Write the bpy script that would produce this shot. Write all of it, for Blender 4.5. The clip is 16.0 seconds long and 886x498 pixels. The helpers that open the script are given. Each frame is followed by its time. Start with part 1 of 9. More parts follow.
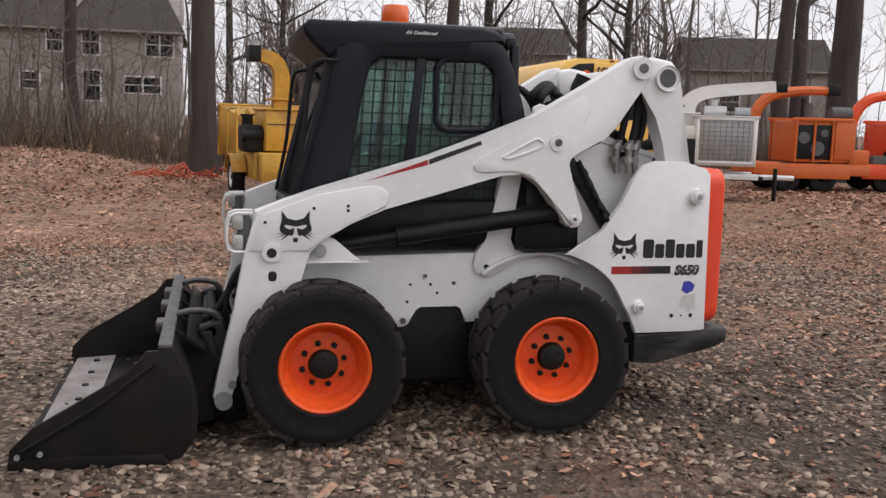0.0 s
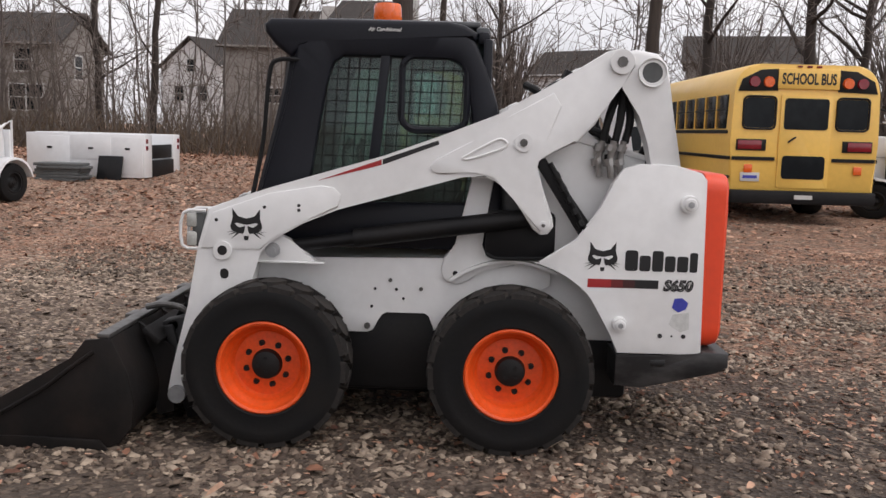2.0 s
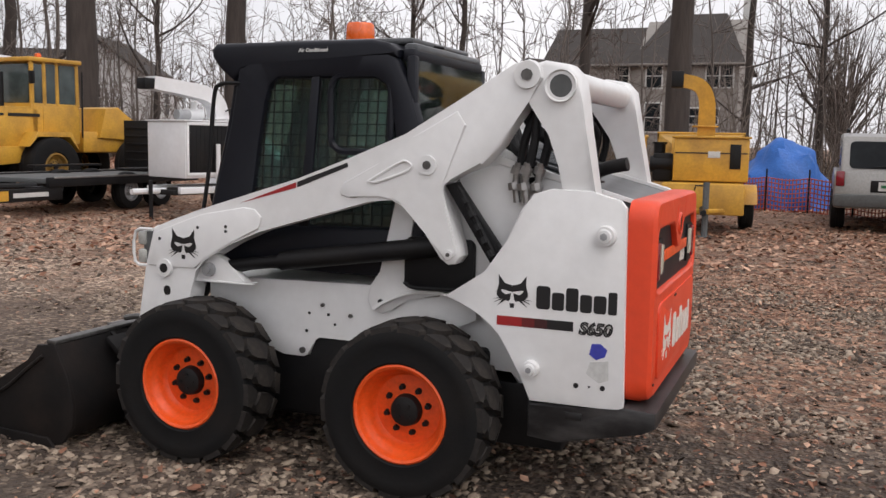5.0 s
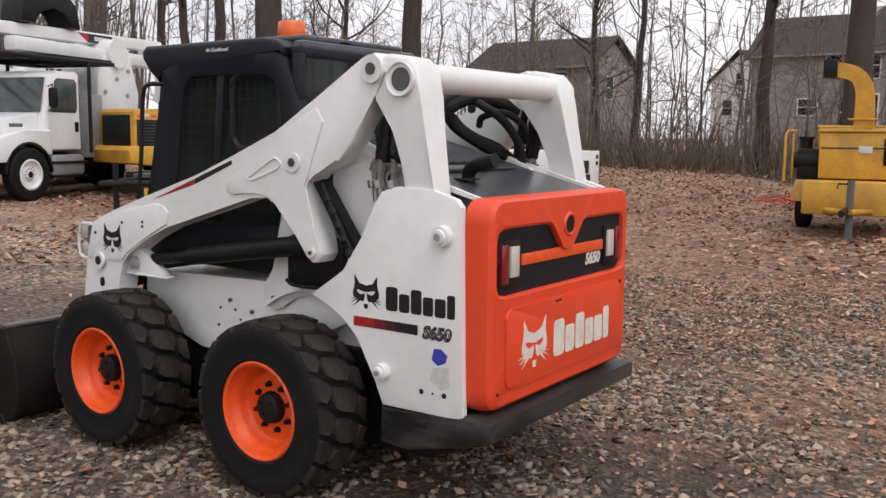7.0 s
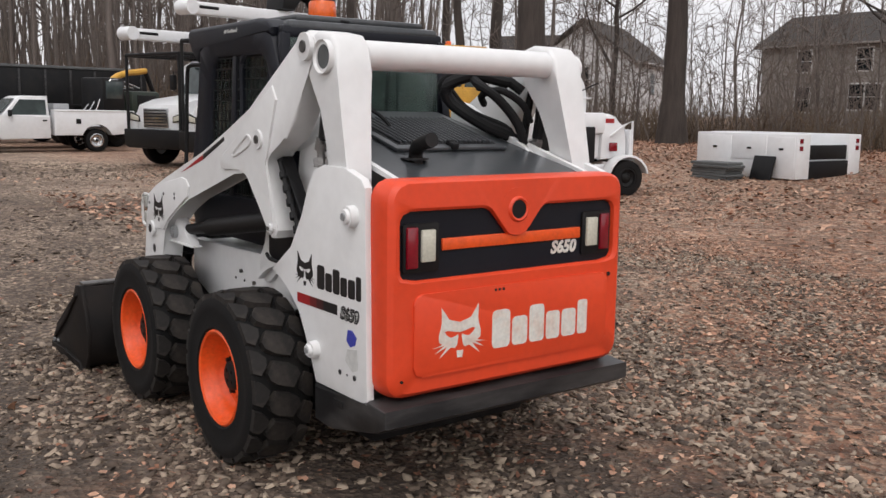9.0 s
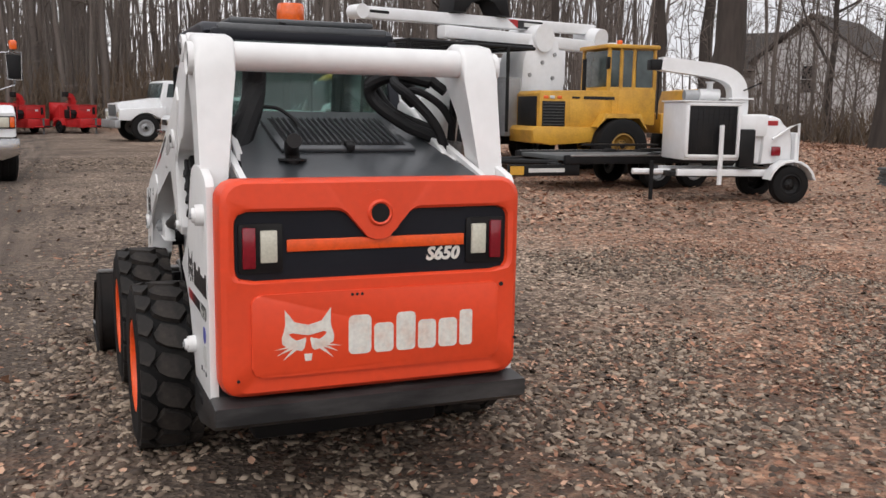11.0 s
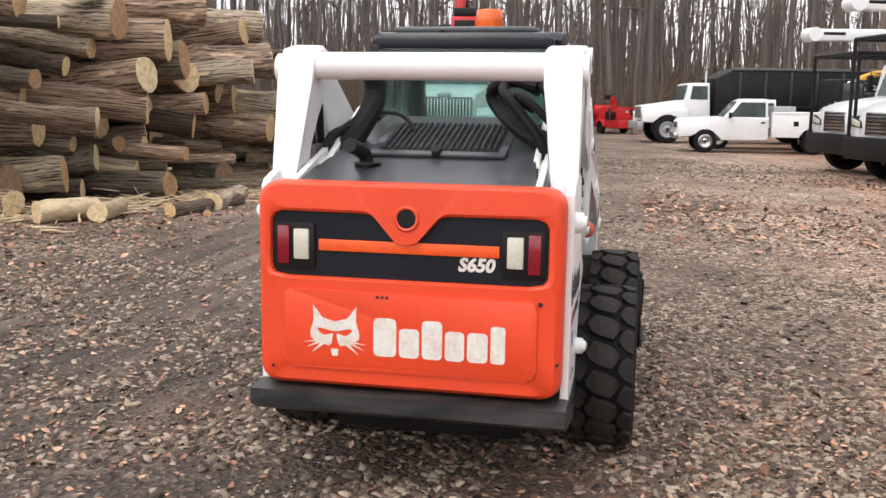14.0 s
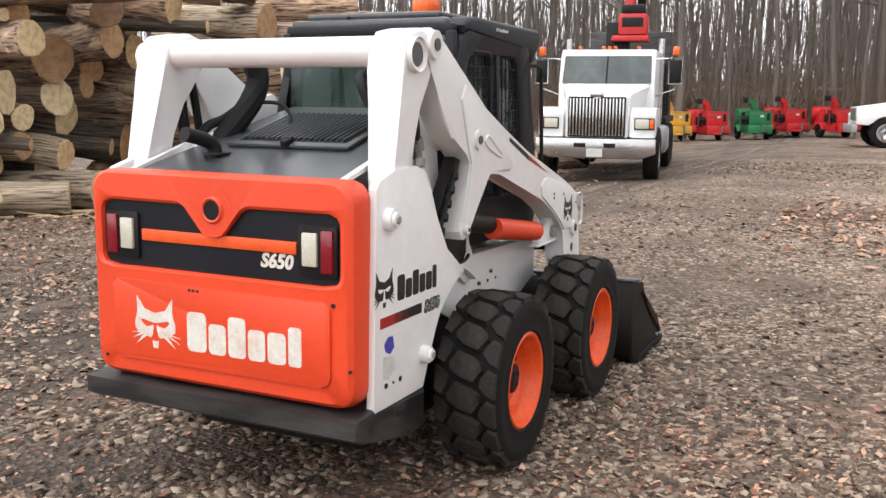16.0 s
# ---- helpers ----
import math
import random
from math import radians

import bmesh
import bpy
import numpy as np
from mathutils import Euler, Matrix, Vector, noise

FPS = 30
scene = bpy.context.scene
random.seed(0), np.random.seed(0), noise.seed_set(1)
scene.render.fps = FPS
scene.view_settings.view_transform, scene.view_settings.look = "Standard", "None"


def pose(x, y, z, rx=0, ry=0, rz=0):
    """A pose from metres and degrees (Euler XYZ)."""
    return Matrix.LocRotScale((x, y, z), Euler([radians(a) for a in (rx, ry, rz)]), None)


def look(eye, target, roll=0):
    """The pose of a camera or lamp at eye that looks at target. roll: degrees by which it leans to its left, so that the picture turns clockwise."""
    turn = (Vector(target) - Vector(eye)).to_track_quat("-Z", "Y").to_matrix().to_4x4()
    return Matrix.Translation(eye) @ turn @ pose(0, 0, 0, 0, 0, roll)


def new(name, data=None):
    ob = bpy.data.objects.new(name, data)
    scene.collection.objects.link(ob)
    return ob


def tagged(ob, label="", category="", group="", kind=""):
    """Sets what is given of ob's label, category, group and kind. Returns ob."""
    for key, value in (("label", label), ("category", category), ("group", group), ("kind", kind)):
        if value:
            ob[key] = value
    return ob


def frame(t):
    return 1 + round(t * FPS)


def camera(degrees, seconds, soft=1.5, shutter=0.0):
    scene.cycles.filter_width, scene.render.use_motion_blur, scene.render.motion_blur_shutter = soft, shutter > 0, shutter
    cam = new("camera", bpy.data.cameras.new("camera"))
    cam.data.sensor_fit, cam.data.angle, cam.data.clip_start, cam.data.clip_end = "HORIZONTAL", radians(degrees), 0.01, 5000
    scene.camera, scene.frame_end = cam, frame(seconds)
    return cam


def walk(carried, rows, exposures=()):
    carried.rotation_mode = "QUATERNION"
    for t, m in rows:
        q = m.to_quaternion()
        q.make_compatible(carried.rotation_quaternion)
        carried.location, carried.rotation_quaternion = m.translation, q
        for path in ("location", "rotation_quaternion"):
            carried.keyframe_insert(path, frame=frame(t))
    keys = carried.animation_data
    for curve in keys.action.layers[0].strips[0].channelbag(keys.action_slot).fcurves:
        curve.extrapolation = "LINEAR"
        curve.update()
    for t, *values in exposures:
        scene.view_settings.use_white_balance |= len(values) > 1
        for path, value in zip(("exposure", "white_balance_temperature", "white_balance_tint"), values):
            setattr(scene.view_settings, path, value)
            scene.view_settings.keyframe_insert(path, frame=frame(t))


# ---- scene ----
cam = camera(50.8, 16.0)
METRES, EYE, TILT, LEAN, TURN = 11.46, 1.508, 0.0, 0.0, -14.0
ROWS = [
    (0.0, 0.0, 0.0, 0.0, 0.21, -7.66, -1.53),
    (0.5, 0.027, 0.008, -0.0023, 2.59, -7.22, -1.59),
    (1.0, 0.0566, 0.0139, -0.0015, 6.42, -7.16, -0.99),
    (1.5, 0.0879, 0.0165, -0.0002, 11.31, -7.17, -0.86),
    (2.0, 0.1144, 0.0318, -0.003, 15.07, -7.21, -1.57),
    (2.5, 0.1436, 0.0402, -0.0023, 18.9, -7.36, -1.4),
    (3.0, 0.1722, 0.0502, 0.0008, 22.43, -7.32, -1.04),
    (5.5, 0.2848, 0.147, 0.0033, 39.82, -6.74, -1.1),
    (6.0, 0.313, 0.1687, 0.0051, 43.09, -6.91, -1.08),
    (6.5, 0.3291, 0.1941, 0.0019, 45.52, -6.75, -1.22),
    (7.0, 0.3468, 0.2193, 0.0037, 49.37, -6.96, -0.56),
    (7.5, 0.3701, 0.2446, 0.0055, 53.93, -6.9, -0.35),
    (8.0, 0.3809, 0.2713, 0.0027, 57.74, -7.14, -1.06),
    (8.5, 0.3881, 0.3005, 0.0047, 62.41, -8.02, -1.07),
    (9.0, 0.4042, 0.3315, 0.0043, 67.58, -8.33, -0.78),
    (11.5, 0.4278, 0.4818, 0.0063, 86.03, -8.94, -0.56),
    (12.0, 0.4272, 0.5095, 0.0073, 91.94, -9.51, 0.1),
    (12.5, 0.4273, 0.5392, 0.0107, 98.71, -9.47, 0.35),
    (13.0, 0.4123, 0.5638, 0.008, 104.14, -8.99, 0.23),
    (13.5, 0.3996, 0.5903, 0.0094, 110.11, -8.87, -0.23),
    (14.0, 0.3924, 0.6247, 0.0103, 115.67, -8.91, -0.8),
    (14.5, 0.37, 0.6488, 0.0069, 118.29, -8.35, -1.34),
    (15.0, 0.3457, 0.6712, 0.0082, 121.69, -9.12, -1.11),
    (15.5, 0.3245, 0.7066, 0.0088, 127.31, -8.71, -0.46),
    (16.0, 0.3003, 0.7285, 0.0067, 129.7, -8.89, -0.69),
]
walk(cam, [(t, pose(0, 0, EYE, TILT, LEAN, TURN) @ pose(METRES * x, METRES * y, METRES * z, 90 + pitch, roll, yaw)) for t, x, y, z, yaw, pitch, roll in ROWS],
     [(0.0, 0.38, 6500, 14), (3.0, 0.38, 6500, 14), (5.5, 0.38, 6500, 13), (7.5, 0.45, 6500, 13), (8.5, 0.26, 6500, 12), (9.0, 0.40, 6500, 12), (11.5, 0.42, 6500, 12), (13.0, 0.82, 6500, 12), (14.5, 1.05, 6500, 11), (16.0, 1.12, 6500, 10.5)])

# ---------------------------------------------------------------- world and light
world = bpy.data.worlds.new("overcast_sky")
scene.world = world
world.use_nodes = True
wn, wl = world.node_tree.nodes, world.node_tree.links
wn.clear()
w_out, w_bg, w_sky = wn.new("ShaderNodeOutputWorld"), wn.new("ShaderNodeBackground"), wn.new("ShaderNodeTexSky")
w_sky.sky_type, w_sky.sun_disc = "NISHITA", False
w_sky.sun_elevation, w_sky.sun_rotation = radians(46), radians(120)
w_sky.air_density, w_sky.dust_density, w_sky.ozone_density = 1.0, 6.0, 1.0
w_hue, w_mix = wn.new("ShaderNodeHueSaturation"), wn.new("ShaderNodeMix")
w_hue.inputs["Saturation"].default_value = 0.25
w_mix.data_type = "RGBA"
w_mix.inputs[0].default_value = 0.72
w_tex, w_map, w_noise, w_ramp = wn.new("ShaderNodeTexCoord"), wn.new("ShaderNodeMapping"), wn.new("ShaderNodeTexNoise"), wn.new("ShaderNodeValToRGB")
w_map.inputs["Scale"].default_value = (1.0, 1.0, 3.2)
w_noise.inputs["Scale"].default_value, w_noise.inputs["Detail"].default_value = 2.4, 5.0
w_ramp.color_ramp.elements[0].position, w_ramp.color_ramp.elements[0].color = 0.34, (6.9, 7.0, 7.3, 1)
w_ramp.color_ramp.elements[1].position, w_ramp.color_ramp.elements[1].color = 0.66, (9.6, 9.5, 9.6, 1)
wl.new(w_tex.outputs["Generated"], w_map.inputs["Vector"])
wl.new(w_map.outputs["Vector"], w_noise.inputs["Vector"])
wl.new(w_noise.outputs["Fac"], w_ramp.inputs["Fac"])
wl.new(w_sky.outputs["Color"], w_hue.inputs["Color"])
wl.new(w_hue.outputs["Color"], w_mix.inputs["A"])
wl.new(w_ramp.outputs["Color"], w_mix.inputs["B"])
wl.new(w_mix.outputs["Result"], w_bg.inputs["Color"])
w_bg.inputs["Strength"].default_value = 0.11
wl.new(w_bg.outputs["Background"], w_out.inputs["Surface"])

sun = new("sun", bpy.data.lights.new("sun", "SUN"))
sun.data.energy, sun.data.angle, sun.data.color = 0.5, radians(30), (1.0, 0.97, 0.93)
sun.matrix_world = look((9, -3, 18), (0, 0, 0))

# ---------------------------------------------------------------- materials


def nodes_of(name):
    m = bpy.data.materials.new(name)
    m.use_nodes = True
    nt = m.node_tree
    return m, nt, nt.nodes["Principled BSDF"], nt.nodes, nt.links


def rgba(c):
    return (c[0], c[1], c[2], 1.0)


def surface(name, col, rough=0.5, metal=0.0, dark=None, dirt=0.35, scale=3.0, fine=60.0, bump=0.15, coat=0.0, stretch=(1, 1, 1), dist=0.004, grain=0.35, spec=0.5, vary=0.0):
    """A painted or natural surface: its colour, a second colour in patches, fine grain in tone, gloss and relief."""
    m, nt, bsdf, nn, ll = nodes_of(name)
    dark = dark or tuple(c * 0.6 for c in col)
    tc, mp = nn.new("ShaderNodeTexCoord"), nn.new("ShaderNodeMapping")
    mp.inputs["Scale"].default_value = stretch
    ll.new(tc.outputs["Object"], mp.inputs["Vector"])
    big, small = nn.new("ShaderNodeTexNoise"), nn.new("ShaderNodeTexNoise")
    big.inputs["Scale"].default_value, big.inputs["Detail"].default_value, big.inputs["Roughness"].default_value = scale, 6, 0.62
    small.inputs["Scale"].default_value, small.inputs["Detail"].default_value = fine, 4
    ll.new(mp.outputs["Vector"], big.inputs["Vector"])
    ll.new(mp.outputs["Vector"], small.inputs["Vector"])
    ramp = nn.new("ShaderNodeValToRGB")
    ramp.color_ramp.elements[0].position, ramp.color_ramp.elements[1].position = 0.42, 0.78
    ramp.color_ramp.elements[0].color, ramp.color_ramp.elements[1].color = (0, 0, 0, 1), (dirt, dirt, dirt, 1)
    ll.new(big.outputs["Fac"], ramp.inputs["Fac"])
    mix = nn.new("ShaderNodeMix")
    mix.data_type = "RGBA"
    mix.inputs["A"].default_value, mix.inputs["B"].default_value = rgba(col), rgba(dark)
    ll.new(ramp.outputs["Color"], mix.inputs["Factor"])
    tone = nn.new("ShaderNodeMix")
    tone.data_type, tone.blend_type = "RGBA", "MULTIPLY"
    tone.inputs["Factor"].default_value = grain
    sramp = nn.new("ShaderNodeValToRGB")
    sramp.color_ramp.elements[0].position, sramp.color_ramp.elements[0].color = 0.3, (0.55, 0.55, 0.55, 1)
    sramp.color_ramp.elements[1].position = 0.65
    ll.new(small.outputs["Fac"], sramp.inputs["Fac"])
    ll.new(mix.outputs["Result"], tone.inputs["A"])
    ll.new(sramp.outputs["Color"], tone.inputs["B"])
    if vary:
        info, span, own = nn.new("ShaderNodeObjectInfo"), nn.new("ShaderNodeMapRange"), nn.new("ShaderNodeMix")
        span.inputs["To Min"].default_value, span.inputs["To Max"].default_value = 1 - vary, 1 + 0.5 * vary
        own.data_type, own.blend_type = "RGBA", "MULTIPLY"
        own.inputs["Factor"].default_value = 1.0
        ll.new(info.outputs["Random"], span.inputs["Value"])
        ll.new(tone.outputs["Result"], own.inputs["A"])
        ll.new(span.outputs["Result"], own.inputs["B"])
        ll.new(own.outputs["Result"], bsdf.inputs["Base Color"])
    else:
        ll.new(tone.outputs["Result"], bsdf.inputs["Base Color"])
    rr = nn.new("ShaderNodeMapRange")
    rr.inputs["To Min"].default_value, rr.inputs["To Max"].default_value = max(0.05, rough - 0.1), min(1, rough + 0.15)
    ll.new(big.outputs["Fac"], rr.inputs["Value"])
    ll.new(rr.outputs["Result"], bsdf.inputs["Roughness"])
    bsdf.inputs["Metallic"].default_value = metal
    bsdf.inputs["Specular IOR Level"].default_value = spec
    bsdf.inputs["Coat Weight"].default_value = coat
    bsdf.inputs["Coat Roughness"].default_value = 0.15
    if bump:
        b = nn.new("ShaderNodeBump")
        b.inputs["Strength"].default_value, b.inputs["Distance"].default_value = bump, dist
        ll.new(small.outputs["Fac"], b.inputs["Height"])
        ll.new(b.outputs["Normal"], bsdf.inputs["Normal"])
    return m


def pane_glass(name, tint, rough=0.03, dust=0.08):
    """A thin pane: what is behind shows through, tinted, the sky mirrors in it by Fresnel, and a film of dust catches light."""
    m, nt, bsdf, nn, ll = nodes_of(name)
    nn.remove(bsdf)
    t, g, f, x = nn.new("ShaderNodeBsdfTransparent"), nn.new("ShaderNodeBsdfGlossy"), nn.new("ShaderNodeFresnel"), nn.new("ShaderNodeMixShader")
    t.inputs["Color"].default_value, g.inputs["Roughness"].default_value = rgba(tint), rough
    f.inputs["IOR"].default_value = 1.5
    ll.new(f.outputs["Fac"], x.inputs["Fac"])
    film, veil, no, tc, span = nn.new("ShaderNodeBsdfTranslucent"), nn.new("ShaderNodeMixShader"), nn.new("ShaderNodeTexNoise"), nn.new("ShaderNodeTexCoord"), nn.new("ShaderNodeMapRange")
    film.inputs["Color"].default_value = rgba(tuple(0.75 * c for c in tint))
    no.inputs["Scale"].default_value, no.inputs["Detail"].default_value = 5.0, 5
    span.inputs["From Min"].default_value, span.inputs["From Max"].default_value = 0.3, 0.7
    span.inputs["To Min"].default_value, span.inputs["To Max"].default_value = dust * 0.6, dust * 1.5
    ll.new(tc.outputs["Object"], no.inputs["Vector"])
    ll.new(no.outputs["Fac"], span.inputs["Value"])
    ll.new(span.outputs["Result"], veil.inputs["Fac"])
    ll.new(t.outputs["BSDF"], veil.inputs[1])
    ll.new(film.outputs["BSDF"], veil.inputs[2])
    ll.new(veil.outputs["Shader"], x.inputs[1])
    ll.new(g.outputs["BSDF"], x.inputs[2])
    ll.new(x.outputs["Shader"], nn["Material Output"].inputs["Surface"])
    return m


WHITE = surface("white_paint", (0.78, 0.78, 0.775), 0.36, dark=(0.50, 0.47, 0.43), dirt=0.22, scale=2.6, fine=14, bump=0.02, coat=0.15, grain=0.12)
TRUCKWHITE = surface("truck_white_paint", (0.78, 0.79, 0.8), 0.32, dark=(0.5, 0.49, 0.47), dirt=0.3, scale=1.4, fine=9, bump=0.0, coat=0.3, grain=0.1)
ORANGE = surface("orange_plastic", (0.76, 0.062, 0.016), 0.42, dark=(0.46, 0.05, 0.02), dirt=0.3, scale=2.0, fine=30, bump=0.03, grain=0.14)
RIMORANGE = surface("orange_rim_paint", (0.88, 0.10, 0.012), 0.4, dark=(0.45, 0.07, 0.02), dirt=0.4, scale=6, fine=60, bump=0.05)
BLACK = surface("black_paint", (0.007, 0.007, 0.008), 0.5, dark=(0.026, 0.023, 0.02), dirt=0.5, scale=3, fine=60, bump=0.08, spec=0.25)
WORNBLACK = surface("scuffed_black_paint", (0.012, 0.012, 0.013), 0.42, dark=(0.085, 0.08, 0.078), dirt=0.85, scale=4.5, fine=50, bump=0.12, stretch=(1, 0.5, 2.5))
CABBLACK = surface("cab_black_paint", (0.006, 0.007, 0.012), 0.42, dark=(0.016, 0.017, 0.021), dirt=0.4, scale=2, fine=80, bump=0.06, spec=0.28)
HOODGREY = surface("hood_grey_paint", (0.045, 0.05, 0.055), 0.33, dark=(0.13, 0.13, 0.13), dirt=0.5, scale=2.5, fine=40, bump=0.05, coat=0.2)
RUBBER = surface("tyre_rubber", (0.0055, 0.0055, 0.006), 0.75, dark=(0.017, 0.014, 0.012), dirt=0.7, scale=5, fine=50, bump=0.25, spec=0.25)
TREADMAT = surface("tread_rubber", (0.020, 0.018, 0.017), 0.7, dark=(0.105, 0.086, 0.072), dirt=0.85, scale=7, fine=45, bump=0.4, spec=0.25)
STEEL = surface("worn_steel", (0.38, 0.37, 0.36), 0.42, metal=0.85, dark=(0.2, 0.17, 0.15), dirt=0.6, scale=5, fine=40, bump=0.2, stretch=(1, 1, 3))
BUCKET = surface("bucket_steel", (0.0085, 0.0075, 0.0075), 0.6, dark=(0.030, 0.021, 0.017), dirt=0.8, scale=3.2, fine=30, bump=0.3, spec=0.22)
EDGESTEEL = surface("dusty_bare_steel", (0.36, 0.33, 0.32), 0.62, metal=0.15, dark=(0.15, 0.11, 0.09), dirt=0.8, scale=6, fine=40, bump=0.15)
CHROME = surface("chrome", (0.62, 0.62, 0.62), 0.2, metal=1.0, dark=(0.4, 0.4, 0.4), dirt=0.3, scale=8, fine=60, bump=0.02)
GREYMETAL = surface("galvanised_metal", (0.4, 0.41, 0.42), 0.5, metal=0.5, dark=(0.25, 0.24, 0.23), dirt=0.5, scale=3, fine=30, bump=0.1)
YELLOW = surface("machine_yellow", (0.64, 0.345, 0.04), 0.45, dark=(0.24, 0.125, 0.035), dirt=0.75, scale=1.8, fine=25, bump=0.06)
DULLYELLOW = surface("muddy_yellow_rim", (0.34, 0.19, 0.03), 0.6, dark=(0.10, 0.07, 0.04), dirt=0.9, scale=4, fine=25, bump=0.15)
BUSYELLOW = surface("bus_yellow", (0.88, 0.55, 0.12), 0.35, dark=(0.70, 0.42, 0.10), dirt=0.3, scale=1.2, fine=12, bump=0.0, coat=0.2, grain=0.12)
GRINDER = surface("grinder_orange", (0.62, 0.125, 0.016), 0.5, dark=(0.32, 0.09, 0.03), dirt=0.5, scale=2, fine=25, bump=0.08)
BRIGHTORANGE = surface("bright_orange_paint", (0.78, 0.085, 0.012), 0.42, dark=(0.42, 0.06, 0.02), dirt=0.4, scale=2, fine=25, bump=0.06)
REDPAINT = surface("red_paint", (0.52, 0.02, 0.022), 0.42, dark=(0.25, 0.02, 0.02), dirt=0.4, scale=2, fine=25, bump=0.05)
DARKGREEN = surface("dark_green_paint", (0.012, 0.026, 0.018), 0.5, dark=(0.05, 0.05, 0.035), dirt=0.7, scale=2, fine=25, bump=0.08)
GREENPAINT = surface("green_paint", (0.015, 0.16, 0.055), 0.42, dark=(0.02, 0.08, 0.035), dirt=0.4, scale=2, fine=25, bump=0.05)
SILVER = surface("silver_car_paint", (0.35, 0.34, 0.32), 0.32, metal=0.55, dark=(0.22, 0.21, 0.19), dirt=0.3, scale=1.6, fine=30, bump=0.02, coat=0.4)
TARP = surface("blue_tarp", (0.02, 0.13, 0.48), 0.45, dark=(0.03, 0.17, 0.55), dirt=0.5, scale=4, fine=18, bump=0.5, dist=0.02)
SLAB = surface("grey_slab", (0.11, 0.115, 0.115), 0.75, dark=(0.06, 0.06, 0.06), dirt=0.6, scale=3, fine=25, bump=0.2)
DECALBLACK = surface("black_decal", (0.012, 0.012, 0.013), 0.4, dirt=0.2, bump=0)
DECALWHITE = surface("white_decal", (0.74, 0.72, 0.66), 0.45, dark=(0.60, 0.25, 0.14), dirt=0.45, scale=14, bump=0)
DECALRED = surface("red_decal", (0.38, 0.018, 0.02), 0.4, dark=(0.2, 0.02, 0.02), dirt=0.3, bump=0)
DECALMAROON = surface("maroon_decal", (0.16, 0.016, 0.017), 0.4, dirt=0.3, bump=0)
DECALDARK = surface("dark_maroon_decal", (0.06, 0.014, 0.015), 0.4, dirt=0.3, bump=0)
DECALBLUE = surface("blue_decal", (0.05, 0.06, 0.40), 0.4, dirt=0.3, bump=0)
REDLENS = surface("red_lens", (0.23, 0.004, 0.014), 0.18, dark=(0.12, 0.004, 0.01), dirt=0.5, scale=9, fine=90, bump=0.2, coat=0.6)
WHITELENS = surface("white_lens", (0.62, 0.60, 0.50), 0.2, dark=(0.45, 0.42, 0.33), dirt=0.5, scale=12, fine=90, bump=0.3, coat=0.5)
AMBERLENS = surface("amber_lens", (0.85, 0.13, 0.01), 0.25, dark=(0.6, 0.07, 0.01), dirt=0.4, scale=9, fine=60, bump=0.1, coat=0.5)
HOSE = surface("hose_rubber", (0.008, 0.008, 0.009), 0.62, dark=(0.022, 0.021, 0.02), dirt=0.5, scale=9, fine=120, bump=0.3, spec=0.3)
DULLSTEEL = surface("dull_steel", (0.15, 0.145, 0.14), 0.4, metal=0.7, dark=(0.05, 0.045, 0.04), dirt=0.7, scale=14, fine=60, bump=0.1)
CABGLASS = pane_glass("cab_glass", (0.64, 0.80, 0.76), dust=0.13)
REARGLASS = pane_glass("rear_cab_glass", (0.76, 0.90, 0.87), dust=0.15)
DARKGLASS = surface("dark_window", (0.010, 0.012, 0.014), 0.12, dark=(0.035, 0.042, 0.045), dirt=0.6, scale=1.6, fine=5, bump=0, spec=0.14)
SCREENGLASS = surface("truck_glass", (0.045, 0.06, 0.06), 0.06, dark=(0.12, 0.15, 0.15), dirt=0.7, scale=1.3, fine=4, bump=0, spec=0.6)
SIDING = surface("house_siding", (0.285, 0.262, 0.24), 0.75, dark=(0.17, 0.155, 0.14), dirt=0.6, scale=0.5, fine=6, bump=0.2, stretch=(1, 1, 8), dist=0.02)
SIDINGWHITE = surface("white_siding", (0.70, 0.70, 0.70), 0.7, dark=(0.55, 0.54, 0.53), dirt=0.5, scale=0.5, fine=6, bump=0.2, stretch=(1, 1, 8), dist=0.02)
ROOF = surface("roof_shingles", (0.052, 0.044, 0.040), 0.95, dark=(0.034, 0.029, 0.026), dirt=0.7, scale=0.9, fine=9, bump=0.4, stretch=(1, 1, 4), dist=0.03)
TRIM = surface("white_trim", (0.6, 0.6, 0.58), 0.6, dirt=0.3, bump=0.05)
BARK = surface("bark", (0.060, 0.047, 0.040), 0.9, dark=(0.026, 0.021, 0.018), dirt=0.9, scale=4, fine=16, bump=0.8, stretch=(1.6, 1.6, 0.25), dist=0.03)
# bark of the wood, its colour paled to paint in distance haze
HAZEBARK = surface("far_bark", (0.155, 0.13, 0.115), 0.9, dark=(0.088, 0.073, 0.065), dirt=0.9, scale=1.2, fine=5, bump=0.5, stretch=(1.5, 1.5, 0.2), dist=0.03)
TWIG = surface("twig", (0.175, 0.143, 0.123), 0.9, dark=(0.105, 0.082, 0.07), dirt=0.8, scale=0.6, fine=5, bump=0)
SIDELENS = surface("lamp_glass", (0.5, 0.5, 0.47), 0.15, dark=(0.2, 0.2, 0.19), dirt=0.7, scale=14, fine=60, bump=0.2, coat=0.6)


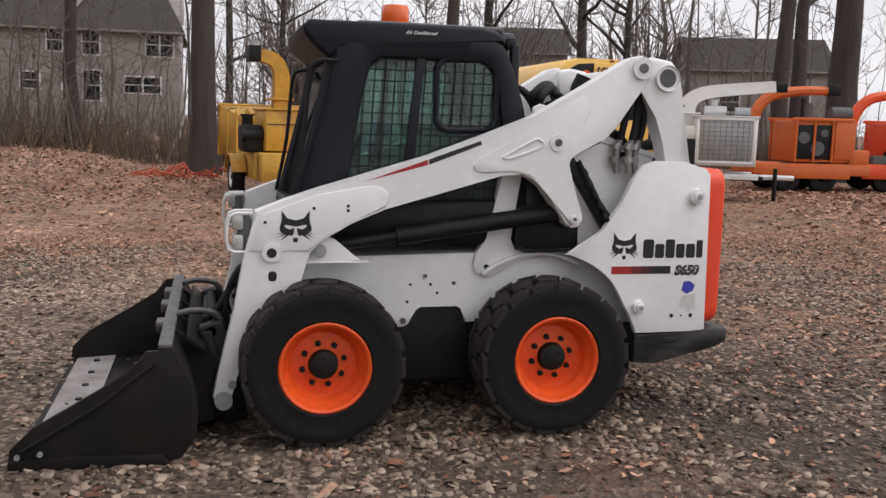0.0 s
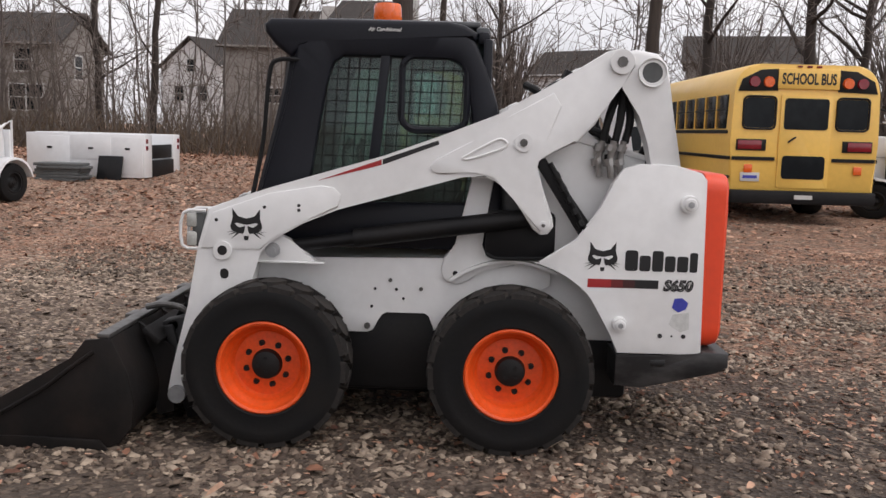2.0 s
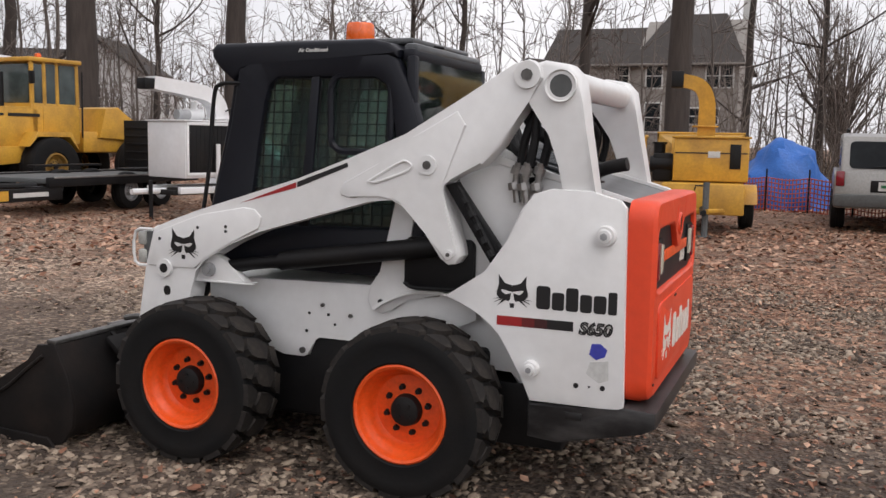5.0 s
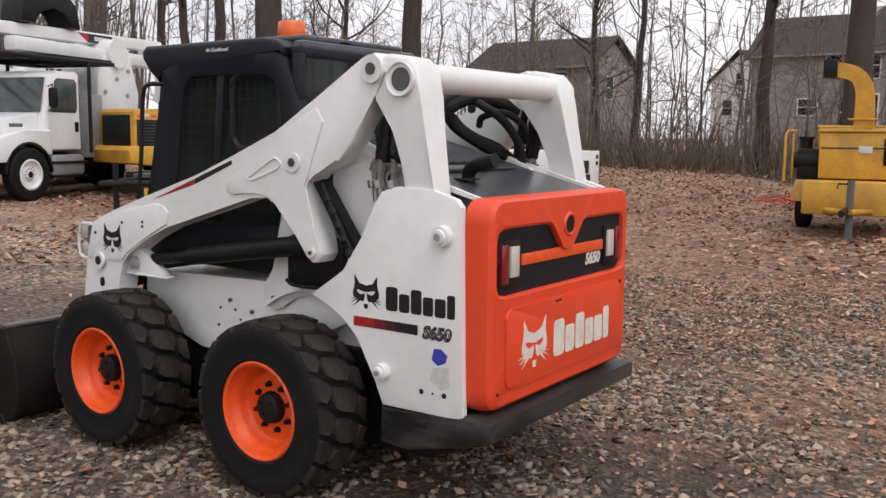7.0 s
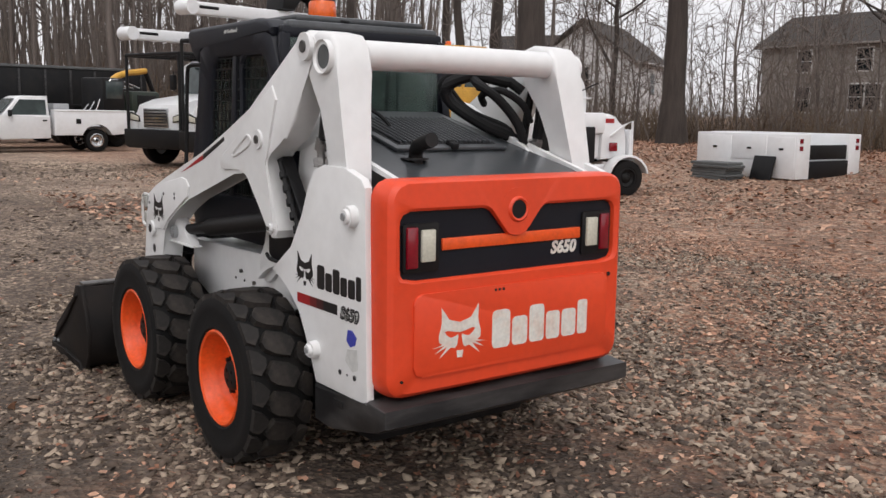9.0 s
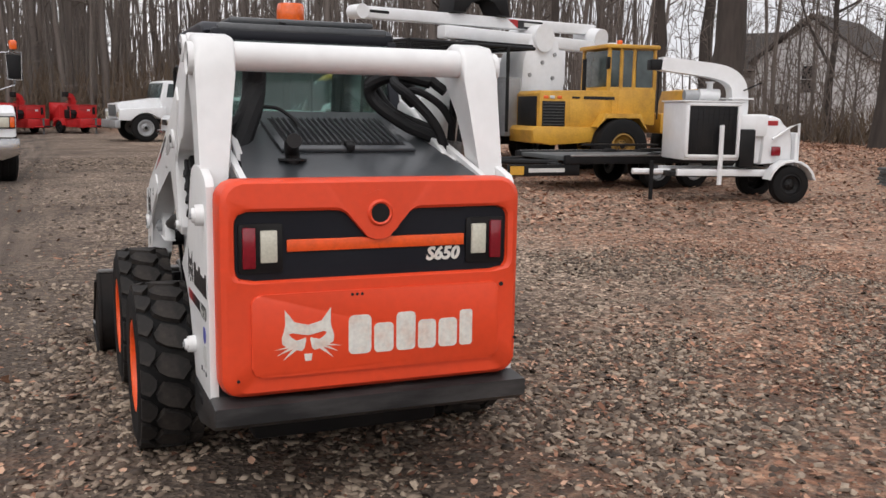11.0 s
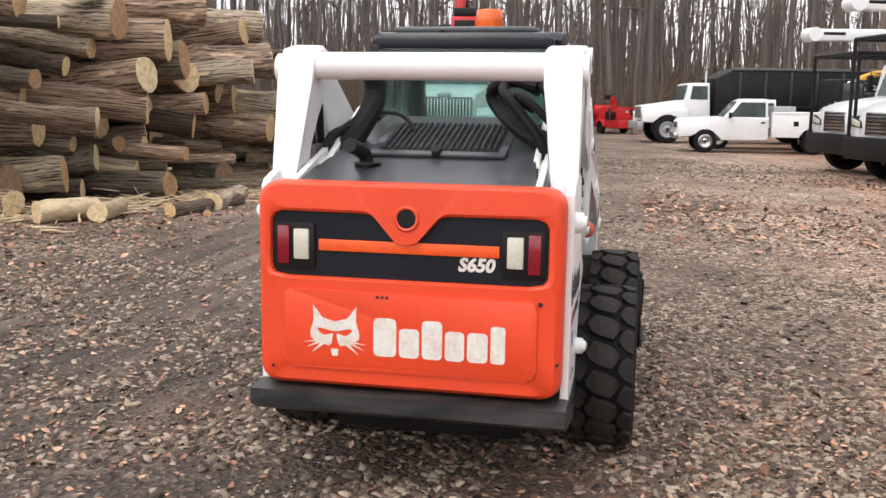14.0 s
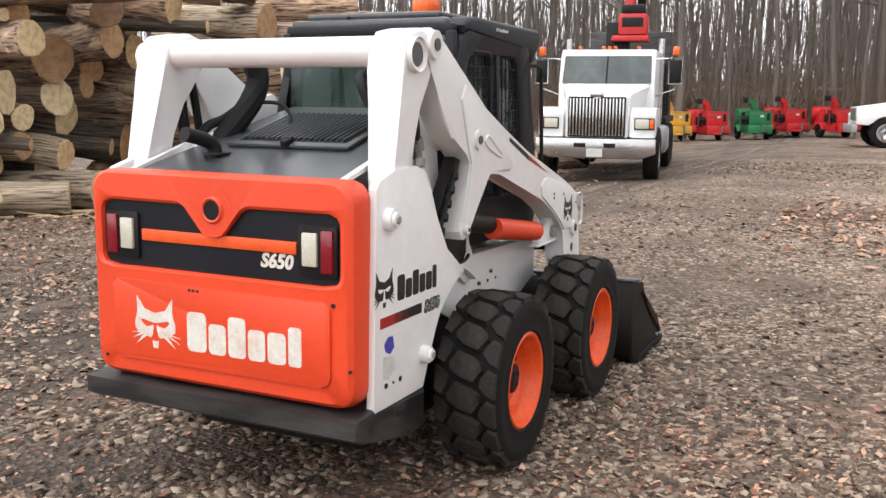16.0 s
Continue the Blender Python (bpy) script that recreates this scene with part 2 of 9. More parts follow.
def sawn_end(name):
    """The sawn face of a log: rings about its x axis, a darker heart, cracks and its own tone."""
    m, nt, bsdf, nn, ll = nodes_of(name)
    tc, sep, info = nn.new("ShaderNodeTexCoord"), nn.new("ShaderNodeMapping"), nn.new("ShaderNodeObjectInfo")
    sep.inputs["Scale"].default_value = (0, 1, 1)
    ll.new(tc.outputs["Object"], sep.inputs["Vector"])
    wave, no = nn.new("ShaderNodeTexWave"), nn.new("ShaderNodeTexNoise")
    wave.wave_type, wave.rings_direction = "RINGS", "X"
    wave.inputs["Scale"].default_value, wave.inputs["Distortion"].default_value, wave.inputs["Detail"].default_value = 3.4, 2.5, 3
    no.inputs["Scale"].default_value, no.inputs["Detail"].default_value = 3.0, 6
    ll.new(sep.outputs["Vector"], wave.inputs["Vector"])
    ll.new(tc.outputs["Object"], no.inputs["Vector"])
    tone, ring, stain = nn.new("ShaderNodeValToRGB"), nn.new("ShaderNodeMix"), nn.new("ShaderNodeMix")
    el = tone.color_ramp.elements
    el[0].color, el[1].color = (0.32, 0.20, 0.12, 1), (0.84, 0.68, 0.42, 1)
    el.new(0.25).color = (0.62, 0.37, 0.17, 1)
    el.new(0.6).color = (0.78, 0.58, 0.32, 1)
    ll.new(info.outputs["Random"], tone.inputs["Fac"])
    for x in (ring, stain):
        x.data_type, x.blend_type = "RGBA", "MULTIPLY"
    ring.inputs["Factor"].default_value = 0.28
    ll.new(tone.outputs["Color"], ring.inputs["A"])
    ll.new(wave.outputs["Color"], ring.inputs["B"])
    stain.inputs["Factor"].default_value = 0.45
    r2 = nn.new("ShaderNodeValToRGB")
    r2.color_ramp.elements[0].position, r2.color_ramp.elements[0].color = 0.36, (0.42, 0.33, 0.25, 1)
    r2.color_ramp.elements[1].position = 0.58
    ll.new(no.outputs["Fac"], r2.inputs["Fac"])
    ll.new(ring.outputs["Result"], stain.inputs["A"])
    ll.new(r2.outputs["Color"], stain.inputs["B"])
    ll.new(stain.outputs["Result"], bsdf.inputs["Base Color"])
    bsdf.inputs["Roughness"].default_value = 0.8
    return m


CUTWOOD = sawn_end("cut_wood")
WOODPALE = surface("peeled_wood", (0.62, 0.49, 0.31), 0.75, dark=(0.27, 0.18, 0.10), dirt=0.9, scale=0.9, fine=6, bump=0.3, stretch=(6, 2, 2), vary=0.35)


def bark_of(name, pale, mid, deep, bare):
    """Bark of a felled log along its x axis: furrows, dark cracks, patches of bare wood, each log in its own tone."""
    m, nt, bsdf, nn, ll = nodes_of(name)
    tc, info = nn.new("ShaderNodeTexCoord"), nn.new("ShaderNodeObjectInfo")
    shift = nn.new("ShaderNodeVectorMath")
    shift.operation = "ADD"
    ll.new(tc.outputs["Object"], shift.inputs[0])
    ll.new(info.outputs["Random"], shift.inputs[1])

    def field(stretch, detail, rough):
        mp, no = nn.new("ShaderNodeMapping"), nn.new("ShaderNodeTexNoise")
        mp.inputs["Scale"].default_value = stretch
        no.inputs["Scale"].default_value, no.inputs["Detail"].default_value, no.inputs["Roughness"].default_value = 1.0, detail, rough
        ll.new(shift.outputs["Vector"], mp.inputs["Vector"])
        ll.new(mp.outputs["Vector"], no.inputs["Vector"])
        return no

    furrow, patch = field((3.0, 8.5, 8.5), 7, 0.66), field((3.0, 1.3, 1.3), 4, 0.55)
    tone = nn.new("ShaderNodeValToRGB")
    el = tone.color_ramp.elements
    el[0].position, el[0].color, el[1].position, el[1].color = 0.40, rgba(deep), 0.64, rgba(pale)
    el.new(0.50).color = rgba(mid)
    ll.new(furrow.outputs["Fac"], tone.inputs["Fac"])
    mask = nn.new("ShaderNodeValToRGB")
    mask.color_ramp.elements[0].position, mask.color_ramp.elements[1].position = 0.60, 0.66
    ll.new(patch.outputs["Fac"], mask.inputs["Fac"])
    peel, own, span = nn.new("ShaderNodeMix"), nn.new("ShaderNodeMix"), nn.new("ShaderNodeMapRange")
    peel.data_type, own.data_type, own.blend_type = "RGBA", "RGBA", "MULTIPLY"
    peel.inputs["B"].default_value, own.inputs["Factor"].default_value = rgba(bare), 1.0
    ll.new(mask.outputs["Color"], peel.inputs["Factor"])
    ll.new(tone.outputs["Color"], peel.inputs["A"])
    span.inputs["To Min"].default_value, span.inputs["To Max"].default_value = 0.22, 1.45
    ll.new(info.outputs["Random"], span.inputs["Value"])
    ll.new(peel.outputs["Result"], own.inputs["A"])
    ll.new(span.outputs["Result"], own.inputs["B"])
    ll.new(own.outputs["Result"], bsdf.inputs["Base Color"])
    bsdf.inputs["Roughness"].default_value = 0.9
    b = nn.new("ShaderNodeBump")
    b.inputs["Strength"].default_value, b.inputs["Distance"].default_value = 1.0, 0.05
    ll.new(furrow.outputs["Fac"], b.inputs["Height"])
    ll.new(b.outputs["Normal"], bsdf.inputs["Normal"])
    return m


LOGBARK = bark_of("log_bark", (0.50, 0.37, 0.265), (0.29, 0.195, 0.135), (0.040, 0.026, 0.019), (0.64, 0.47, 0.30))
LOGBARKGREY = bark_of("grey_log_bark", (0.52, 0.43, 0.32), (0.33, 0.262, 0.185), (0.05, 0.037, 0.027), (0.62, 0.49, 0.31))
NETTING = surface("orange_netting", (0.46, 0.09, 0.045), 0.7, dirt=0.5, bump=0)
SEATBLACK = surface("seat_vinyl", (0.02, 0.02, 0.022), 0.6, dirt=0.4, bump=0.1)


def varied(name, a, b, c, rough=0.85, bump=0.3, fine=40):
    """Loose pieces: each island has its own tone between three colours."""
    m, nt, bsdf, nn, ll = nodes_of(name)
    geo, ramp, no, tc, mul = nn.new("ShaderNodeNewGeometry"), nn.new("ShaderNodeValToRGB"), nn.new("ShaderNodeTexNoise"), nn.new("ShaderNodeTexCoord"), nn.new("ShaderNodeMix")
    ramp.color_ramp.elements[0].color, ramp.color_ramp.elements[1].color = rgba(a), rgba(c)
    ramp.color_ramp.elements.new(0.5).color = rgba(b)
    ll.new(geo.outputs["Random Per Island"], ramp.inputs["Fac"])
    no.inputs["Scale"].default_value, no.inputs["Detail"].default_value = fine, 3
    ll.new(tc.outputs["Object"], no.inputs["Vector"])
    mul.data_type, mul.blend_type = "RGBA", "MULTIPLY"
    mul.inputs["Factor"].default_value = 0.6
    ll.new(ramp.outputs["Color"], mul.inputs["A"])
    br = nn.new("ShaderNodeMapRange")
    br.inputs["From Min"].default_value, br.inputs["From Max"].default_value = 0.25, 0.7
    br.inputs["To Min"].default_value, br.inputs["To Max"].default_value = 0.4, 1.15
    ll.new(no.outputs["Fac"], br.inputs["Value"])
    ll.new(br.outputs["Result"], mul.inputs["B"])
    ll.new(mul.outputs["Result"], bsdf.inputs["Base Color"])
    bsdf.inputs["Roughness"].default_value = rough
    return m


STONES = varied("gravel_stones", (0.055, 0.038, 0.028), (0.165, 0.120, 0.088), (0.46, 0.365, 0.275), fine=40)
LEAVES = varied("fallen_leaves", (0.085, 0.034, 0.020), (0.34, 0.160, 0.095), (0.66, 0.42, 0.29), fine=30)


def ground_material():
    """Gravel, damp dirt and leaf litter, in patches."""
    m, nt, bsdf, nn, ll = nodes_of("gravel_and_leaf_litter")
    tc = nn.new("ShaderNodeTexCoord")

    def noise_at(scale, detail=5, rough=0.6):
        n = nn.new("ShaderNodeTexNoise")
        n.inputs["Scale"].default_value, n.inputs["Detail"].default_value, n.inputs["Roughness"].default_value = scale, detail, rough
        ll.new(tc.outputs["Object"], n.inputs["Vector"])
        return n

    def ramp_of(src, stops):
        r = nn.new("ShaderNodeValToRGB")
        el = r.color_ramp.elements
        el[0].position, el[0].color = stops[0][0], rgba(stops[0][1])
        el[1].position, el[1].color = stops[-1][0], rgba(stops[-1][1])
        for p, c in stops[1:-1]:
            el.new(p).color = rgba(c)
        ll.new(src, r.inputs["Fac"])
        return r.outputs["Color"]

    def mixed(fac, a, b, kind="MIX"):
        x = nn.new("ShaderNodeMix")
        x.data_type, x.blend_type = "RGBA", kind
        for sock, v in ((x.inputs["Factor"], fac), (x.inputs["A"], a), (x.inputs["B"], b)):
            if isinstance(v, (int, float)):
                sock.default_value = v
            else:
                ll.new(v, sock)
        return x.outputs["Result"]

    vor = nn.new("ShaderNodeTexVoronoi")
    vor.inputs["Scale"].default_value = 34
    ll.new(tc.outputs["Object"], vor.inputs["Vector"])
    vor2 = nn.new("ShaderNodeTexVoronoi")
    vor2.inputs["Scale"].default_value = 15
    ll.new(tc.outputs["Object"], vor2.inputs["Vector"])
    grey = ramp_of(vor.outputs["Color"], [(0.0, (0.020, 0.0135, 0.010)), (0.55, (0.095, 0.069, 0.052)), (1.0, (0.38, 0.30, 0.23))])
    leaf = ramp_of(vor2.outputs["Color"], [(0.0, (0.060, 0.025, 0.014)), (0.5, (0.33, 0.160, 0.095)), (1.0, (0.68, 0.43, 0.29))])
    dirt = ramp_of(noise_at(7).outputs["Fac"], [(0.3, (0.030, 0.020, 0.015)), (0.7, (0.098, 0.068, 0.050))])
    patch = noise_at(0.32, 4)
    base = mixed(ramp_of(noise_at(0.55, 6).outputs["Fac"], [(0.45, (0, 0, 0)), (0.62, (0.8, 0.8, 0.8))]), grey, dirt)
    sep = nn.new("ShaderNodeSeparateXYZ")
    ll.new(tc.outputs["Object"], sep.inputs["Vector"])

    def span(src, f0, f1, t0, t1):
        r = nn.new("ShaderNodeMapRange")
        for k, v in (("From Min", f0), ("From Max", f1), ("To Min", t0), ("To Max", t1)):
            r.inputs[k].default_value = v
        ll.new(src, r.inputs["Value"])
        return r.outputs["Result"]

    def calc(op, a, b):
        c = nn.new("ShaderNodeMath")
        c.operation = op
        c.inputs[2].default_value = 0.0
        for sock, v in ((c.inputs[0], a), (c.inputs[1], b)):
            if isinstance(v, (int, float)):
                sock.default_value = v
            else:
                ll.new(v, sock)
        return c.outputs["Value"]

    # the bare drive past the logs, packed by wheels that ran along it
    off = calc("ABSOLUTE", calc("SUBTRACT", sep.outputs["Y"], calc("ADD", calc("MULTIPLY", noise_at(0.6, 4).outputs["Fac"], 1.6), 1.4)), 0.0)
    rut_map, rut = nn.new("ShaderNodeMapping"), nn.new("ShaderNodeTexNoise")
    rut_map.inputs["Scale"].default_value = (0.22, 3.4, 1)
    rut_map.inputs["Rotation"].default_value = (0, 0, radians(5))
    rut.inputs["Scale"].default_value, rut.inputs["Detail"].default_value = 1.4, 7
    ll.new(tc.outputs["Object"], rut_map.inputs["Vector"])
    ll.new(rut_map.outputs["Vector"], rut.inputs["Vector"])
    packed = ramp_of(rut.outputs["Fac"], [(0.32, (0.036, 0.027, 0.021)), (0.5, (0.072, 0.055, 0.043)), (0.68, (0.13, 0.10, 0.08))])
    lane = calc("MULTIPLY", span(off, 0.9, 2.1, 0.9, 0.0), span(sep.outputs["X"], 1.5, 4.2, 1.0, 0.0))
    # base colour multiplied up towards -x and beyond y 5.6
    base_gain = calc("MULTIPLY", span(sep.outputs["X"], -6.0, 3.0, 1.9, 1.0), span(sep.outputs["Y"], 5.6, 8.0, 1.0, 1.75))
    base_gain_rgb = nn.new("ShaderNodeCombineXYZ")
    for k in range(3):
        ll.new(base_gain, base_gain_rgb.inputs[k])
    base = mixed(1.0, mixed(lane, base, packed), base_gain_rgb.outputs["Vector"], "MULTIPLY")
    # more leaves towards the trees, fewer on the drive
    wide = nn.new("ShaderNodeMapRange")
    wide.inputs["From Min"].default_value, wide.inputs["From Max"].default_value = 2.5, 10.0
    wide.inputs["To Min"].default_value, wide.inputs["To Max"].default_value = -0.12, 0.30
    ll.new(sep.outputs["Y"], wide.inputs["Value"])
    add = calc("ADD", calc("ADD", patch.outputs["Fac"], wide.outputs["Result"]), span(sep.outputs["X"], -38.0, -46.0, 0.0, 0.4))
    add = calc("SUBTRACT", add, calc("MULTIPLY", span(sep.outputs["X"], 2.0, -2.0, 0.0, 0.28), span(sep.outputs["Y"], 8.5, 11.5, 1.0, 0.0)))
    leafmask = ramp_of(add, [(0.45, (0, 0, 0)), (0.66, (0.9, 0.9, 0.9))])
    speck = ramp_of(noise_at(9, 3).outputs["Fac"], [(0.42, (0.25, 0.25, 0.25)), (0.6, (1, 1, 1))])
    allc = mixed(mixed(1.0, leafmask, speck, "MULTIPLY"), base, leaf)
    tone = ramp_of(noise_at(0.8, 5).outputs["Fac"], [(0.3, (0.6, 0.58, 0.56)), (0.7, (1.1, 1.08, 1.05))])
    ll.new(mixed(1.0, allc, tone, "MULTIPLY"), bsdf.inputs["Base Color"])
    bsdf.inputs["Roughness"].default_value = 0.88
    b = nn.new("ShaderNodeBump")
    b.inputs["Strength"].default_value, b.inputs["Distance"].default_value = 0.9, 0.03
    ll.new(vor.outputs["Distance"], b.inputs["Height"])
    ll.new(b.outputs["Normal"], bsdf.inputs["Normal"])
    return m


GROUND = ground_material()

# ---------------------------------------------------------------- shaping


def finish(name, bm, material, parent=None, label="", angle=35):
    """Links a bmesh as one mesh object."""
    bmesh.ops.recalc_face_normals(bm, faces=bm.faces[:])
    me = bpy.data.meshes.new(name)
    bm.to_mesh(me)
    bm.free()
    me.materials.append(material)
    me.shade_smooth()
    me.set_sharp_from_angle(angle=radians(angle))
    ob = new(name, me)
    if parent is not None:
        ob.parent = parent
    return tagged(ob, label)


def part(name, bm, material, parent, label=""):
    return finish(name, bm, material, parent, label)


def again(ob, parent, m):
    """The same mesh once more, under a parent, at the pose m."""
    o = new(ob.name.split(".")[0], ob.data)
    o.parent, o.matrix_basis = parent, m
    for key in ("label", "kind"):
        if key in ob:
            o[key] = ob[key]
    return o


def thing(name, m, label, category, group="", kind=""):
    ob = new(name)
    ob.empty_display_size = 0.2
    ob.matrix_world = m
    return tagged(ob, label, category, group, kind)


def B():
    return bmesh.new()


def rot_z(a):
    return Matrix.Rotation(radians(a), 4, "Z")


def box(bm, c, s, bev=0.0, rot=None, seg=2):
    m = Matrix.Translation(c) @ (rot if rot is not None else Matrix.Identity(4)) @ Matrix.Diagonal((*s, 1))
    vs = bmesh.ops.create_cube(bm, size=1, matrix=m)["verts"]
    if bev:
        es = list({e for v in vs for e in v.link_edges})
        bmesh.ops.bevel(bm, geom=es, offset=min(bev, 0.45 * min(s)), segments=seg, affect="EDGES", profile=0.5)
    return bm


def prism(bm, pts, a0, a1, axis="y", bev=0.0, seg=2):
    """A polygon, in the plane across the axis, drawn out from a0 to a1."""
    def at(p, a):
        return {"x": (a, p[0], p[1]), "y": (p[0], a, p[1]), "z": (p[0], p[1], a)}[axis]
    lo, hi = [bm.verts.new(at(p, a0)) for p in pts], [bm.verts.new(at(p, a1)) for p in pts]
    f0, f1 = bm.faces.new(lo), bm.faces.new(hi[::-1])
    n = len(pts)
    for i in range(n):
        bm.faces.new((lo[i], lo[(i + 1) % n], hi[(i + 1) % n], hi[i]))
    if bev:
        bmesh.ops.bevel(bm, geom=list(f0.edges) + list(f1.edges), offset=bev, segments=seg, affect="EDGES", profile=0.5)
    return bm


def cyl(bm, p0, p1, r0, r1=None, n=16, caps=True):
    p0, p1 = Vector(p0), Vector(p1)
    d = p1 - p0
    m = Matrix.Translation((p0 + p1) / 2) @ d.to_track_quat("Z", "Y").to_matrix().to_4x4()
    bmesh.ops.create_cone(bm, cap_ends=caps, segments=n, radius1=r0, radius2=r0 if r1 is None else r1, depth=d.length, matrix=m)
    return bm


def smooth_line(pts, steps=5):
    """A smooth line through the points."""
    p = [Vector(q) for q in pts]
    p = [p[0] * 2 - p[1]] + p + [p[-1] * 2 - p[-2]]
    out = []
    for i in range(1, len(p) - 2):
        for k in range(steps):
            t = k / steps
            a, b, c, d = p[i - 1], p[i], p[i + 1], p[i + 2]
            out.append(0.5 * (2 * b + (c - a) * t + (2 * a - 5 * b + 4 * c - d) * t * t + (3 * b - a - 3 * c + d) * t ** 3))
    return out + [p[-2]]


def tube(bm, pts, r, n=8, steps=5, r1=None):
    line = smooth_line(pts, steps) if steps > 1 else [Vector(q) for q in pts]
    rings, up = [], Vector((0.13, 0.27, 0.95))
    for i, q in enumerate(line):
        d = (line[min(i + 1, len(line) - 1)] - line[max(i - 1, 0)]).normalized()
        a = d.cross(up)
        a = a.normalized() if a.length > 1e-4 else d.orthogonal().normalized()
        b = d.cross(a)
        rr = r if r1 is None else r + (r1 - r) * i / (len(line) - 1)
        rings.append([bm.verts.new(q + (a * math.cos(k * math.tau / n) + b * math.sin(k * math.tau / n)) * rr) for k in range(n)])
    for u, v in zip(rings, rings[1:]):
        for k in range(n):
            bm.faces.new((u[k], u[(k + 1) % n], v[(k + 1) % n], v[k]))
    bm.faces.new(rings[0][::-1])
    bm.faces.new(rings[-1])
    return bm


def lathe(bm, prof, n=32, c=(0, 0, 0)):
    """A profile of (radius, place along y) turned about the y axis through c."""
    rings = []
    for r, h in prof:
        rings.append([bm.verts.new((c[0] + r * math.cos(k * math.tau / n), c[1] + h, c[2] + r * math.sin(k * math.tau / n))) for k in range(n)])
    for u, v in zip(rings, rings[1:]):
        for k in range(n):
            bm.faces.new((u[k], u[(k + 1) % n], v[(k + 1) % n], v[k]))
    return bm


def rounded(x0, x1, z0, z1, r, n=5):
    """The outline of a rectangle with round corners."""
    out = []
    for cx, cz, a in ((x1 - r, z1 - r, 0), (x0 + r, z1 - r, 90), (x0 + r, z0 + r, 180), (x1 - r, z0 + r, 270)):
        for k in range(n + 1):
            t = radians(a + 90 * k / n)
            out.append((cx + r * math.cos(t), cz + r * math.sin(t)))
    return out


def arc(cx, cz, r, a0, a1, n=8):
    return [(cx + r * math.cos(radians(a0 + (a1 - a0) * k / n)), cz + r * math.sin(radians(a0 + (a1 - a0) * k / n))) for k in range(n + 1)]


def lettering(text, size, material, parent, m, name="lettering", shear=0.0, width=1.0, depth=0.001, bold=0.0):
    cu = bpy.data.curves.new("text", "FONT")
    cu.offset = bold
    cu.body, cu.size, cu.shear, cu.extrude, cu.align_x, cu.resolution_u = text, size, shear, depth, "CENTER", 3
    tmp = new("text", cu)
    me = bpy.data.meshes.new_from_object(tmp.evaluated_get(bpy.context.evaluated_depsgraph_get()))
    bpy.data.objects.remove(tmp)
    me.materials.clear()
    me.materials.append(material)
    ob = new(name, me)
    ob.parent, ob.matrix_basis = parent, m @ Matrix.Diagonal((width, 1, 1, 1))
    return ob


def mesh_from(name, verts, faces, material):
    """A mesh from arrays of corners and of faces that all have the same number of corners."""
    me = bpy.data.meshes.new(name)
    verts, faces = np.asarray(verts, dtype=np.float32), np.asarray(faces, dtype=np.int32)
    k = faces.shape[1]
    me.vertices.add(len(verts))
    me.vertices.foreach_set("co", verts.ravel())
    me.loops.add(faces.size)
    me.loops.foreach_set("vertex_index", faces.ravel())
    me.polygons.add(len(faces))
    me.polygons.foreach_set("loop_start", np.arange(0, faces.size, k, dtype=np.int32))
    me.polygons.foreach_set("loop_total", np.full(len(faces), k, dtype=np.int32))
    me.update(calc_edges=True)
    me.materials.append(material)
    return me

# ---------------------------------------------------------------- the ground


def ease(t):
    t = min(1.0, max(0.0, t))
    return t * t * (3 - 2 * t)


def ground_h(x, y):
    """The yard lies level round the loader and rises a little towards the trucks and the trees."""
    side = min(0.22, 0.024 * max(0.0, -x)) * ease((y + 1.7) / 7) + min(0.4, 0.055 * max(0.0, y - 14.5)) * ease((-x - 1) / 3)
    bank = min(3.2, 0.055 * max(0.0, -x - 42)) * ease((26 - y) / 12)
    return max(side, 0.10 * ease((y - 8.5) / 7)) + bank


def stand(x, y, rz=0.0, dz=0.0):
    """A pose on the ground."""
    return pose(x, y, ground_h(x, y) + dz, 0, 0, rz)


lines = np.concatenate([[-700, -450, -300, -200, -140, -100, -80], np.arange(-60, 61, 1.0), [80, 100, 140, 200, 300, 450, 700]])
n_l = len(lines)
gv = [(x, y, ground_h(x, y)) for y in lines for x in lines]
gi = np.arange(n_l * n_l).reshape(n_l, n_l)
gf = np.stack([gi[:-1, :-1].ravel(), gi[:-1, 1:].ravel(), gi[1:, 1:].ravel(), gi[1:, :-1].ravel()], axis=1)
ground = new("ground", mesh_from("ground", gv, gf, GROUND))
ground.data.shade_smooth()
tagged(ground, "yard of grey gravel, damp dirt and fallen brown leaves", "ground", kind="structure")

# ---------------------------------------------------------------- the skid-steer loader
# its own axes: x towards the tail, y across (left side negative), z up; the base lies under the rear axle
LOADER = pose(1.62, 5.0, 0)
loader = thing("skid_steer_loader", LOADER, "white and orange skid-steer loader with its bucket lowered on gravel", "loader")


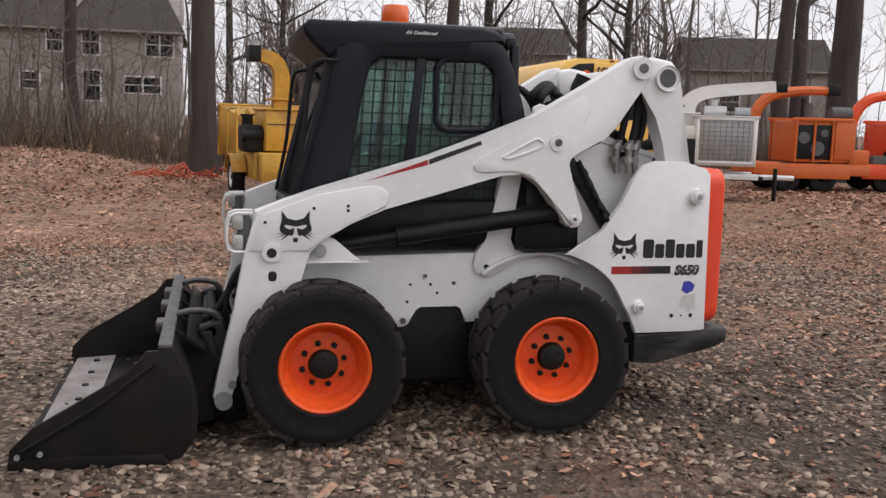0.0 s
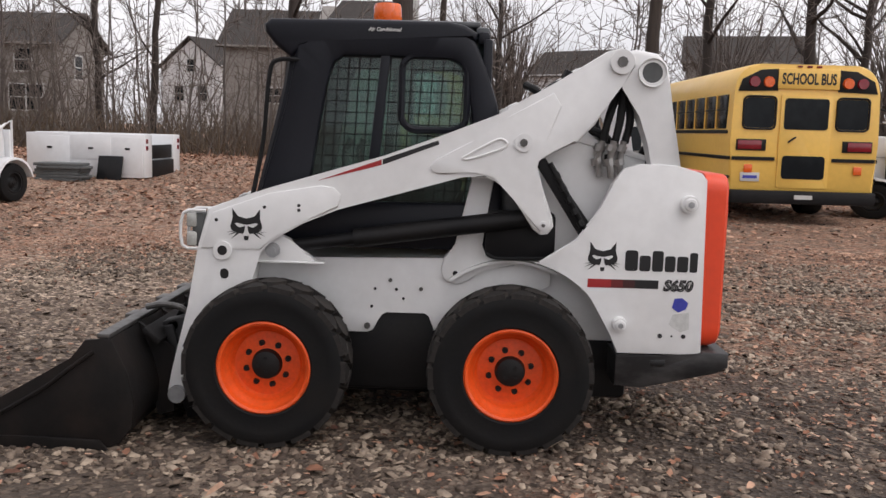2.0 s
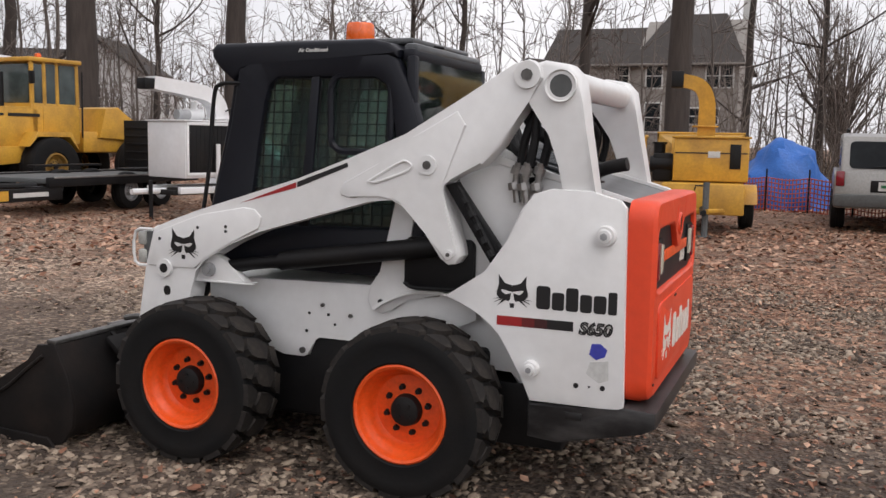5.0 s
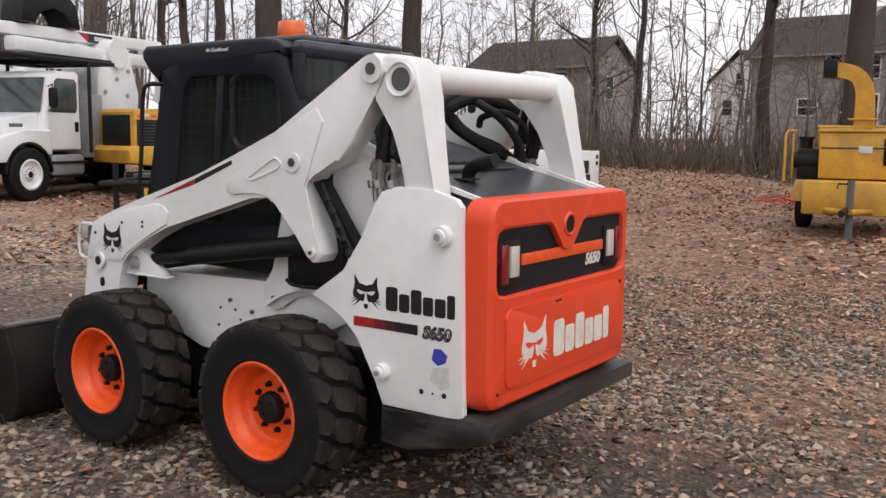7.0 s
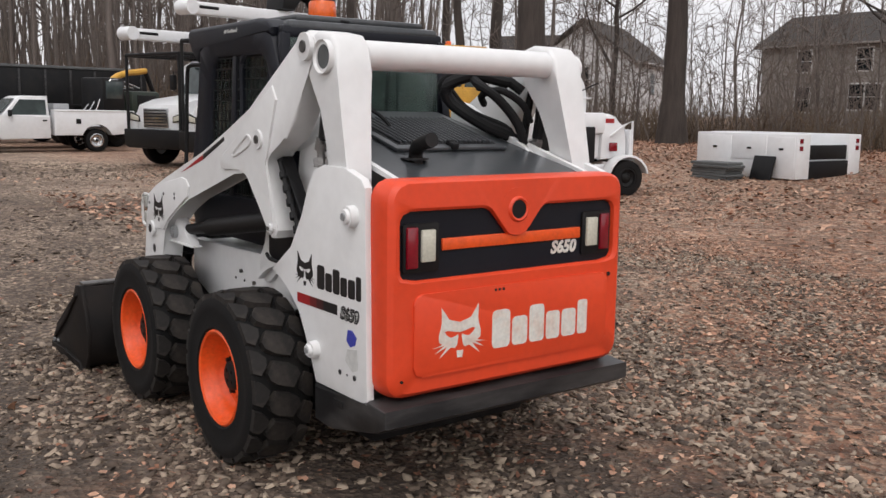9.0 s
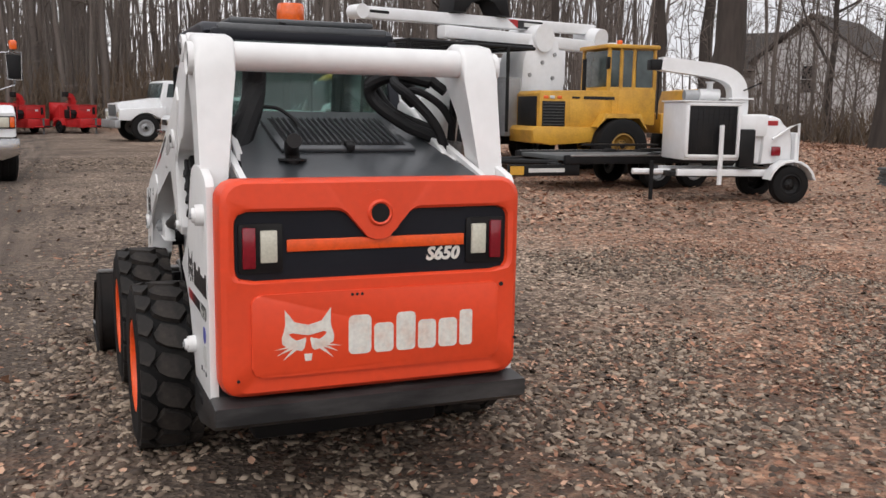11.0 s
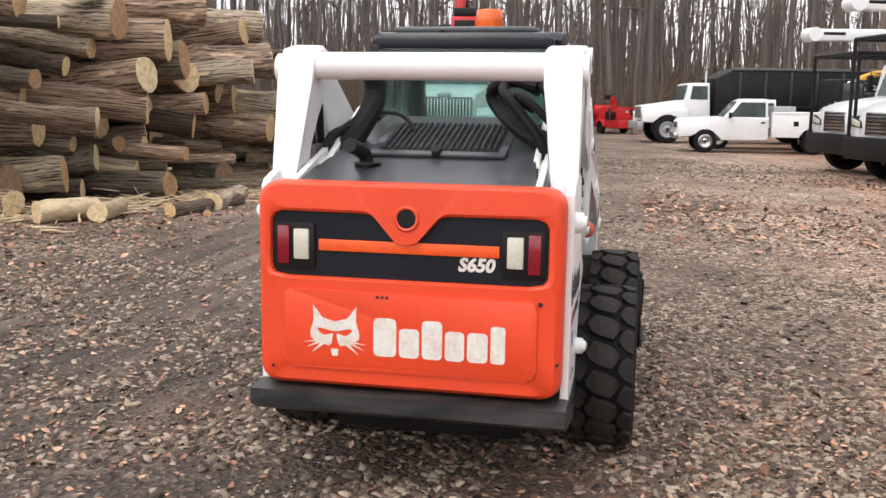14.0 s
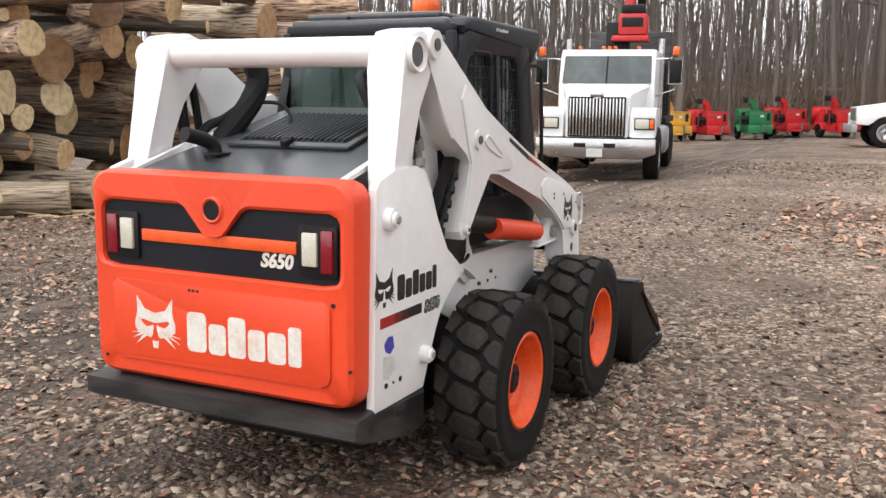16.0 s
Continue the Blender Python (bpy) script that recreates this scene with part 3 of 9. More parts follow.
def wheel_meshes():
    """Tyre, rim, hub and a tread block, about the y axis, outer face towards -y."""
    bm = B()
    lathe(bm, [(0.205, -0.125), (0.225, -0.142), (0.262, -0.139), (0.30, -0.143), (0.328, -0.147), (0.355, -0.136), (0.362, -0.120), (0.358, -0.075), (0.357, -0.06), (0.358, 0.0),
               (0.357, 0.06), (0.358, 0.075), (0.362, 0.120), (0.355, 0.136), (0.30, 0.145), (0.26, 0.139), (0.225, 0.14), (0.205, 0.12), (0.19, 0.1), (0.19, -0.11), (0.205, -0.125)], 56)
    tyre = part("wheel", bm, RUBBER, loader, "black rubber tyre with deep tread on orange rim")
    bm = B()
    lathe(bm, [(0.212, -0.128), (0.216, -0.134), (0.208, -0.14), (0.197, -0.134), (0.192, -0.118), (0.186, -0.10), (0.172, -0.085), (0.167, -0.065), (0.161, -0.045),
               (0.150, -0.034), (0.12, -0.035), (0.075, -0.042), (0.0, -0.042)], 48)
    rim = part("rim", bm, RIMORANGE, tyre, "orange painted steel rim")
    bm = B()
    lathe(bm, [(0.0, -0.085), (0.056, -0.083), (0.064, -0.078), (0.068, -0.06), (0.072, -0.036)], 24)
    for k in range(4):
        a = radians(45 + 90 * k)
        cyl(bm, (0.033 * math.cos(a), -0.082, 0.033 * math.sin(a)), (0.033 * math.cos(a), -0.089, 0.033 * math.sin(a)), 0.009, n=8)
    hub = part("hub", bm, BLACK, tyre, "black hub cap")
    bm = B()
    cyl(bm, (0, 0.012, 0), (0, -0.018, 0), 0.0115, n=6)
    cyl(bm, (0, 0.012, 0), (0, 0.0, 0), 0.015, n=10)
    nut = part("wheel_nut", bm, BLACK, tyre)
    for k in range(8):
        a = math.tau * k / 8 + 0.2
        m = Matrix.Translation((0.099 * math.cos(a), -0.040, 0.099 * math.sin(a)))
        if k:
            again(nut, tyre, m)
        else:
            nut.matrix_basis = m
    # tread: a wide middle block and two shoulder blocks, half a pitch on
    count = 18
    pitch = math.tau * 0.37 / count
    h = pitch * 0.475

    def block(outline, name):
        bm = B()
        lo, hi = [], []
        for u, v in outline:
            for r, out, sh in ((0.33, lo, 1.0), (0.386 if abs(v) < 0.1 else 0.378, hi, 0.88)):
                cu, cv = 0.0, sum(q[1] for q in outline) / len(outline)
                a = (cu + (u - cu) * sh) / 0.37
                out.append(bm.verts.new((r * math.sin(a), cv + (v - cv) * sh, r * math.cos(a))))
        bm.faces.new(hi)
        n = len(outline)
        for i in range(n):
            bm.faces.new((lo[i], lo[(i + 1) % n], hi[(i + 1) % n], hi[i]))
        return finish(name, bm, TREADMAT, tyre, "", 18)

    mid = block([(-h * 1.1, -0.045), (-h * 0.78, 0.03), (-h * 0.35, 0.072), (h * 0.2, 0.084), (h * 1.1, 0.045), (h * 0.78, -0.03), (h * 0.35, -0.072), (-h * 0.2, -0.084)], "tread_block")
    side = block([(-h * 1.0, -0.139), (-h * 0.75, -0.10), (-h * 0.15, -0.066), (h * 0.45, -0.072), (h * 1.1, -0.10), (h * 0.8, -0.139)], "tread_block")
    side2 = block([(-h * 0.8, 0.139), (-h * 1.1, 0.10), (-h * 0.45, 0.072), (h * 0.15, 0.066), (h * 0.75, 0.10), (h * 1.0, 0.139)], "tread_block")
    for k in range(count):
        for ob, off in ((mid, 0.0), (side, 0.5), (side2, 0.5)):
            m = Matrix.Rotation(math.tau * (k + off) / count, 4, "Y")
            if k:
                again(ob, tyre, m)
            else:
                ob.matrix_basis = m
    return tyre


first_wheel = wheel_meshes()
first_wheel.matrix_basis = pose(0, -0.715, 0.384, 0, -3, 0)


def copy_part(ob, parent, m):
    """A part with the pieces under it once more."""
    o = new(ob.name.split(".")[0], ob.data)
    o.parent, o.matrix_basis = parent, m
    if "label" in ob:
        o["label"] = ob["label"]
    for c in ob.children:
        again(c, o, c.matrix_basis.copy())
    return o


copy_part(first_wheel, loader, pose(-1.123, -0.715, 0.384, 0, 42, 0))
copy_part(first_wheel, loader, pose(0, 0.755, 0.384, 0, 11, 180))
copy_part(first_wheel, loader, pose(-1.123, 0.765, 0.384, 0, 37, 180))

# lower body between the wheels
bm = B()
prism(bm, [(-1.28, 0.62), (-1.20, 0.83), (0.20, 0.88), (0.55, 0.88), (0.80, 0.60), (0.80, 0.46), (0.38, 0.46), (0.36, 0.52), (-0.15, 0.52), (-0.30, 0.575), (-0.80, 0.575)], -0.41, 0.41, bev=0.012)
part("main_frame", bm, WHITE, loader, "white painted steel main frame")
bm = B()
box(bm, (-0.40, 0, 0.32), (2.0, 0.84, 0.30), 0.03)
part("belly_pan", bm, BLACK, loader, "black steel belly pan")
for y in (-0.405, 0.405):
    bm = B()
    box(bm, (-0.56, y, 0.40), (1.62, 0.09, 0.42), 0.025)
    part("chain_case", bm, BLACK, loader, "black steel chain case between the wheels")
for x in (0, -1.123):
    for y in (-0.6, 0.6):
        bm = B()
        cyl(bm, (x, y * 0.5, 0.384), (x, y * 1.1, 0.384), 0.09, n=14)
        part("axle_housing", bm, BLACK, loader)

SIDES = (-1, 1)
for s in SIDES:
    # tail plates with their mudguard arch
    bm = B()
    arch = arc(0.0, 0.384, 0.50, 32, 78, 8)
    prism(bm, [(0.13, 0.872), (0.30, 0.985), (0.40, 1.13), (0.445, 1.25), (0.50, 1.325), (0.575, 1.348), (0.74, 1.345), (0.86, 1.31), (0.885, 1.28), (0.902, 0.458), (0.505, 0.456), (0.47, 0.56)] + arch[1:], s * 0.64, s * 0.605, bev=0.006)
    part("tail_plate", bm, WHITE, loader, "white side plate of the tail")
    # wheel arch liner above the rear wheel
    bm = B()
    a_out, a_in = arc(0.0, 0.384, 0.482, 62, 128, 12), arc(0.0, 0.384, 0.468, 62, 128, 12)
    prism(bm, a_out + a_in[::-1], s * 0.44, s * 0.52)
    part("mudguard", bm, WHITE, loader, "white mudguard lip")
    # side sill plate above the wheels
    bm = B()
    prism(bm, [(-1.23, 0.84), (-0.22, 0.862), (0.20, 0.875), (0.20, 0.74), (-0.30, 0.50), (-0.365, 0.50), (-0.385, 0.575), (-0.41, 0.59), (-0.60, 0.59), (-0.625, 0.575), (-0.66, 0.495), (-0.69, 0.482), (-0.80, 0.482), (-1.23, 0.62)], s * 0.465, s * 0.40, bev=0.006)
    part("side_sill", bm, WHITE, loader, "white side sill with bolt holes")
    for x, z, r, mt in ((-0.655, 0.70, 0.007, BLACK), (-0.55, 0.70, 0.008, BLACK), (-0.515, 0.655, 0.007, BLACK), (-0.67, 0.612, 0.008, BLACK), (-0.43, 0.705, 0.010, DULLSTEEL), (-0.58, 0.745, 0.010, DULLSTEEL), (-0.69, 0.515, 0.016, DULLSTEEL)):
        bm = B()
        cyl(bm, (x, s * 0.466, z), (x, s * 0.469 if mt is BLACK else s * 0.478, z), r, n=8)
        part("sill_hole" if mt is BLACK else "sill_bolt", bm, mt, loader)
    # front triangle bracket with the cylinder pin, and the rear link bracket
    bm = B()
    prism(bm, [(-1.23, 0.835), (-1.20, 0.93), (-1.12, 0.975), (-1.05, 0.945), (-0.93, 0.845)], s * 0.60, s * 0.545, bev=0.006)
    box(bm, (-1.06, s * 0.58, 0.838), (0.34, 0.06, 0.010), 0.003)
    part("cylinder_bracket", bm, WHITE, loader)
    bm = B()
    cyl(bm, (-1.13, s * 0.60, 0.895), (-1.13, s * 0.622, 0.895), 0.034, n=18)
    cyl(bm, (-1.13, s * 0.62, 0.895), (-1.13, s * 0.63, 0.895), 0.018, n=6)
    part("cylinder_pin", bm, GREYMETAL, loader)
    bm = B()
    prism(bm, [(-0.20, 1.26), (-0.265, 0.93), (-0.32, 0.87), (-0.335, 0.80), (-0.315, 0.755), (-0.26, 0.735), (-0.20, 0.755), (-0.13, 0.815), (0.02, 0.835), (0.02, 0.86), (-0.12, 0.872), (-0.145, 0.93), (-0.09, 1.26)], s * 0.485, s * 0.44, bev=0.006)
    part("link_bracket", bm, WHITE, loader)
    bm = B()
    cyl(bm, (-0.265, s * 0.485, 0.79), (-0.265, s * 0.495, 0.79), 0.013, n=8)
    part("bracket_bolt", bm, BLACK, loader)

    # lift arm
    arm_out = [(-1.43, 1.085), (-1.30, 1.135), (-1.141, 1.19), (-0.611, 1.352), (-0.346, 1.452), (-0.081, 1.559), (0.183, 1.715), (0.40, 1.853), (0.464, 1.870), (0.525, 1.835),
               (0.53, 1.79), (0.465, 1.713), (0.415, 1.62), (0.355, 1.52), (0.273, 1.435), (0.13, 1.385), (0.095, 1.355), (0.087, 1.32), (0.178, 1.09), (0.185, 1.045), (0.16, 1.01), (0.125, 1.005),
               (0.09, 1.03), (0.03, 1.12), (-0.03, 1.205), (-0.08, 1.255), (-0.14, 1.285), (-0.25, 1.275), (-0.823, 1.096), (-0.983, 1.027), (-1.13, 0.955), (-1.19, 0.895), (-1.215, 0.81),
               (-1.215, 0.72), (-1.36, 0.66), (-1.485, 0.45), (-1.53, 0.235), (-1.545, 0.175), (-1.575, 0.155), (-1.61, 0.17), (-1.625, 0.21), (-1.60, 0.32), (-1.525, 0.62), (-1.475, 0.902)]
    bm = B()
    prism(bm, arm_out, s * 0.645, s * 0.535, bev=0.012)
    arm = part("lift_arm", bm, WHITE, loader, "white welded lift arm")
    # raised plates on the arm
    bm = B()
    prism(bm, [(-1.40, 1.07), (-1.141, 1.165), (-0.90, 1.208), (-0.84, 1.20), (-0.805, 1.165), (-0.82, 1.11), (-0.983, 1.035), (-1.12, 0.965), (-1.18, 0.90), (-1.46, 0.90)], s * 0.653, s * 0.64, bev=0.005)
    part("stiffener_plate", bm, WHITE, arm)
    bm = B()
    gus = [(-0.395, 1.31), (-0.37, 1.345), (-0.19, 1.43), (-0.06, 1.535), (0.16, 1.66), (0.20, 1.60), (0.11, 1.375), (0.085, 1.33), (0.165, 1.085), (0.165, 1.05), (0.12, 1.02), (0.03, 1.13), (-0.10, 1.275), (-0.19, 1.295), (-0.34, 1.275), (-0.385, 1.285)]
    prism(bm, gus, s * 0.654, s * 0.64, bev=0.006)
    part("stiffener_plate", bm, WHITE, arm)
    # the pressed slot rim
    bm = B()
    slot = [(-0.25, s * 0.656, 1.352), (-0.10, s * 0.656, 1.437), (-0.06, s * 0.656, 1.44), (-0.045, s * 0.656, 1.42), (-0.08, s * 0.656, 1.395), (-0.21, s * 0.656, 1.35), (-0.25, s * 0.656, 1.352)]
    tube(bm, slot, 0.006, n=6, steps=4)
    part("pressed_slot", bm, WHITE, arm)
    # red and black pinstripe wedge
    bm = B()
    prism(bm, [(-0.92, 1.228), (-0.62, 1.335), (-0.62, 1.31)], s * 0.6465, s * 0.645)
    part("stripe", bm, DECALRED, arm, "red wedge stripe")
    bm = B()
    prism(bm, [(-0.615, 1.3365), (-0.36, 1.43), (-0.355, 1.412), (-0.615, 1.311)], s * 0.6465, s * 0.645)
    part("stripe", bm, DECALBLACK, arm, "black stripe end")
    # pins with collars
    for x, z, r in ((0.464, 1.806, 0.055), (0.031, 1.43, 0.042), (0.135, 1.052, 0.02)):
        bm = B()
        cyl(bm, (x, s * 0.645, z), (x, s * 0.664, z), r, n=24)
        part("pin_collar", bm, WHITE, arm)
        bm = B()
        cyl(bm, (x, s * 0.664, z), (x, s * 0.670, z), r * 0.45, n=8)
        part("pin_bolt", bm, DULLSTEEL, arm)
    bm = B()
    cyl(bm, (-1.355, s * 0.65, 0.893), (-1.355, s * 0.665, 0.893), 0.043, n=24)
    part("pin_collar", bm, WHITE, arm)
    bm = B()
    cyl(bm, (-1.355, s * 0.665, 0.893), (-1.355, s * 0.667, 0.893), 0.023, n=16)
    part("arm_hole", bm, DECALBLACK, arm)
    bm = B()
    prism(bm, rounded(-1.37, -1.33, 0.757, 0.805, 0.018), s * 0.647, s * 0.6465)
    part("arm_hole", bm, DECALBLACK, arm)
    for x, z in ((-1.385, 1.035), (-1.16, 1.10), (-1.0, 1.112), (-1.0, 1.09)):
        bm = B()
        cyl(bm, (x, s * 0.653, z), (x, s * 0.6555, z), 0.008, n=8)
        part("arm_hole", bm, DECALBLACK, arm)
    bm = B()
    cyl(bm, (-1.575, s * 0.645, 0.195), (-1.575, s * 0.67, 0.195), 0.042, n=20)
    cyl(bm, (-1.535, s * 0.645, 0.27), (-1.535, s * 0.66, 0.27), 0.02, n=10)
    part("bucket_pin", bm, GREYMETAL, arm)
    # front work light in its guard
    bm = B()
    box(bm, (-1.478, s * 0.57, 0.985), (0.06, 0.12, 0.16), 0.015)
    lamp = part("work_light", bm, SLAB, loader, "front work light in a wire guard")
    for z in (1.03, 0.94):
        bm = B()
        box(bm, (-1.507, s * 0.575, z), (0.05, 0.13, 0.07), 0.012)
        part("lens", bm, SIDELENS, lamp)
    for y in (0.50, 0.635):
        bm = B()
        tube(bm, [(-1.44, s * y, 1.075), (-1.545, s * y, 1.06), (-1.55, s * y, 0.91), (-1.46, s * y, 0.895)], 0.008, n=6, steps=3)
        part("guard", bm, WHITE, lamp)

    # rear link, wide at the cross tube and narrow below
    bm = B()
    prism(bm, [(0.43, 1.755), (0.445, 1.80), (0.455, 1.842), (0.53, 1.865), (0.63, 1.848), (0.675, 1.80), (0.69, 1.70), (0.71, 1.58), (0.765, 1.30), (0.785, 1.12), (0.665, 1.12), (0.63, 1.30), (0.60, 1.44), (0.555, 1.565), (0.49, 1.70)], s * 0.64, s * 0.48, bev=0.022, seg=3)
    for v in bm.verts:
        if v.co.z < 1.75 and abs(v.co.y) < 0.56:
            v.co.y = s * (abs(v.co.y) + 0.055 * min(1, (1.75 - v.co.z) / 0.4))
        if v.co.z < 1.2:
            v.co.y = s * min(abs(v.co.y), 0.59)
    link = part("rear_link", bm, WHITE, loader, "white tapering rear link")
    bm = B()
    ro, n = 0.064, 28
    lathe(bm, [(0.046, 0.0), (0.058, 0.0), (0.064, -0.01 * 1), (0.064, 0.03)], n, (0, 0, 0))
    for v in bm.verts:
        v.co = Vector((v.co.x + 0.603, s * (0.652 + (-v.co.y)), v.co.z + 1.762))
    part("tube_collar", bm, WHITE, link)
    # solid disc over the tube end; its grey paints the shade of the hollow
    bm = B()
    cyl(bm, (0.603, s * 0.642, 1.762), (0.603, s * 0.650, 1.762), 0.047, n=24)
    part("tube_bore", bm, SLAB, link, "dark grey disc painted as the shaded open end of the cross tube")

    # stop bolts on the tail plate
    for x, z, r in ((0.806, 1.168, 0.043), (0.512, 0.596, 0.036)):
        bm = B()
        cyl(bm, (x, s * 0.64, z), (x, s * 0.672, z), r, r * 0.92, n=24)
        cyl(bm, (x, s * 0.672, z), (x, s * 0.684, z), r * 0.7, r * 0.6, n=20)
        part("pivot_cap", bm, WHITE, loader)
        bm = B()
        cyl(bm, (x, s * 0.684, z), (x, s * 0.690, z), r * 0.36, n=6)
        part("pivot_bolt", bm, GREYMETAL, loader)
    for x, z, r in ((0.705, 0.545, 0.011), (0.76, 0.545, 0.005), (0.815, 0.545, 0.011)):
        bm = B()
        cyl(bm, (x, s * 0.64, z), (x, s * 0.6425, z), r, n=10)
        part("plate_hole", bm, DECALBLACK, loader)
    # lift cylinder, black, low along the side; on the right the orange arm stop
    bm = B()
    cyl(bm, (-1.13, s * 0.56, 0.90), (-0.45, s * 0.56, 1.0), 0.03, n=14)
    cyl(bm, (-0.75, s * 0.56, 0.956), (0.10, s * 0.56, 1.08), 0.045, n=16)
    part("lift_cylinder", bm, BLACK, loader, "black hydraulic lift cylinder")
    # tilt of the dark upright stay in front of the tail plate
    bm = B()
    prism(bm, [(0.09, 1.345), (0.14, 1.36), (0.42, 0.98), (0.36, 0.93)], s * 0.60, s * 0.54, bev=0.008)
    part("stay", bm, BLACK, loader)
    bm = B()
    tube(bm, [(0.16, s * 0.615, 1.34), (0.22, s * 0.618, 1.24), (0.29, s * 0.615, 1.12), (0.36, s * 0.61, 1.0)], 0.011, n=6)
    for k in range(5):
        cyl(bm, (0.185 + 0.03 * k, s * 0.615, 1.295 - 0.055 * k), (0.20 + 0.03 * k, s * 0.62, 1.27 - 0.055 * k), 0.017, n=8)
    part("hose", bm, HOSE, loader)
    # inner tank wall, pale, seen between arm and tail plate
    bm = B()
    prism(bm, [(0.05, 0.87), (0.12, 1.38), (0.30, 1.44), (0.62, 1.36), (0.62, 0.88)], s * 0.505, s * 0.465, bev=0.01)
    part("tank_wall", bm, WHITE, loader, "pale side tank")
    bm = B()
    prism(bm, [(0.60, 1.36), (0.54, 1.40), (0.10, 1.60), (0.0, 1.62), (-0.04, 1.60), (-0.04, 1.38)], s * 0.468, s * 0.44, bev=0.008)
    part("tank_top", bm, WHITE, loader, "white upstand beside the hood")
    # grille opening in the side
    bm = B()
    prism(bm, rounded(-0.125, 0.205, 0.875, 1.105, 0.03), s * 0.535, s * 0.50, bev=0.01)
    part("side_vent", bm, BLACK, loader, "black side opening")
    bm = B()
    tube(bm, [(-0.12, s * 0.55, 0.90), (-0.06, s * 0.55, 0.878), (0.17, s * 0.55, 0.885)], 0.009, n=6)
    part("vent_edge", bm, HOSE, loader)
    # couplers and hoses rising to the link
    for dx, y in ((0.40, 0.545), (0.45, 0.575), (0.50, 0.55)):
        bm = B()
        tube(bm, [(dx, s * y, 1.28), (dx - 0.008, s * y, 1.36), (dx + 0.004, s * (y + 0.01), 1.45)], 0.016, n=8)
        cyl(bm, (dx - 0.012, s * y, 1.335), (dx - 0.018, s * y, 1.365), 0.028, n=8)
        cyl(bm, (dx - 0.01, s * y, 1.40), (dx, s * y, 1.43), 0.026, n=8)
        part("coupler", bm, STEEL, loader, "steel hose coupler")
    bm = B()
    for k, (dx, y) in enumerate(((0.41, 0.545), (0.46, 0.575), (0.51, 0.55))):
        tube(bm, [(dx, s * y, 1.44), (dx + 0.02, s * y, 1.55), (0.47 + 0.02 * k, s * (y - 0.01), 1.68), (0.50, s * 0.52, 1.76)], 0.019, n=8)
    part("hose", bm, HOSE, loader, "black hydraulic hose")

# orange arm stop on the right cylinder
bm = B()
cyl(bm, (-0.32, 0.585, 1.0), (-0.86, 0.60, 0.925), 0.052, 0.05, n=16)
part("arm_stop", bm, ORANGE, loader, "orange arm support over the right cylinder")

# cross tube
bm = B()
cyl(bm, (0.603, -0.50, 1.775), (0.603, 0.50, 1.775), 0.058, n=28)
part("cross_tube", bm, WHITE, loader, "white round cross tube")
bm = B()
cyl(bm, (-1.40, -0.53, 0.80), (-1.40, 0.53, 0.80), 0.06, n=20)
part("front_cross_tube", bm, BLACK, loader)

# ---- tail: rear door, bumper, hood


def star(poly, c, angles):
    """Where rays from c at the angles leave the polygon."""
    out = []
    for a in angles:
        d = (math.cos(a), math.sin(a))
        best = None
        for i in range(len(poly)):
            (x0, z0), (x1, z1) = poly[i], poly[(i + 1) % len(poly)]
            ex, ez = x1 - x0, z1 - z0
            det = d[0] * -ez + d[1] * ex
            if abs(det) < 1e-9:
                continue
            bx, bz = x0 - c[0], z0 - c[1]
            t, u = (bx * -ez + bz * ex) / det, (d[0] * bz - d[1] * bx) / det
            if t > 0 and -1e-6 <= u <= 1 + 1e-6 and (best is None or t > best):
                best = t
        out.append((c[0] + d[0] * best, c[1] + d[1] * best))
    return out


door_out = rounded(-0.615, 0.615, 0.485, 1.312, 0.075, 7)
dip = [(0.165, 1.192), (0.135, 1.185), (0.112, 1.165)] + arc(0.0, 1.172, 0.098, -15, -165, 10) + [(-0.112, 1.165), (-0.135, 1.185), (-0.165, 1.192)]
rr_in = rounded(-0.553, 0.553, 0.935, 1.194, 0.045, 5)
panel_line = rr_in[:6] + dip + rr_in[6:]
turns = [math.tau * k / 160 for k in range(160)]
centre = (0.0, 1.03)
outer = star(door_out, centre, turns)
inner = star(panel_line, centre, turns)
bm = B()
rings = []
for ring_pts, x in (([(p[0] * 1.0, p[1]) for p in outer], 0.888), (outer, 0.95),
                    ([(centre[0] + (p[0] - centre[0]) * 0.985, centre[1] + (p[1] - centre[1]) * 0.985) for p in outer], 0.985),
                    ([(centre[0] + (p[0] - centre[0]) * 0.955, centre[1] + (p[1] - centre[1]) * 0.955) for p in outer], 1.0),
                    ([(centre[0] + (p[0] - centre[0]) * 1.045, centre[1] + (p[1] - centre[1]) * 1.09) for p in inner], 1.004),
                    ([(centre[0] + (p[0] - centre[0]) * 1.01, centre[1] + (p[1] - centre[1]) * 1.02) for p in inner], 0.996), (inner, 0.978)):
    rings.append([bm.verts.new((x, p[0], p[1])) for p in ring_pts])
for u, v in zip(rings, rings[1:]):
    for k in range(160):
        bm.faces.new((u[k], u[(k + 1) % 160], v[(k + 1) % 160], v[k]))
bm.faces.new(rings[0][::-1])
door = part("rear_door", bm, ORANGE, loader, "orange moulded rear door")
bm = B()
prism(bm, inner, 0.972, 0.9795, axis="x")
panel = part("light_panel", bm, CABBLACK, door, "recessed black lamp panel")
bm = B()
prism(bm, rounded(-0.50, 0.52, 0.565, 0.885, 0.04), 0.985, 1.010, axis="x", bev=0.008)
part("raised_field", bm, ORANGE, door)
bm = B()
box(bm, (0.983, 0.004, 1.063), (0.012, 0.725, 0.046), 0.004)
part("stripe", bm, RIMORANGE, panel, "orange stripe")
bm = B()
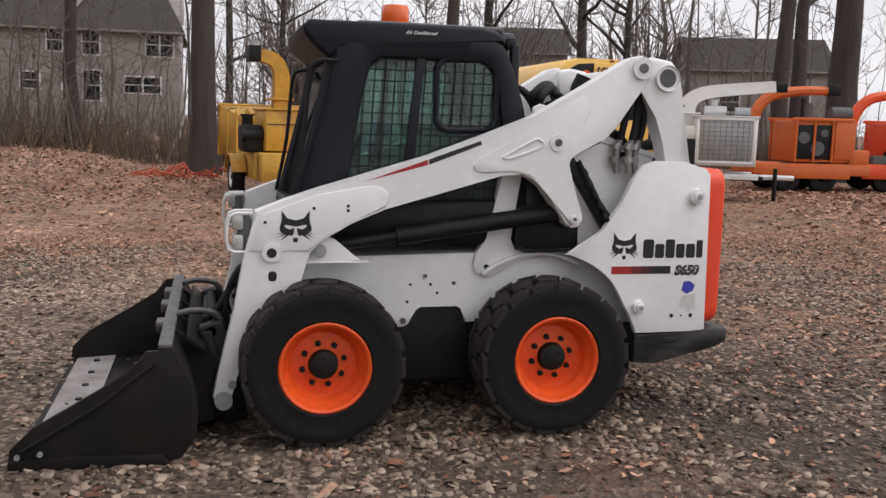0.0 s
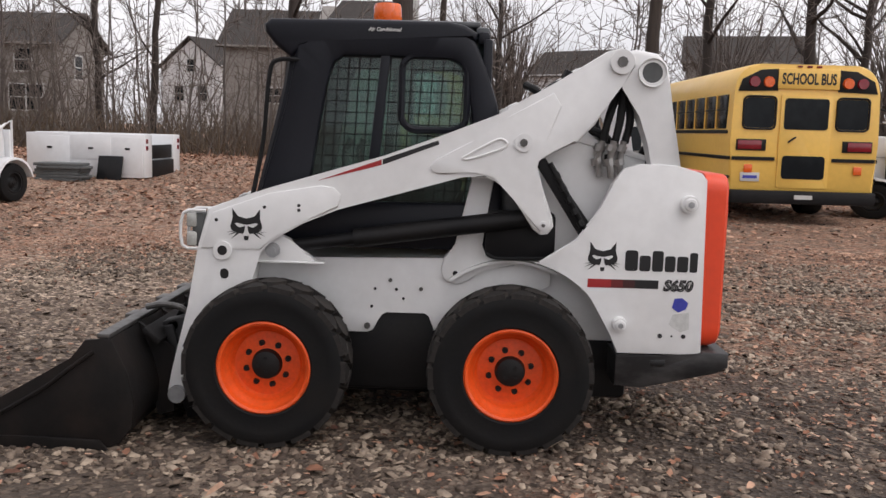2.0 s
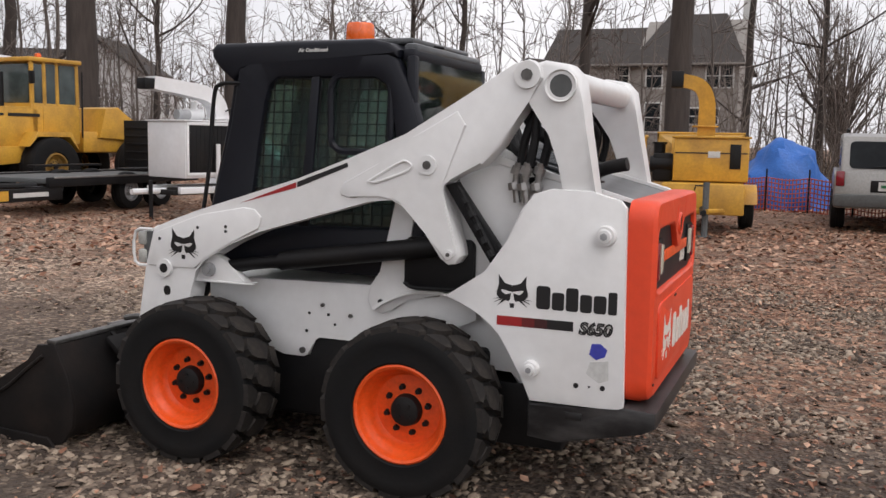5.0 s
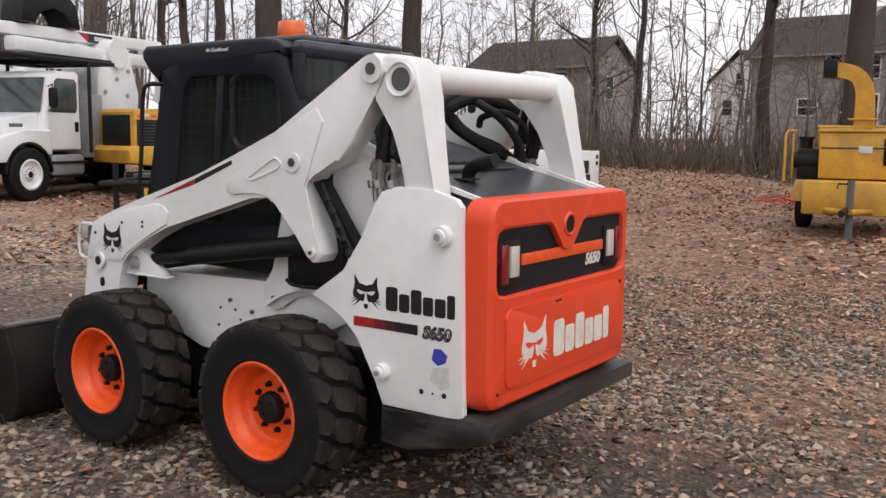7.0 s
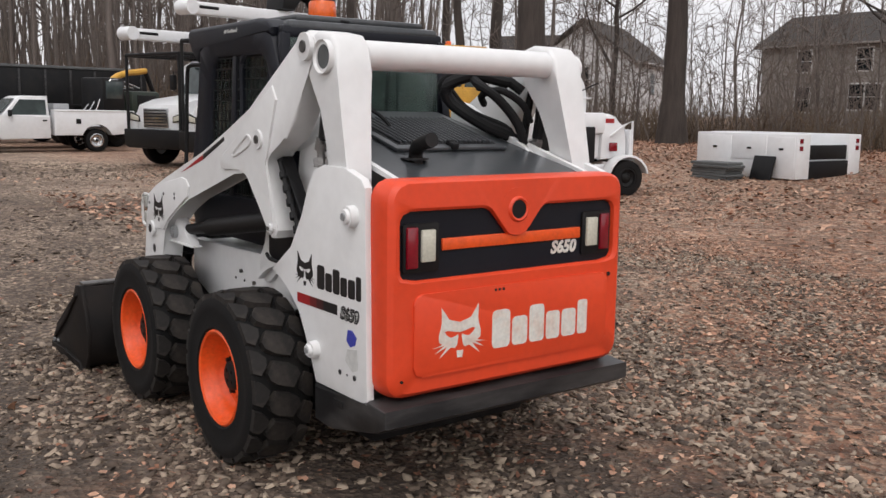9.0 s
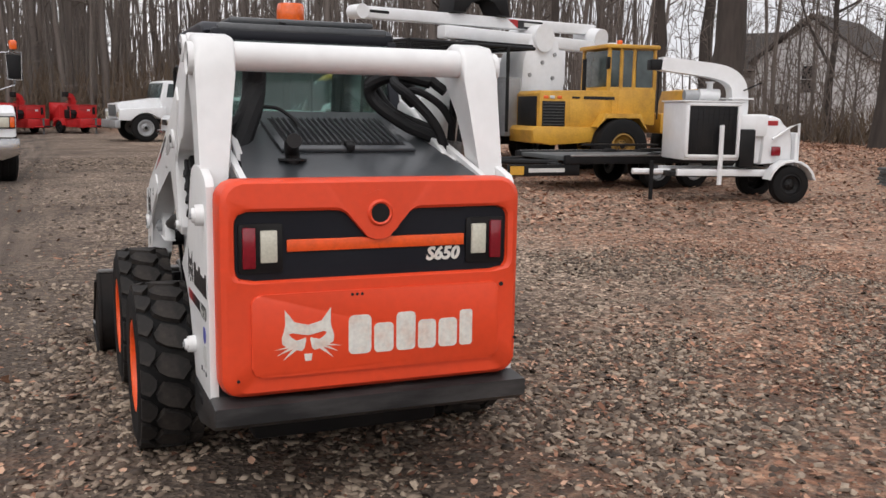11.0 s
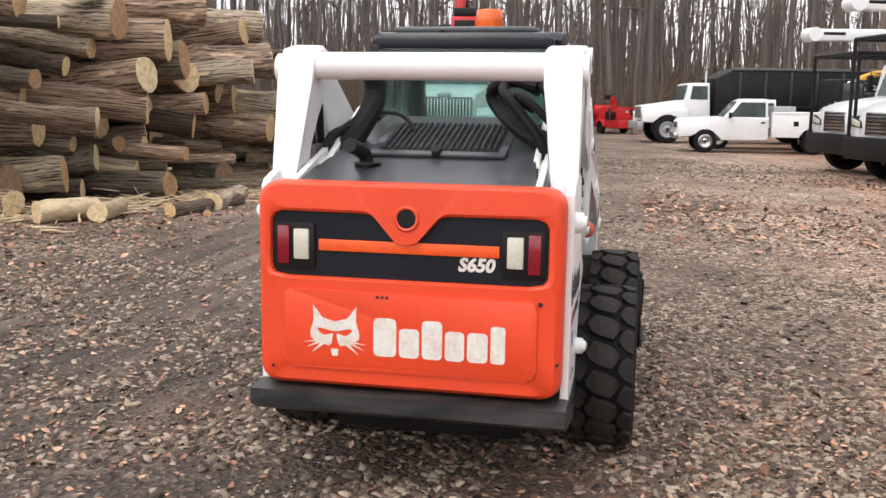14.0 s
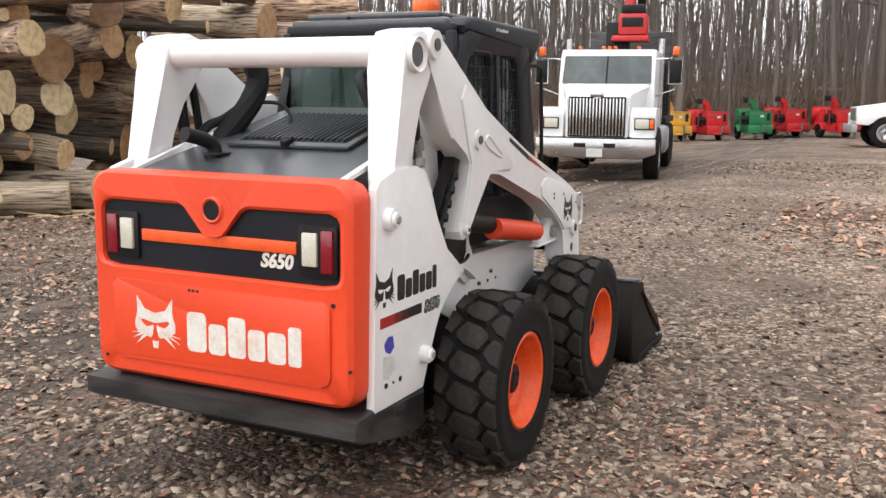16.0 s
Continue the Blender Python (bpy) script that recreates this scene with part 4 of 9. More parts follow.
lathe(bm, [(0.037, 0.0), (0.044, 0.004), (0.05, 0.0), (0.055, -0.01)], 28)
for v in bm.verts:
    v.co = Vector((1.008 + v.co.y, v.co.x + 0.004, v.co.z + 1.181))
part("lock_ring", bm, ORANGE, door)
bm = B()
cyl(bm, (0.985, 0.004, 1.181), (1.006, 0.004, 1.181), 0.037, n=24)
part("lock_hole", bm, BLACK, door, "black round lock recess")
bm = B()
cyl(bm, (0.985, 0.004, 1.178), (1.0025, 0.004, 1.178), 0.092, n=32)
part("lock_boss", bm, ORANGE, door)
for s in SIDES:
    bm = B()
    prism(bm, rounded(min(s * 0.375, s * 0.54), max(s * 0.375, s * 0.54), 0.965, 1.15, 0.012), 0.975, 0.990, axis="x", bev=0.003)
    lamp = part("tail_lamp", bm, BLACK, panel, "tail lamp with red and clear lenses")
    bm = B()
    box(bm, (0.992, s * 0.502, 1.06), (0.02, 0.05, 0.155), 0.006)
    part("lens", bm, REDLENS, lamp, "red lens")
    bm = B()
    box(bm, (0.992, s * 0.428, 1.064), (0.018, 0.064, 0.122), 0.006)
    part("lens", bm, WHITELENS, lamp, "clear lens")
for y, z, r in ((-0.11, 0.868, 0.006), (-0.09, 0.868, 0.006), (-0.07, 0.868, 0.006), (0.53, 0.873, 0.009), (0.60, 0.64, 0.007), (-0.55, 0.56, 0.006)):
    bm = B()
    cyl(bm, (0.998, y, z), (1.006 if abs(y) > 0.5 else 1.0125, y, z), r, n=8)
    part("small_hole", bm, DECALBLACK, door)

bm = B()
prism(bm, [(0.50, 0.452), (0.50, 0.30), (0.63, 0.29), (0.98, 0.37), (1.035, 0.40), (1.035, 0.468), (0.905, 0.478), (0.89, 0.452)], -0.645, 0.645, bev=0.014)
part("rear_bumper", bm, WORNBLACK, loader, "scuffed black steel rear bumper")
for y in (-0.646, 0.646):
    bm = B()
    box(bm, (0.70, y, 0.415), (0.07, 0.006, 0.03), 0.002)
    part("bumper_slot", bm, DECALBLACK, loader)

# hood: sloping up to the cab
HS = (1.545 - 1.305) / (0.0 - 0.88)


def hood_z(x):
    return 1.305 + (x - 0.88) * HS


bm = B()
vs = [bm.verts.new((x, y, z)) for x, y, z in ((0.90, -0.50, 1.29), (0.90, 0.50, 1.29), (-0.05, 0.36, hood_z(-0.05)), (-0.05, -0.36, hood_z(-0.05)))]
lo = [bm.verts.new((v.co.x, v.co.y * 1.04, 0.9)) for v in vs]
bm.faces.new(vs)
for i in range(4):
    bm.faces.new((vs[i], vs[(i + 1) % 4], lo[(i + 1) % 4], lo[i]))
hood = part("hood", bm, HOODGREY, loader, "dark grey sloping engine hood")
tilt = Matrix.Rotation(-math.atan(HS), 4, "Y")
bm = B()
box(bm, (0.33, 0.02, hood_z(0.33) + 0.006), (0.46, 0.60, 0.016), 0.005, tilt)
part("grille_frame", bm, HOODGREY, hood)
bm = B()
box(bm, (0.315, 0.02, hood_z(0.315) + 0.013), (0.40, 0.53, 0.006), 0, tilt)
grate = part("grille", bm, BLACK, hood, "black engine grille")
for k in range(19):
    bm = B()
    y = -0.225 + 0.49 * k / 18
    box(bm, (0.315, y, hood_z(0.315) + 0.021), (0.385, 0.009, 0.014), 0.003, tilt, seg=1)
    part("slat", bm, HOODGREY, grate)
bm = B()
box(bm, (0.545, 0.02, hood_z(0.545) + 0.02), (0.05, 0.035, 0.03), 0.008, tilt)
cyl(bm, (0.53, 0.0, hood_z(0.53) + 0.028), (0.53, 0.04, hood_z(0.53) + 0.028), 0.012, n=8)
part("latch", bm, BLACK, hood)
bm = B()
tube(bm, [(0.66, -0.255, hood_z(0.66) - 0.03), (0.665, -0.26, hood_z(0.66) + 0.035), (0.72, -0.275, hood_z(0.66) + 0.065), (0.81, -0.285, hood_z(0.66) + 0.085)], 0.030, n=12)
part("exhaust", bm, BLACK, hood, "black exhaust elbow")
bm = B()
cyl(bm, (0.648, -0.255, hood_z(0.655) - 0.002), (0.648, -0.255, hood_z(0.655) + 0.006), 0.058, n=18)
part("exhaust_hole", bm, DECALBLACK, hood)
for s in SIDES:
    bm = B()
    prism(bm, [(0.90, 1.29), (0.90, 1.305), (0.30, 1.475), (0.30, 1.44)], s * 0.51, s * 0.485)
    part("hood_edge", bm, WHITE, loader)

# hose bundles between cab and rear links
for r, line in ((0.030, [(0.43, 0.50, 1.33), (0.41, 0.47, 1.44), (0.34, 0.36, 1.50), (0.24, 0.24, 1.60), (0.24, 0.21, 1.68), (0.33, 0.30, 1.73), (0.41, 0.44, 1.70)]),
                (0.024, [(0.38, 0.52, 1.33), (0.37, 0.48, 1.47), (0.28, 0.33, 1.55), (0.19, 0.22, 1.66), (0.25, 0.24, 1.735), (0.36, 0.38, 1.75), (0.44, 0.50, 1.66)]),
                (0.022, [(0.47, 0.51, 1.35), (0.49, 0.44, 1.50), (0.46, 0.34, 1.62), (0.38, 0.28, 1.69), (0.29, 0.33, 1.72), (0.22, 0.42, 1.68)]),
                (0.022, [(0.34, 0.50, 1.34), (0.33, 0.44, 1.47), (0.25, 0.30, 1.58), (0.16, 0.26, 1.70), (0.10, 0.36, 1.74)]),
                (0.017, [(0.48, 0.52, 1.52), (0.50, 0.45, 1.60), (0.45, 0.36, 1.66), (0.34, 0.34, 1.64), (0.28, 0.40, 1.60)])):
    bm = B()
    tube(bm, line, r, n=10)
    part("hose", bm, HOSE, loader, "black looping hose")
for r, line in ((0.052, [(0.46, -0.47, 1.35), (0.37, -0.41, 1.45), (0.29, -0.35, 1.58), (0.26, -0.33, 1.68), (0.29, -0.34, 1.77)]),
                (0.022, [(0.48, -0.50, 1.40), (0.42, -0.49, 1.47), (0.36, -0.45, 1.50), (0.33, -0.40, 1.54)])):
    bm = B()
    tube(bm, line, r, n=10)
    part("hose", bm, HOSE, loader, "black sleeved hose")
bm = B()
tube(bm, [(0.36, -0.40, 1.45), (0.40, -0.28, 1.385), (0.36, -0.16, 1.41), (0.28, -0.14, 1.50), (0.24, -0.22, 1.57), (0.27, -0.32, 1.58)], 0.009, n=6)
part("cable", bm, HOSE, loader)

# ---- cab
cab_line = [(-1.245, 1.08), (-1.16, 1.38), (-1.10, 1.585), (-1.06, 1.80), (-1.05, 1.90), (-1.0, 1.965), (-0.33, 1.965), (-0.24, 1.945), (-0.19, 1.88), (-0.14, 1.77), (-0.085, 1.60), (-0.055, 1.40), (-0.05, 1.0), (-0.08, 0.9), (-1.17, 0.9)]
cab_hole = [(-0.985, 1.16), (-0.93, 1.52), (-0.895, 1.70), (-0.87, 1.78), (-0.82, 1.815), (-0.33, 1.815), (-0.27, 1.785), (-0.235, 1.70), (-0.195, 1.45), (-0.19, 1.20), (-0.23, 1.13), (-0.94, 1.12)]
for s in SIDES:
    mid = (-0.60, 1.47)
    o_r, i_r = star(cab_line, mid, turns), star(cab_hole, mid, turns)

    def shrunk(pts, f):
        return [(mid[0] + (p[0] - mid[0]) * f, mid[1] + (p[1] - mid[1]) * f) for p in pts]

    bm = B()
    rings = []
    for pts, y in ((o_r, 0.42), (o_r, 0.452), (shrunk(o_r, 0.988), 0.470), (shrunk(o_r, 0.96), 0.480), (shrunk(i_r, 1.07), 0.480), (shrunk(i_r, 1.02), 0.472), (i_r, 0.455), (i_r, 0.42)):
        rings.append([bm.verts.new((p[0], s * y, p[1])) for p in pts])
    for u, v in zip(rings, rings[1:]):
        for k in range(160):
            bm.faces.new((u[k], u[(k + 1) % 160], v[(k + 1) % 160], v[k]))
    side_ob = part("cab_side", bm, CABBLACK, loader, "black moulded cab side frame")
    bm = B()
    prism(bm, [(-0.645, 1.84), (-0.60, 1.84), (-0.665, 1.11), (-0.72, 1.11)], s * 0.468, s * 0.445, bev=0.006)
    part("window_post", bm, CABBLACK, side_ob)
    bm = B()
    fr = rounded(-0.545, -0.235, 1.475, 1.83, 0.07, 5)
    tube(bm, [(p[0], s * 0.462, p[1]) for p in fr] + [(fr[0][0], s * 0.462, fr[0][1])], 0.017, n=6, steps=1)
    part("sliding_frame", bm, CABBLACK, side_ob)
    bm = B()
    prism(bm, shrunk(i_r, 1.03), s * 0.446, s * 0.449)
    g = part("window_pane", bm, CABGLASS, side_ob, "tinted side window")
    g.visible_shadow = False
    bm = B()
    for k in range(17):
        x = -0.985 + 0.05 * k
        box(bm, (x + 0.02, s * 0.458, 1.47), (0.005, 0.005, 0.72), 0, Matrix.Rotation(radians(3), 4, "Y"))
    for k in range(14):
        box(bm, (-0.60, s * 0.458, 1.135 + 0.052 * k), (0.82, 0.005, 0.005))
    part("wire_mesh", bm, BLACK, side_ob, "black wire mesh guard")
# roof with its overhanging visor
bm = B()
prism(bm, [(-1.17, 1.982), (-1.20, 1.955), (-1.195, 1.915), (-1.15, 1.86), (-1.075, 1.80), (-1.02, 1.85), (-1.0, 1.90), (-0.20, 1.90), (-0.19, 1.935), (-0.25, 1.97), (-0.33, 1.985)], -0.482, 0.482, bev=0.022, seg=3)
part("cab_roof", bm, CABBLACK, loader, "black cab roof with front visor")
bm = B()
box(bm, (-0.55, 0.0, 1.986), (0.75, 0.72, 0.03), 0.012)
box(bm, (-0.165, 0.0, 1.945), (0.07, 0.84, 0.05), 0.018)
part("roof_panel", bm, HOODGREY, loader, "grey roof panel")
bm = B()
tube(bm, [(-0.13, -0.10, 1.975), (-0.35, -0.16, 2.006), (-0.60, -0.02, 2.006)], 0.006, n=6)
part("beacon_cable", bm, HOSE, loader)
bm = B()
lathe(bm, [(0.0, 0.0), (0.074, 0.0), (0.076, 0.02), (0.073, 0.045), (0.075, 0.05), (0.072, 0.115), (0.066, 0.128), (0.0, 0.131)], 28)
for v in bm.verts:
    v.co = Vector((v.co.x - 0.66, v.co.z + 0.05, v.co.y + 1.998))
beacon = part("beacon", bm, AMBERLENS, loader, "orange rotating beacon on the roof")
bm = B()
cyl(bm, (-0.66, 0.05, 1.975), (-0.66, 0.05, 2.002), 0.072, n=24)
part("beacon_base", bm, BLACK, beacon)
# back wall with its window, floor, seat, front frame
bm = B()
box(bm, (-0.10, 0, 1.20), (0.05, 0.90, 0.66), 0.01)
for y in (-0.41, 0.41):
    box(bm, (-0.14, y * 1.07, 1.70), (0.045, 0.05, 0.42), 0.012)
box(bm, (-0.16, 0, 1.915), (0.06, 0.90, 0.06), 0.015)
part("cab_back", bm, CABBLACK, loader, "black rear cab frame")
bm = B()
box(bm, (-0.125, 0, 1.71), (0.006, 0.83, 0.36))
g = part("window_pane", bm, REARGLASS, loader, "rear cab window")
g.visible_shadow = False
bm = B()
for y in (-0.43, 0.43):
    tube(bm, [(-1.235, y, 1.05), (-1.10, y, 1.585), (-1.05, y, 1.84)], 0.035, n=8, steps=3)
box(bm, (-1.06, 0, 1.86), (0.06, 0.9, 0.06), 0.01)
box(bm, (-1.235, 0, 1.06), (0.05, 0.9, 0.08), 0.01)
part("front_frame", bm, CABBLACK, loader)
bm = B()
vs = [bm.verts.new(p) for p in ((-1.225, -0.41, 1.06), (-1.225, 0.41, 1.06), (-1.06, 0.41, 1.83), (-1.06, -0.41, 1.83))]
bm.faces.new(vs)
g = part("front_window", bm, CABGLASS, loader, "front door glass")
g.visible_shadow = False
bm = B()
box(bm, (-0.65, 0, 0.93), (1.0, 0.86, 0.06))
part("cab_floor", bm, BLACK, loader)
bm = B()
box(bm, (-0.48, 0, 1.16), (0.42, 0.46, 0.12), 0.04)
box(bm, (-0.29, 0, 1.32), (0.12, 0.44, 0.40), 0.05, Matrix.Rotation(radians(8), 4, "Y"))
box(bm, (-0.46, 0, 1.02), (0.36, 0.40, 0.2), 0.02)
part("seat", bm, SEATBLACK, loader, "black vinyl seat")
for s in SIDES:
    bm = B()
    box(bm, (-0.62, s * 0.33, 1.22), (0.40, 0.09, 0.06), 0.02)
    tube(bm, [(-0.80, s * 0.33, 1.24), (-0.83, s * 0.32, 1.34), (-0.80, s * 0.30, 1.42)], 0.02, n=8)
    part("armrest", bm, SEATBLACK, loader)
    # grab handle and mirror arm by the door
    bm = B()
    tube(bm, [(-1.03, s * 0.47, 1.79), (-1.13, s * 0.50, 1.785), (-1.17, s * 0.50, 1.72), (-1.20, s * 0.50, 1.40), (-1.26, s * 0.49, 1.10)], 0.011, n=6, steps=4)
    part("grab_rail", bm, BLACK, loader)
lettering("Air Conditioned", 0.023, TRIM, loader, pose(-0.63, -0.4845, 1.933, 90, 0, 0), shear=0.25, bold=0.0008)
lettering("Air Conditioned", 0.023, TRIM, loader, pose(-0.63, 0.4845, 1.933, 90, 0, 180), shear=0.25, bold=0.0008)

# ---- bucket and its quick coupler
bm = B()
shell = [(-2.45, 0.015), (-1.84, 0.015), (-1.755, 0.05), (-1.70, 0.13), (-1.69, 0.23), (-1.72, 0.36), (-1.79, 0.515)]
thick = [(-1.815, 0.515), (-1.745, 0.35), (-1.715, 0.235), (-1.725, 0.14), (-1.775, 0.075), (-1.85, 0.04), (-2.45, 0.03)]
prism(bm, shell + thick, -0.93, 0.93)
bucket = part("bucket", bm, BUCKET, loader, "dark worn steel bucket lowered to the ground")
side_plate = [(-2.465, 0.006), (-2.45, 0.105), (-2.36, 0.195), (-2.10, 0.345), (-1.96, 0.425), (-1.90, 0.51), (-1.79, 0.52), (-1.715, 0.36), (-1.685, 0.23), (-1.695, 0.12), (-1.755, 0.035), (-1.84, 0.01)]
for s in SIDES:
    bm = B()
    prism(bm, side_plate, s * 0.94, s * 0.915, bev=0.004)
    sp = part("side_plate", bm, BUCKET, bucket)
    bm = B()
    tube(bm, [(-2.40, s * 0.945, 0.10), (-2.10, s * 0.945, 0.28), (-1.97, s * 0.945, 0.38), (-1.86, s * 0.945, 0.46)], 0.010, n=6)
    prism(bm, [(-2.46, 0.01), (-2.455, 0.06), (-2.20, 0.065), (-1.84, 0.055), (-1.80, 0.01)], s * 0.955, s * 0.935, bev=0.003)
    part("wear_strip", bm, BUCKET, sp)
    bm = B()
    for x, z in ((-2.33, 0.085), (-2.42, 0.075)):
        cyl(bm, (x, s * 0.94, z), (x, s * 0.952, z), 0.012, n=8)
    part("bolt_head", bm, GREYMETAL, sp)
bm = B()
prism(bm, [(-2.45, 0.010), (-2.42, 0.032), (-2.20, 0.044), (-2.20, 0.030), (-2.35, 0.006)], -0.915, 0.915)
edge = part("cutting_edge", bm, EDGESTEEL, bucket, "pale bare steel cutting edge")
for k in range(7):
    bm = B()
    cyl(bm, (-2.30, -0.8 + 1.6 * k / 6, 0.025), (-2.30, -0.8 + 1.6 * k / 6, 0.047), 0.018, n=10)
    part("plough_bolt", bm, BLACK, edge)
bm = B()
box(bm, (-1.82, 0, 0.528), (0.06, 1.86, 0.022), 0.006)
lip = part("top_lip", bm, DULLSTEEL, bucket, "worn bright top lip")
for y in (-0.42, 0.05, 0.42):
    bm = B()
    box(bm, (-1.862, y, 0.515), (0.045, 0.12, 0.05), 0.008)
    part("lip_lug", bm, DULLSTEEL, lip)
for y in (-0.44, 0.44):
    bm = B()
    tube(bm, [(-1.56, y, 0.47), (-1.60, y, 0.56), (-1.70, y, 0.585), (-1.79, y, 0.57)], 0.016, n=8)
    part("latch_lever", bm, DULLSTEEL, loader, "worn steel latch lever of the coupler")
    bm = B()
    cyl(bm, (-1.60, y - 0.05, 0.505), (-1.60, y + 0.05, 0.505), 0.032, n=12)
    box(bm, (-1.63, y, 0.47), (0.09, 0.05, 0.07), 0.01)
    part("latch_pivot", bm, BLACK, loader)
bm = B()
cyl(bm, (-1.63, -0.53, 0.50), (-1.63, 0.53, 0.50), 0.026, n=12)
part("coupler_tube", bm, BUCKET, loader)
for k in range(2):
    bm = B()
    tube(bm, [(-1.40, -0.40 + 0.05 * k, 0.74), (-1.52, -0.42 + 0.05 * k, 0.70), (-1.60, -0.40 + 0.06 * k, 0.58), (-1.66, -0.33 + 0.07 * k, 0.50), (-1.60, -0.26 + 0.05 * k, 0.44)], 0.014, n=6)
    part("hose", bm, HOSE, loader)
bm = B()
cyl(bm, (-1.52, -0.40, 0.56), (-1.55, -0.40, 0.66), 0.020, n=10)
part("coupler_fitting", bm, CHROME, loader, "bright hydraulic fitting")
bm = B()
box(bm, (-1.70, 0, 0.47), (0.10, 1.30, 0.03), 0.006, Matrix.Rotation(radians(40), 4, "Y"))
for y in (-0.55, -0.2, 0.2, 0.55):
    prism(bm, [(-1.79, 0.52), (-1.62, 0.40), (-1.62, 0.08), (-1.70, 0.06)], y - 0.012, y + 0.012)
part("bucket_ribs", bm, BUCKET, bucket)
bm = B()
box(bm, (-1.60, 0, 0.30), (0.05, 1.10, 0.42), 0.012, Matrix.Rotation(radians(-14), 4, "Y"))
for y in (-0.48, 0.48):
    box(bm, (-1.57, y, 0.29), (0.12, 0.10, 0.50), 0.015, Matrix.Rotation(radians(-14), 4, "Y"))
part("quick_coupler", bm, BLACK, loader, "black quick coupler plate")
for y in (-0.30, 0.30):
    bm = B()
    cyl(bm, (-1.58, y, 0.40), (-1.46, y, 0.62), 0.022, n=12)
    part("tilt_rod", bm, CHROME, loader)
    bm = B()
    cyl(bm, (-1.47, y, 0.60), (-1.30, y, 0.92), 0.04, n=14)
    part("tilt_cylinder", bm, BLACK, loader)
bm = B()
for k in range(3):
    tube(bm, [(-1.34, -0.48 + 0.03 * k, 0.86), (-1.50, -0.46 + 0.03 * k, 0.78), (-1.56, -0.44 + 0.03 * k, 0.60), (-1.53, -0.42, 0.46)], 0.013, n=6)
part("hose", bm, HOSE, loader)

# ---- decals: the maker's mark and name as plain shapes, the model number, the stripe


def head_shape(bm, c, w, side_axis, place, depth):
    """A plain cat-head emblem: a mask with two ears and whiskers."""
    half = [(-0.26, 0.27), (-0.45, 0.52), (-0.44, 0.22), (-0.47, 0.10), (-0.51, -0.02), (-0.50, -0.15), (-0.42, -0.20), (-0.64, -0.25), (-0.37, -0.225), (-0.60, -0.36), (-0.30, -0.25), (-0.49, -0.46),
            (-0.22, -0.275), (-0.12, -0.30), (-0.07, -0.24), (-0.04, -0.08), (-0.05, -0.035), (-0.10, -0.06), (-0.22, -0.09), (-0.32, -0.03), (-0.37, 0.04), (-0.30, 0.06), (-0.12, 0.02)]
    outline = [(0.0, 0.20)] + half + [(0.0, 0.0)] + [(-x, z) for x, z in reversed(half)]
    prism(bm, [(c[0] + w * x, c[1] + w * z) for x, z in outline], place, depth, axis=side_axis)
    return bm


def head_mark(mat, parent, label, c, w, side_axis, place, depth):
    """The emblem and the spot of its chin."""
    part("emblem", head_shape(B(), c, w, side_axis, place, depth), mat, parent, label)
    bm = B()
    prism(bm, [(c[0] + w * x, c[1] + w * z) for x, z in ((-0.08, -0.36), (0.08, -0.36), (0.06, -0.5), (-0.06, -0.5))], place, depth, axis=side_axis)
    part("emblem_chin", bm, mat, parent)


def name_blocks(parent, mat, u0, u1, z0, z1, axis, place, depth):
    """The maker's name as six plain blocks of its letters' sizes."""
    widths, tall = (1.15, 1.0, 1.0, 0.95, 1.0, 0.7), (1.0, 0.76, 1.0, 0.76, 0.76, 0.95)
    total = sum(widths) + 0.14 * 5
    u = 0.0
    for w, t in zip(widths, tall):
        a, b = u0 + (u1 - u0) * u / total, u0 + (u1 - u0) * (u + w) / total
        bm = B()
        prism(bm, rounded(min(a, b), max(a, b), z0, z0 + (z1 - z0) * t, 0.22 * abs(b - a), 3), place, depth, axis=axis)
        part("name_block", bm, mat, parent)
        u += w + 0.14


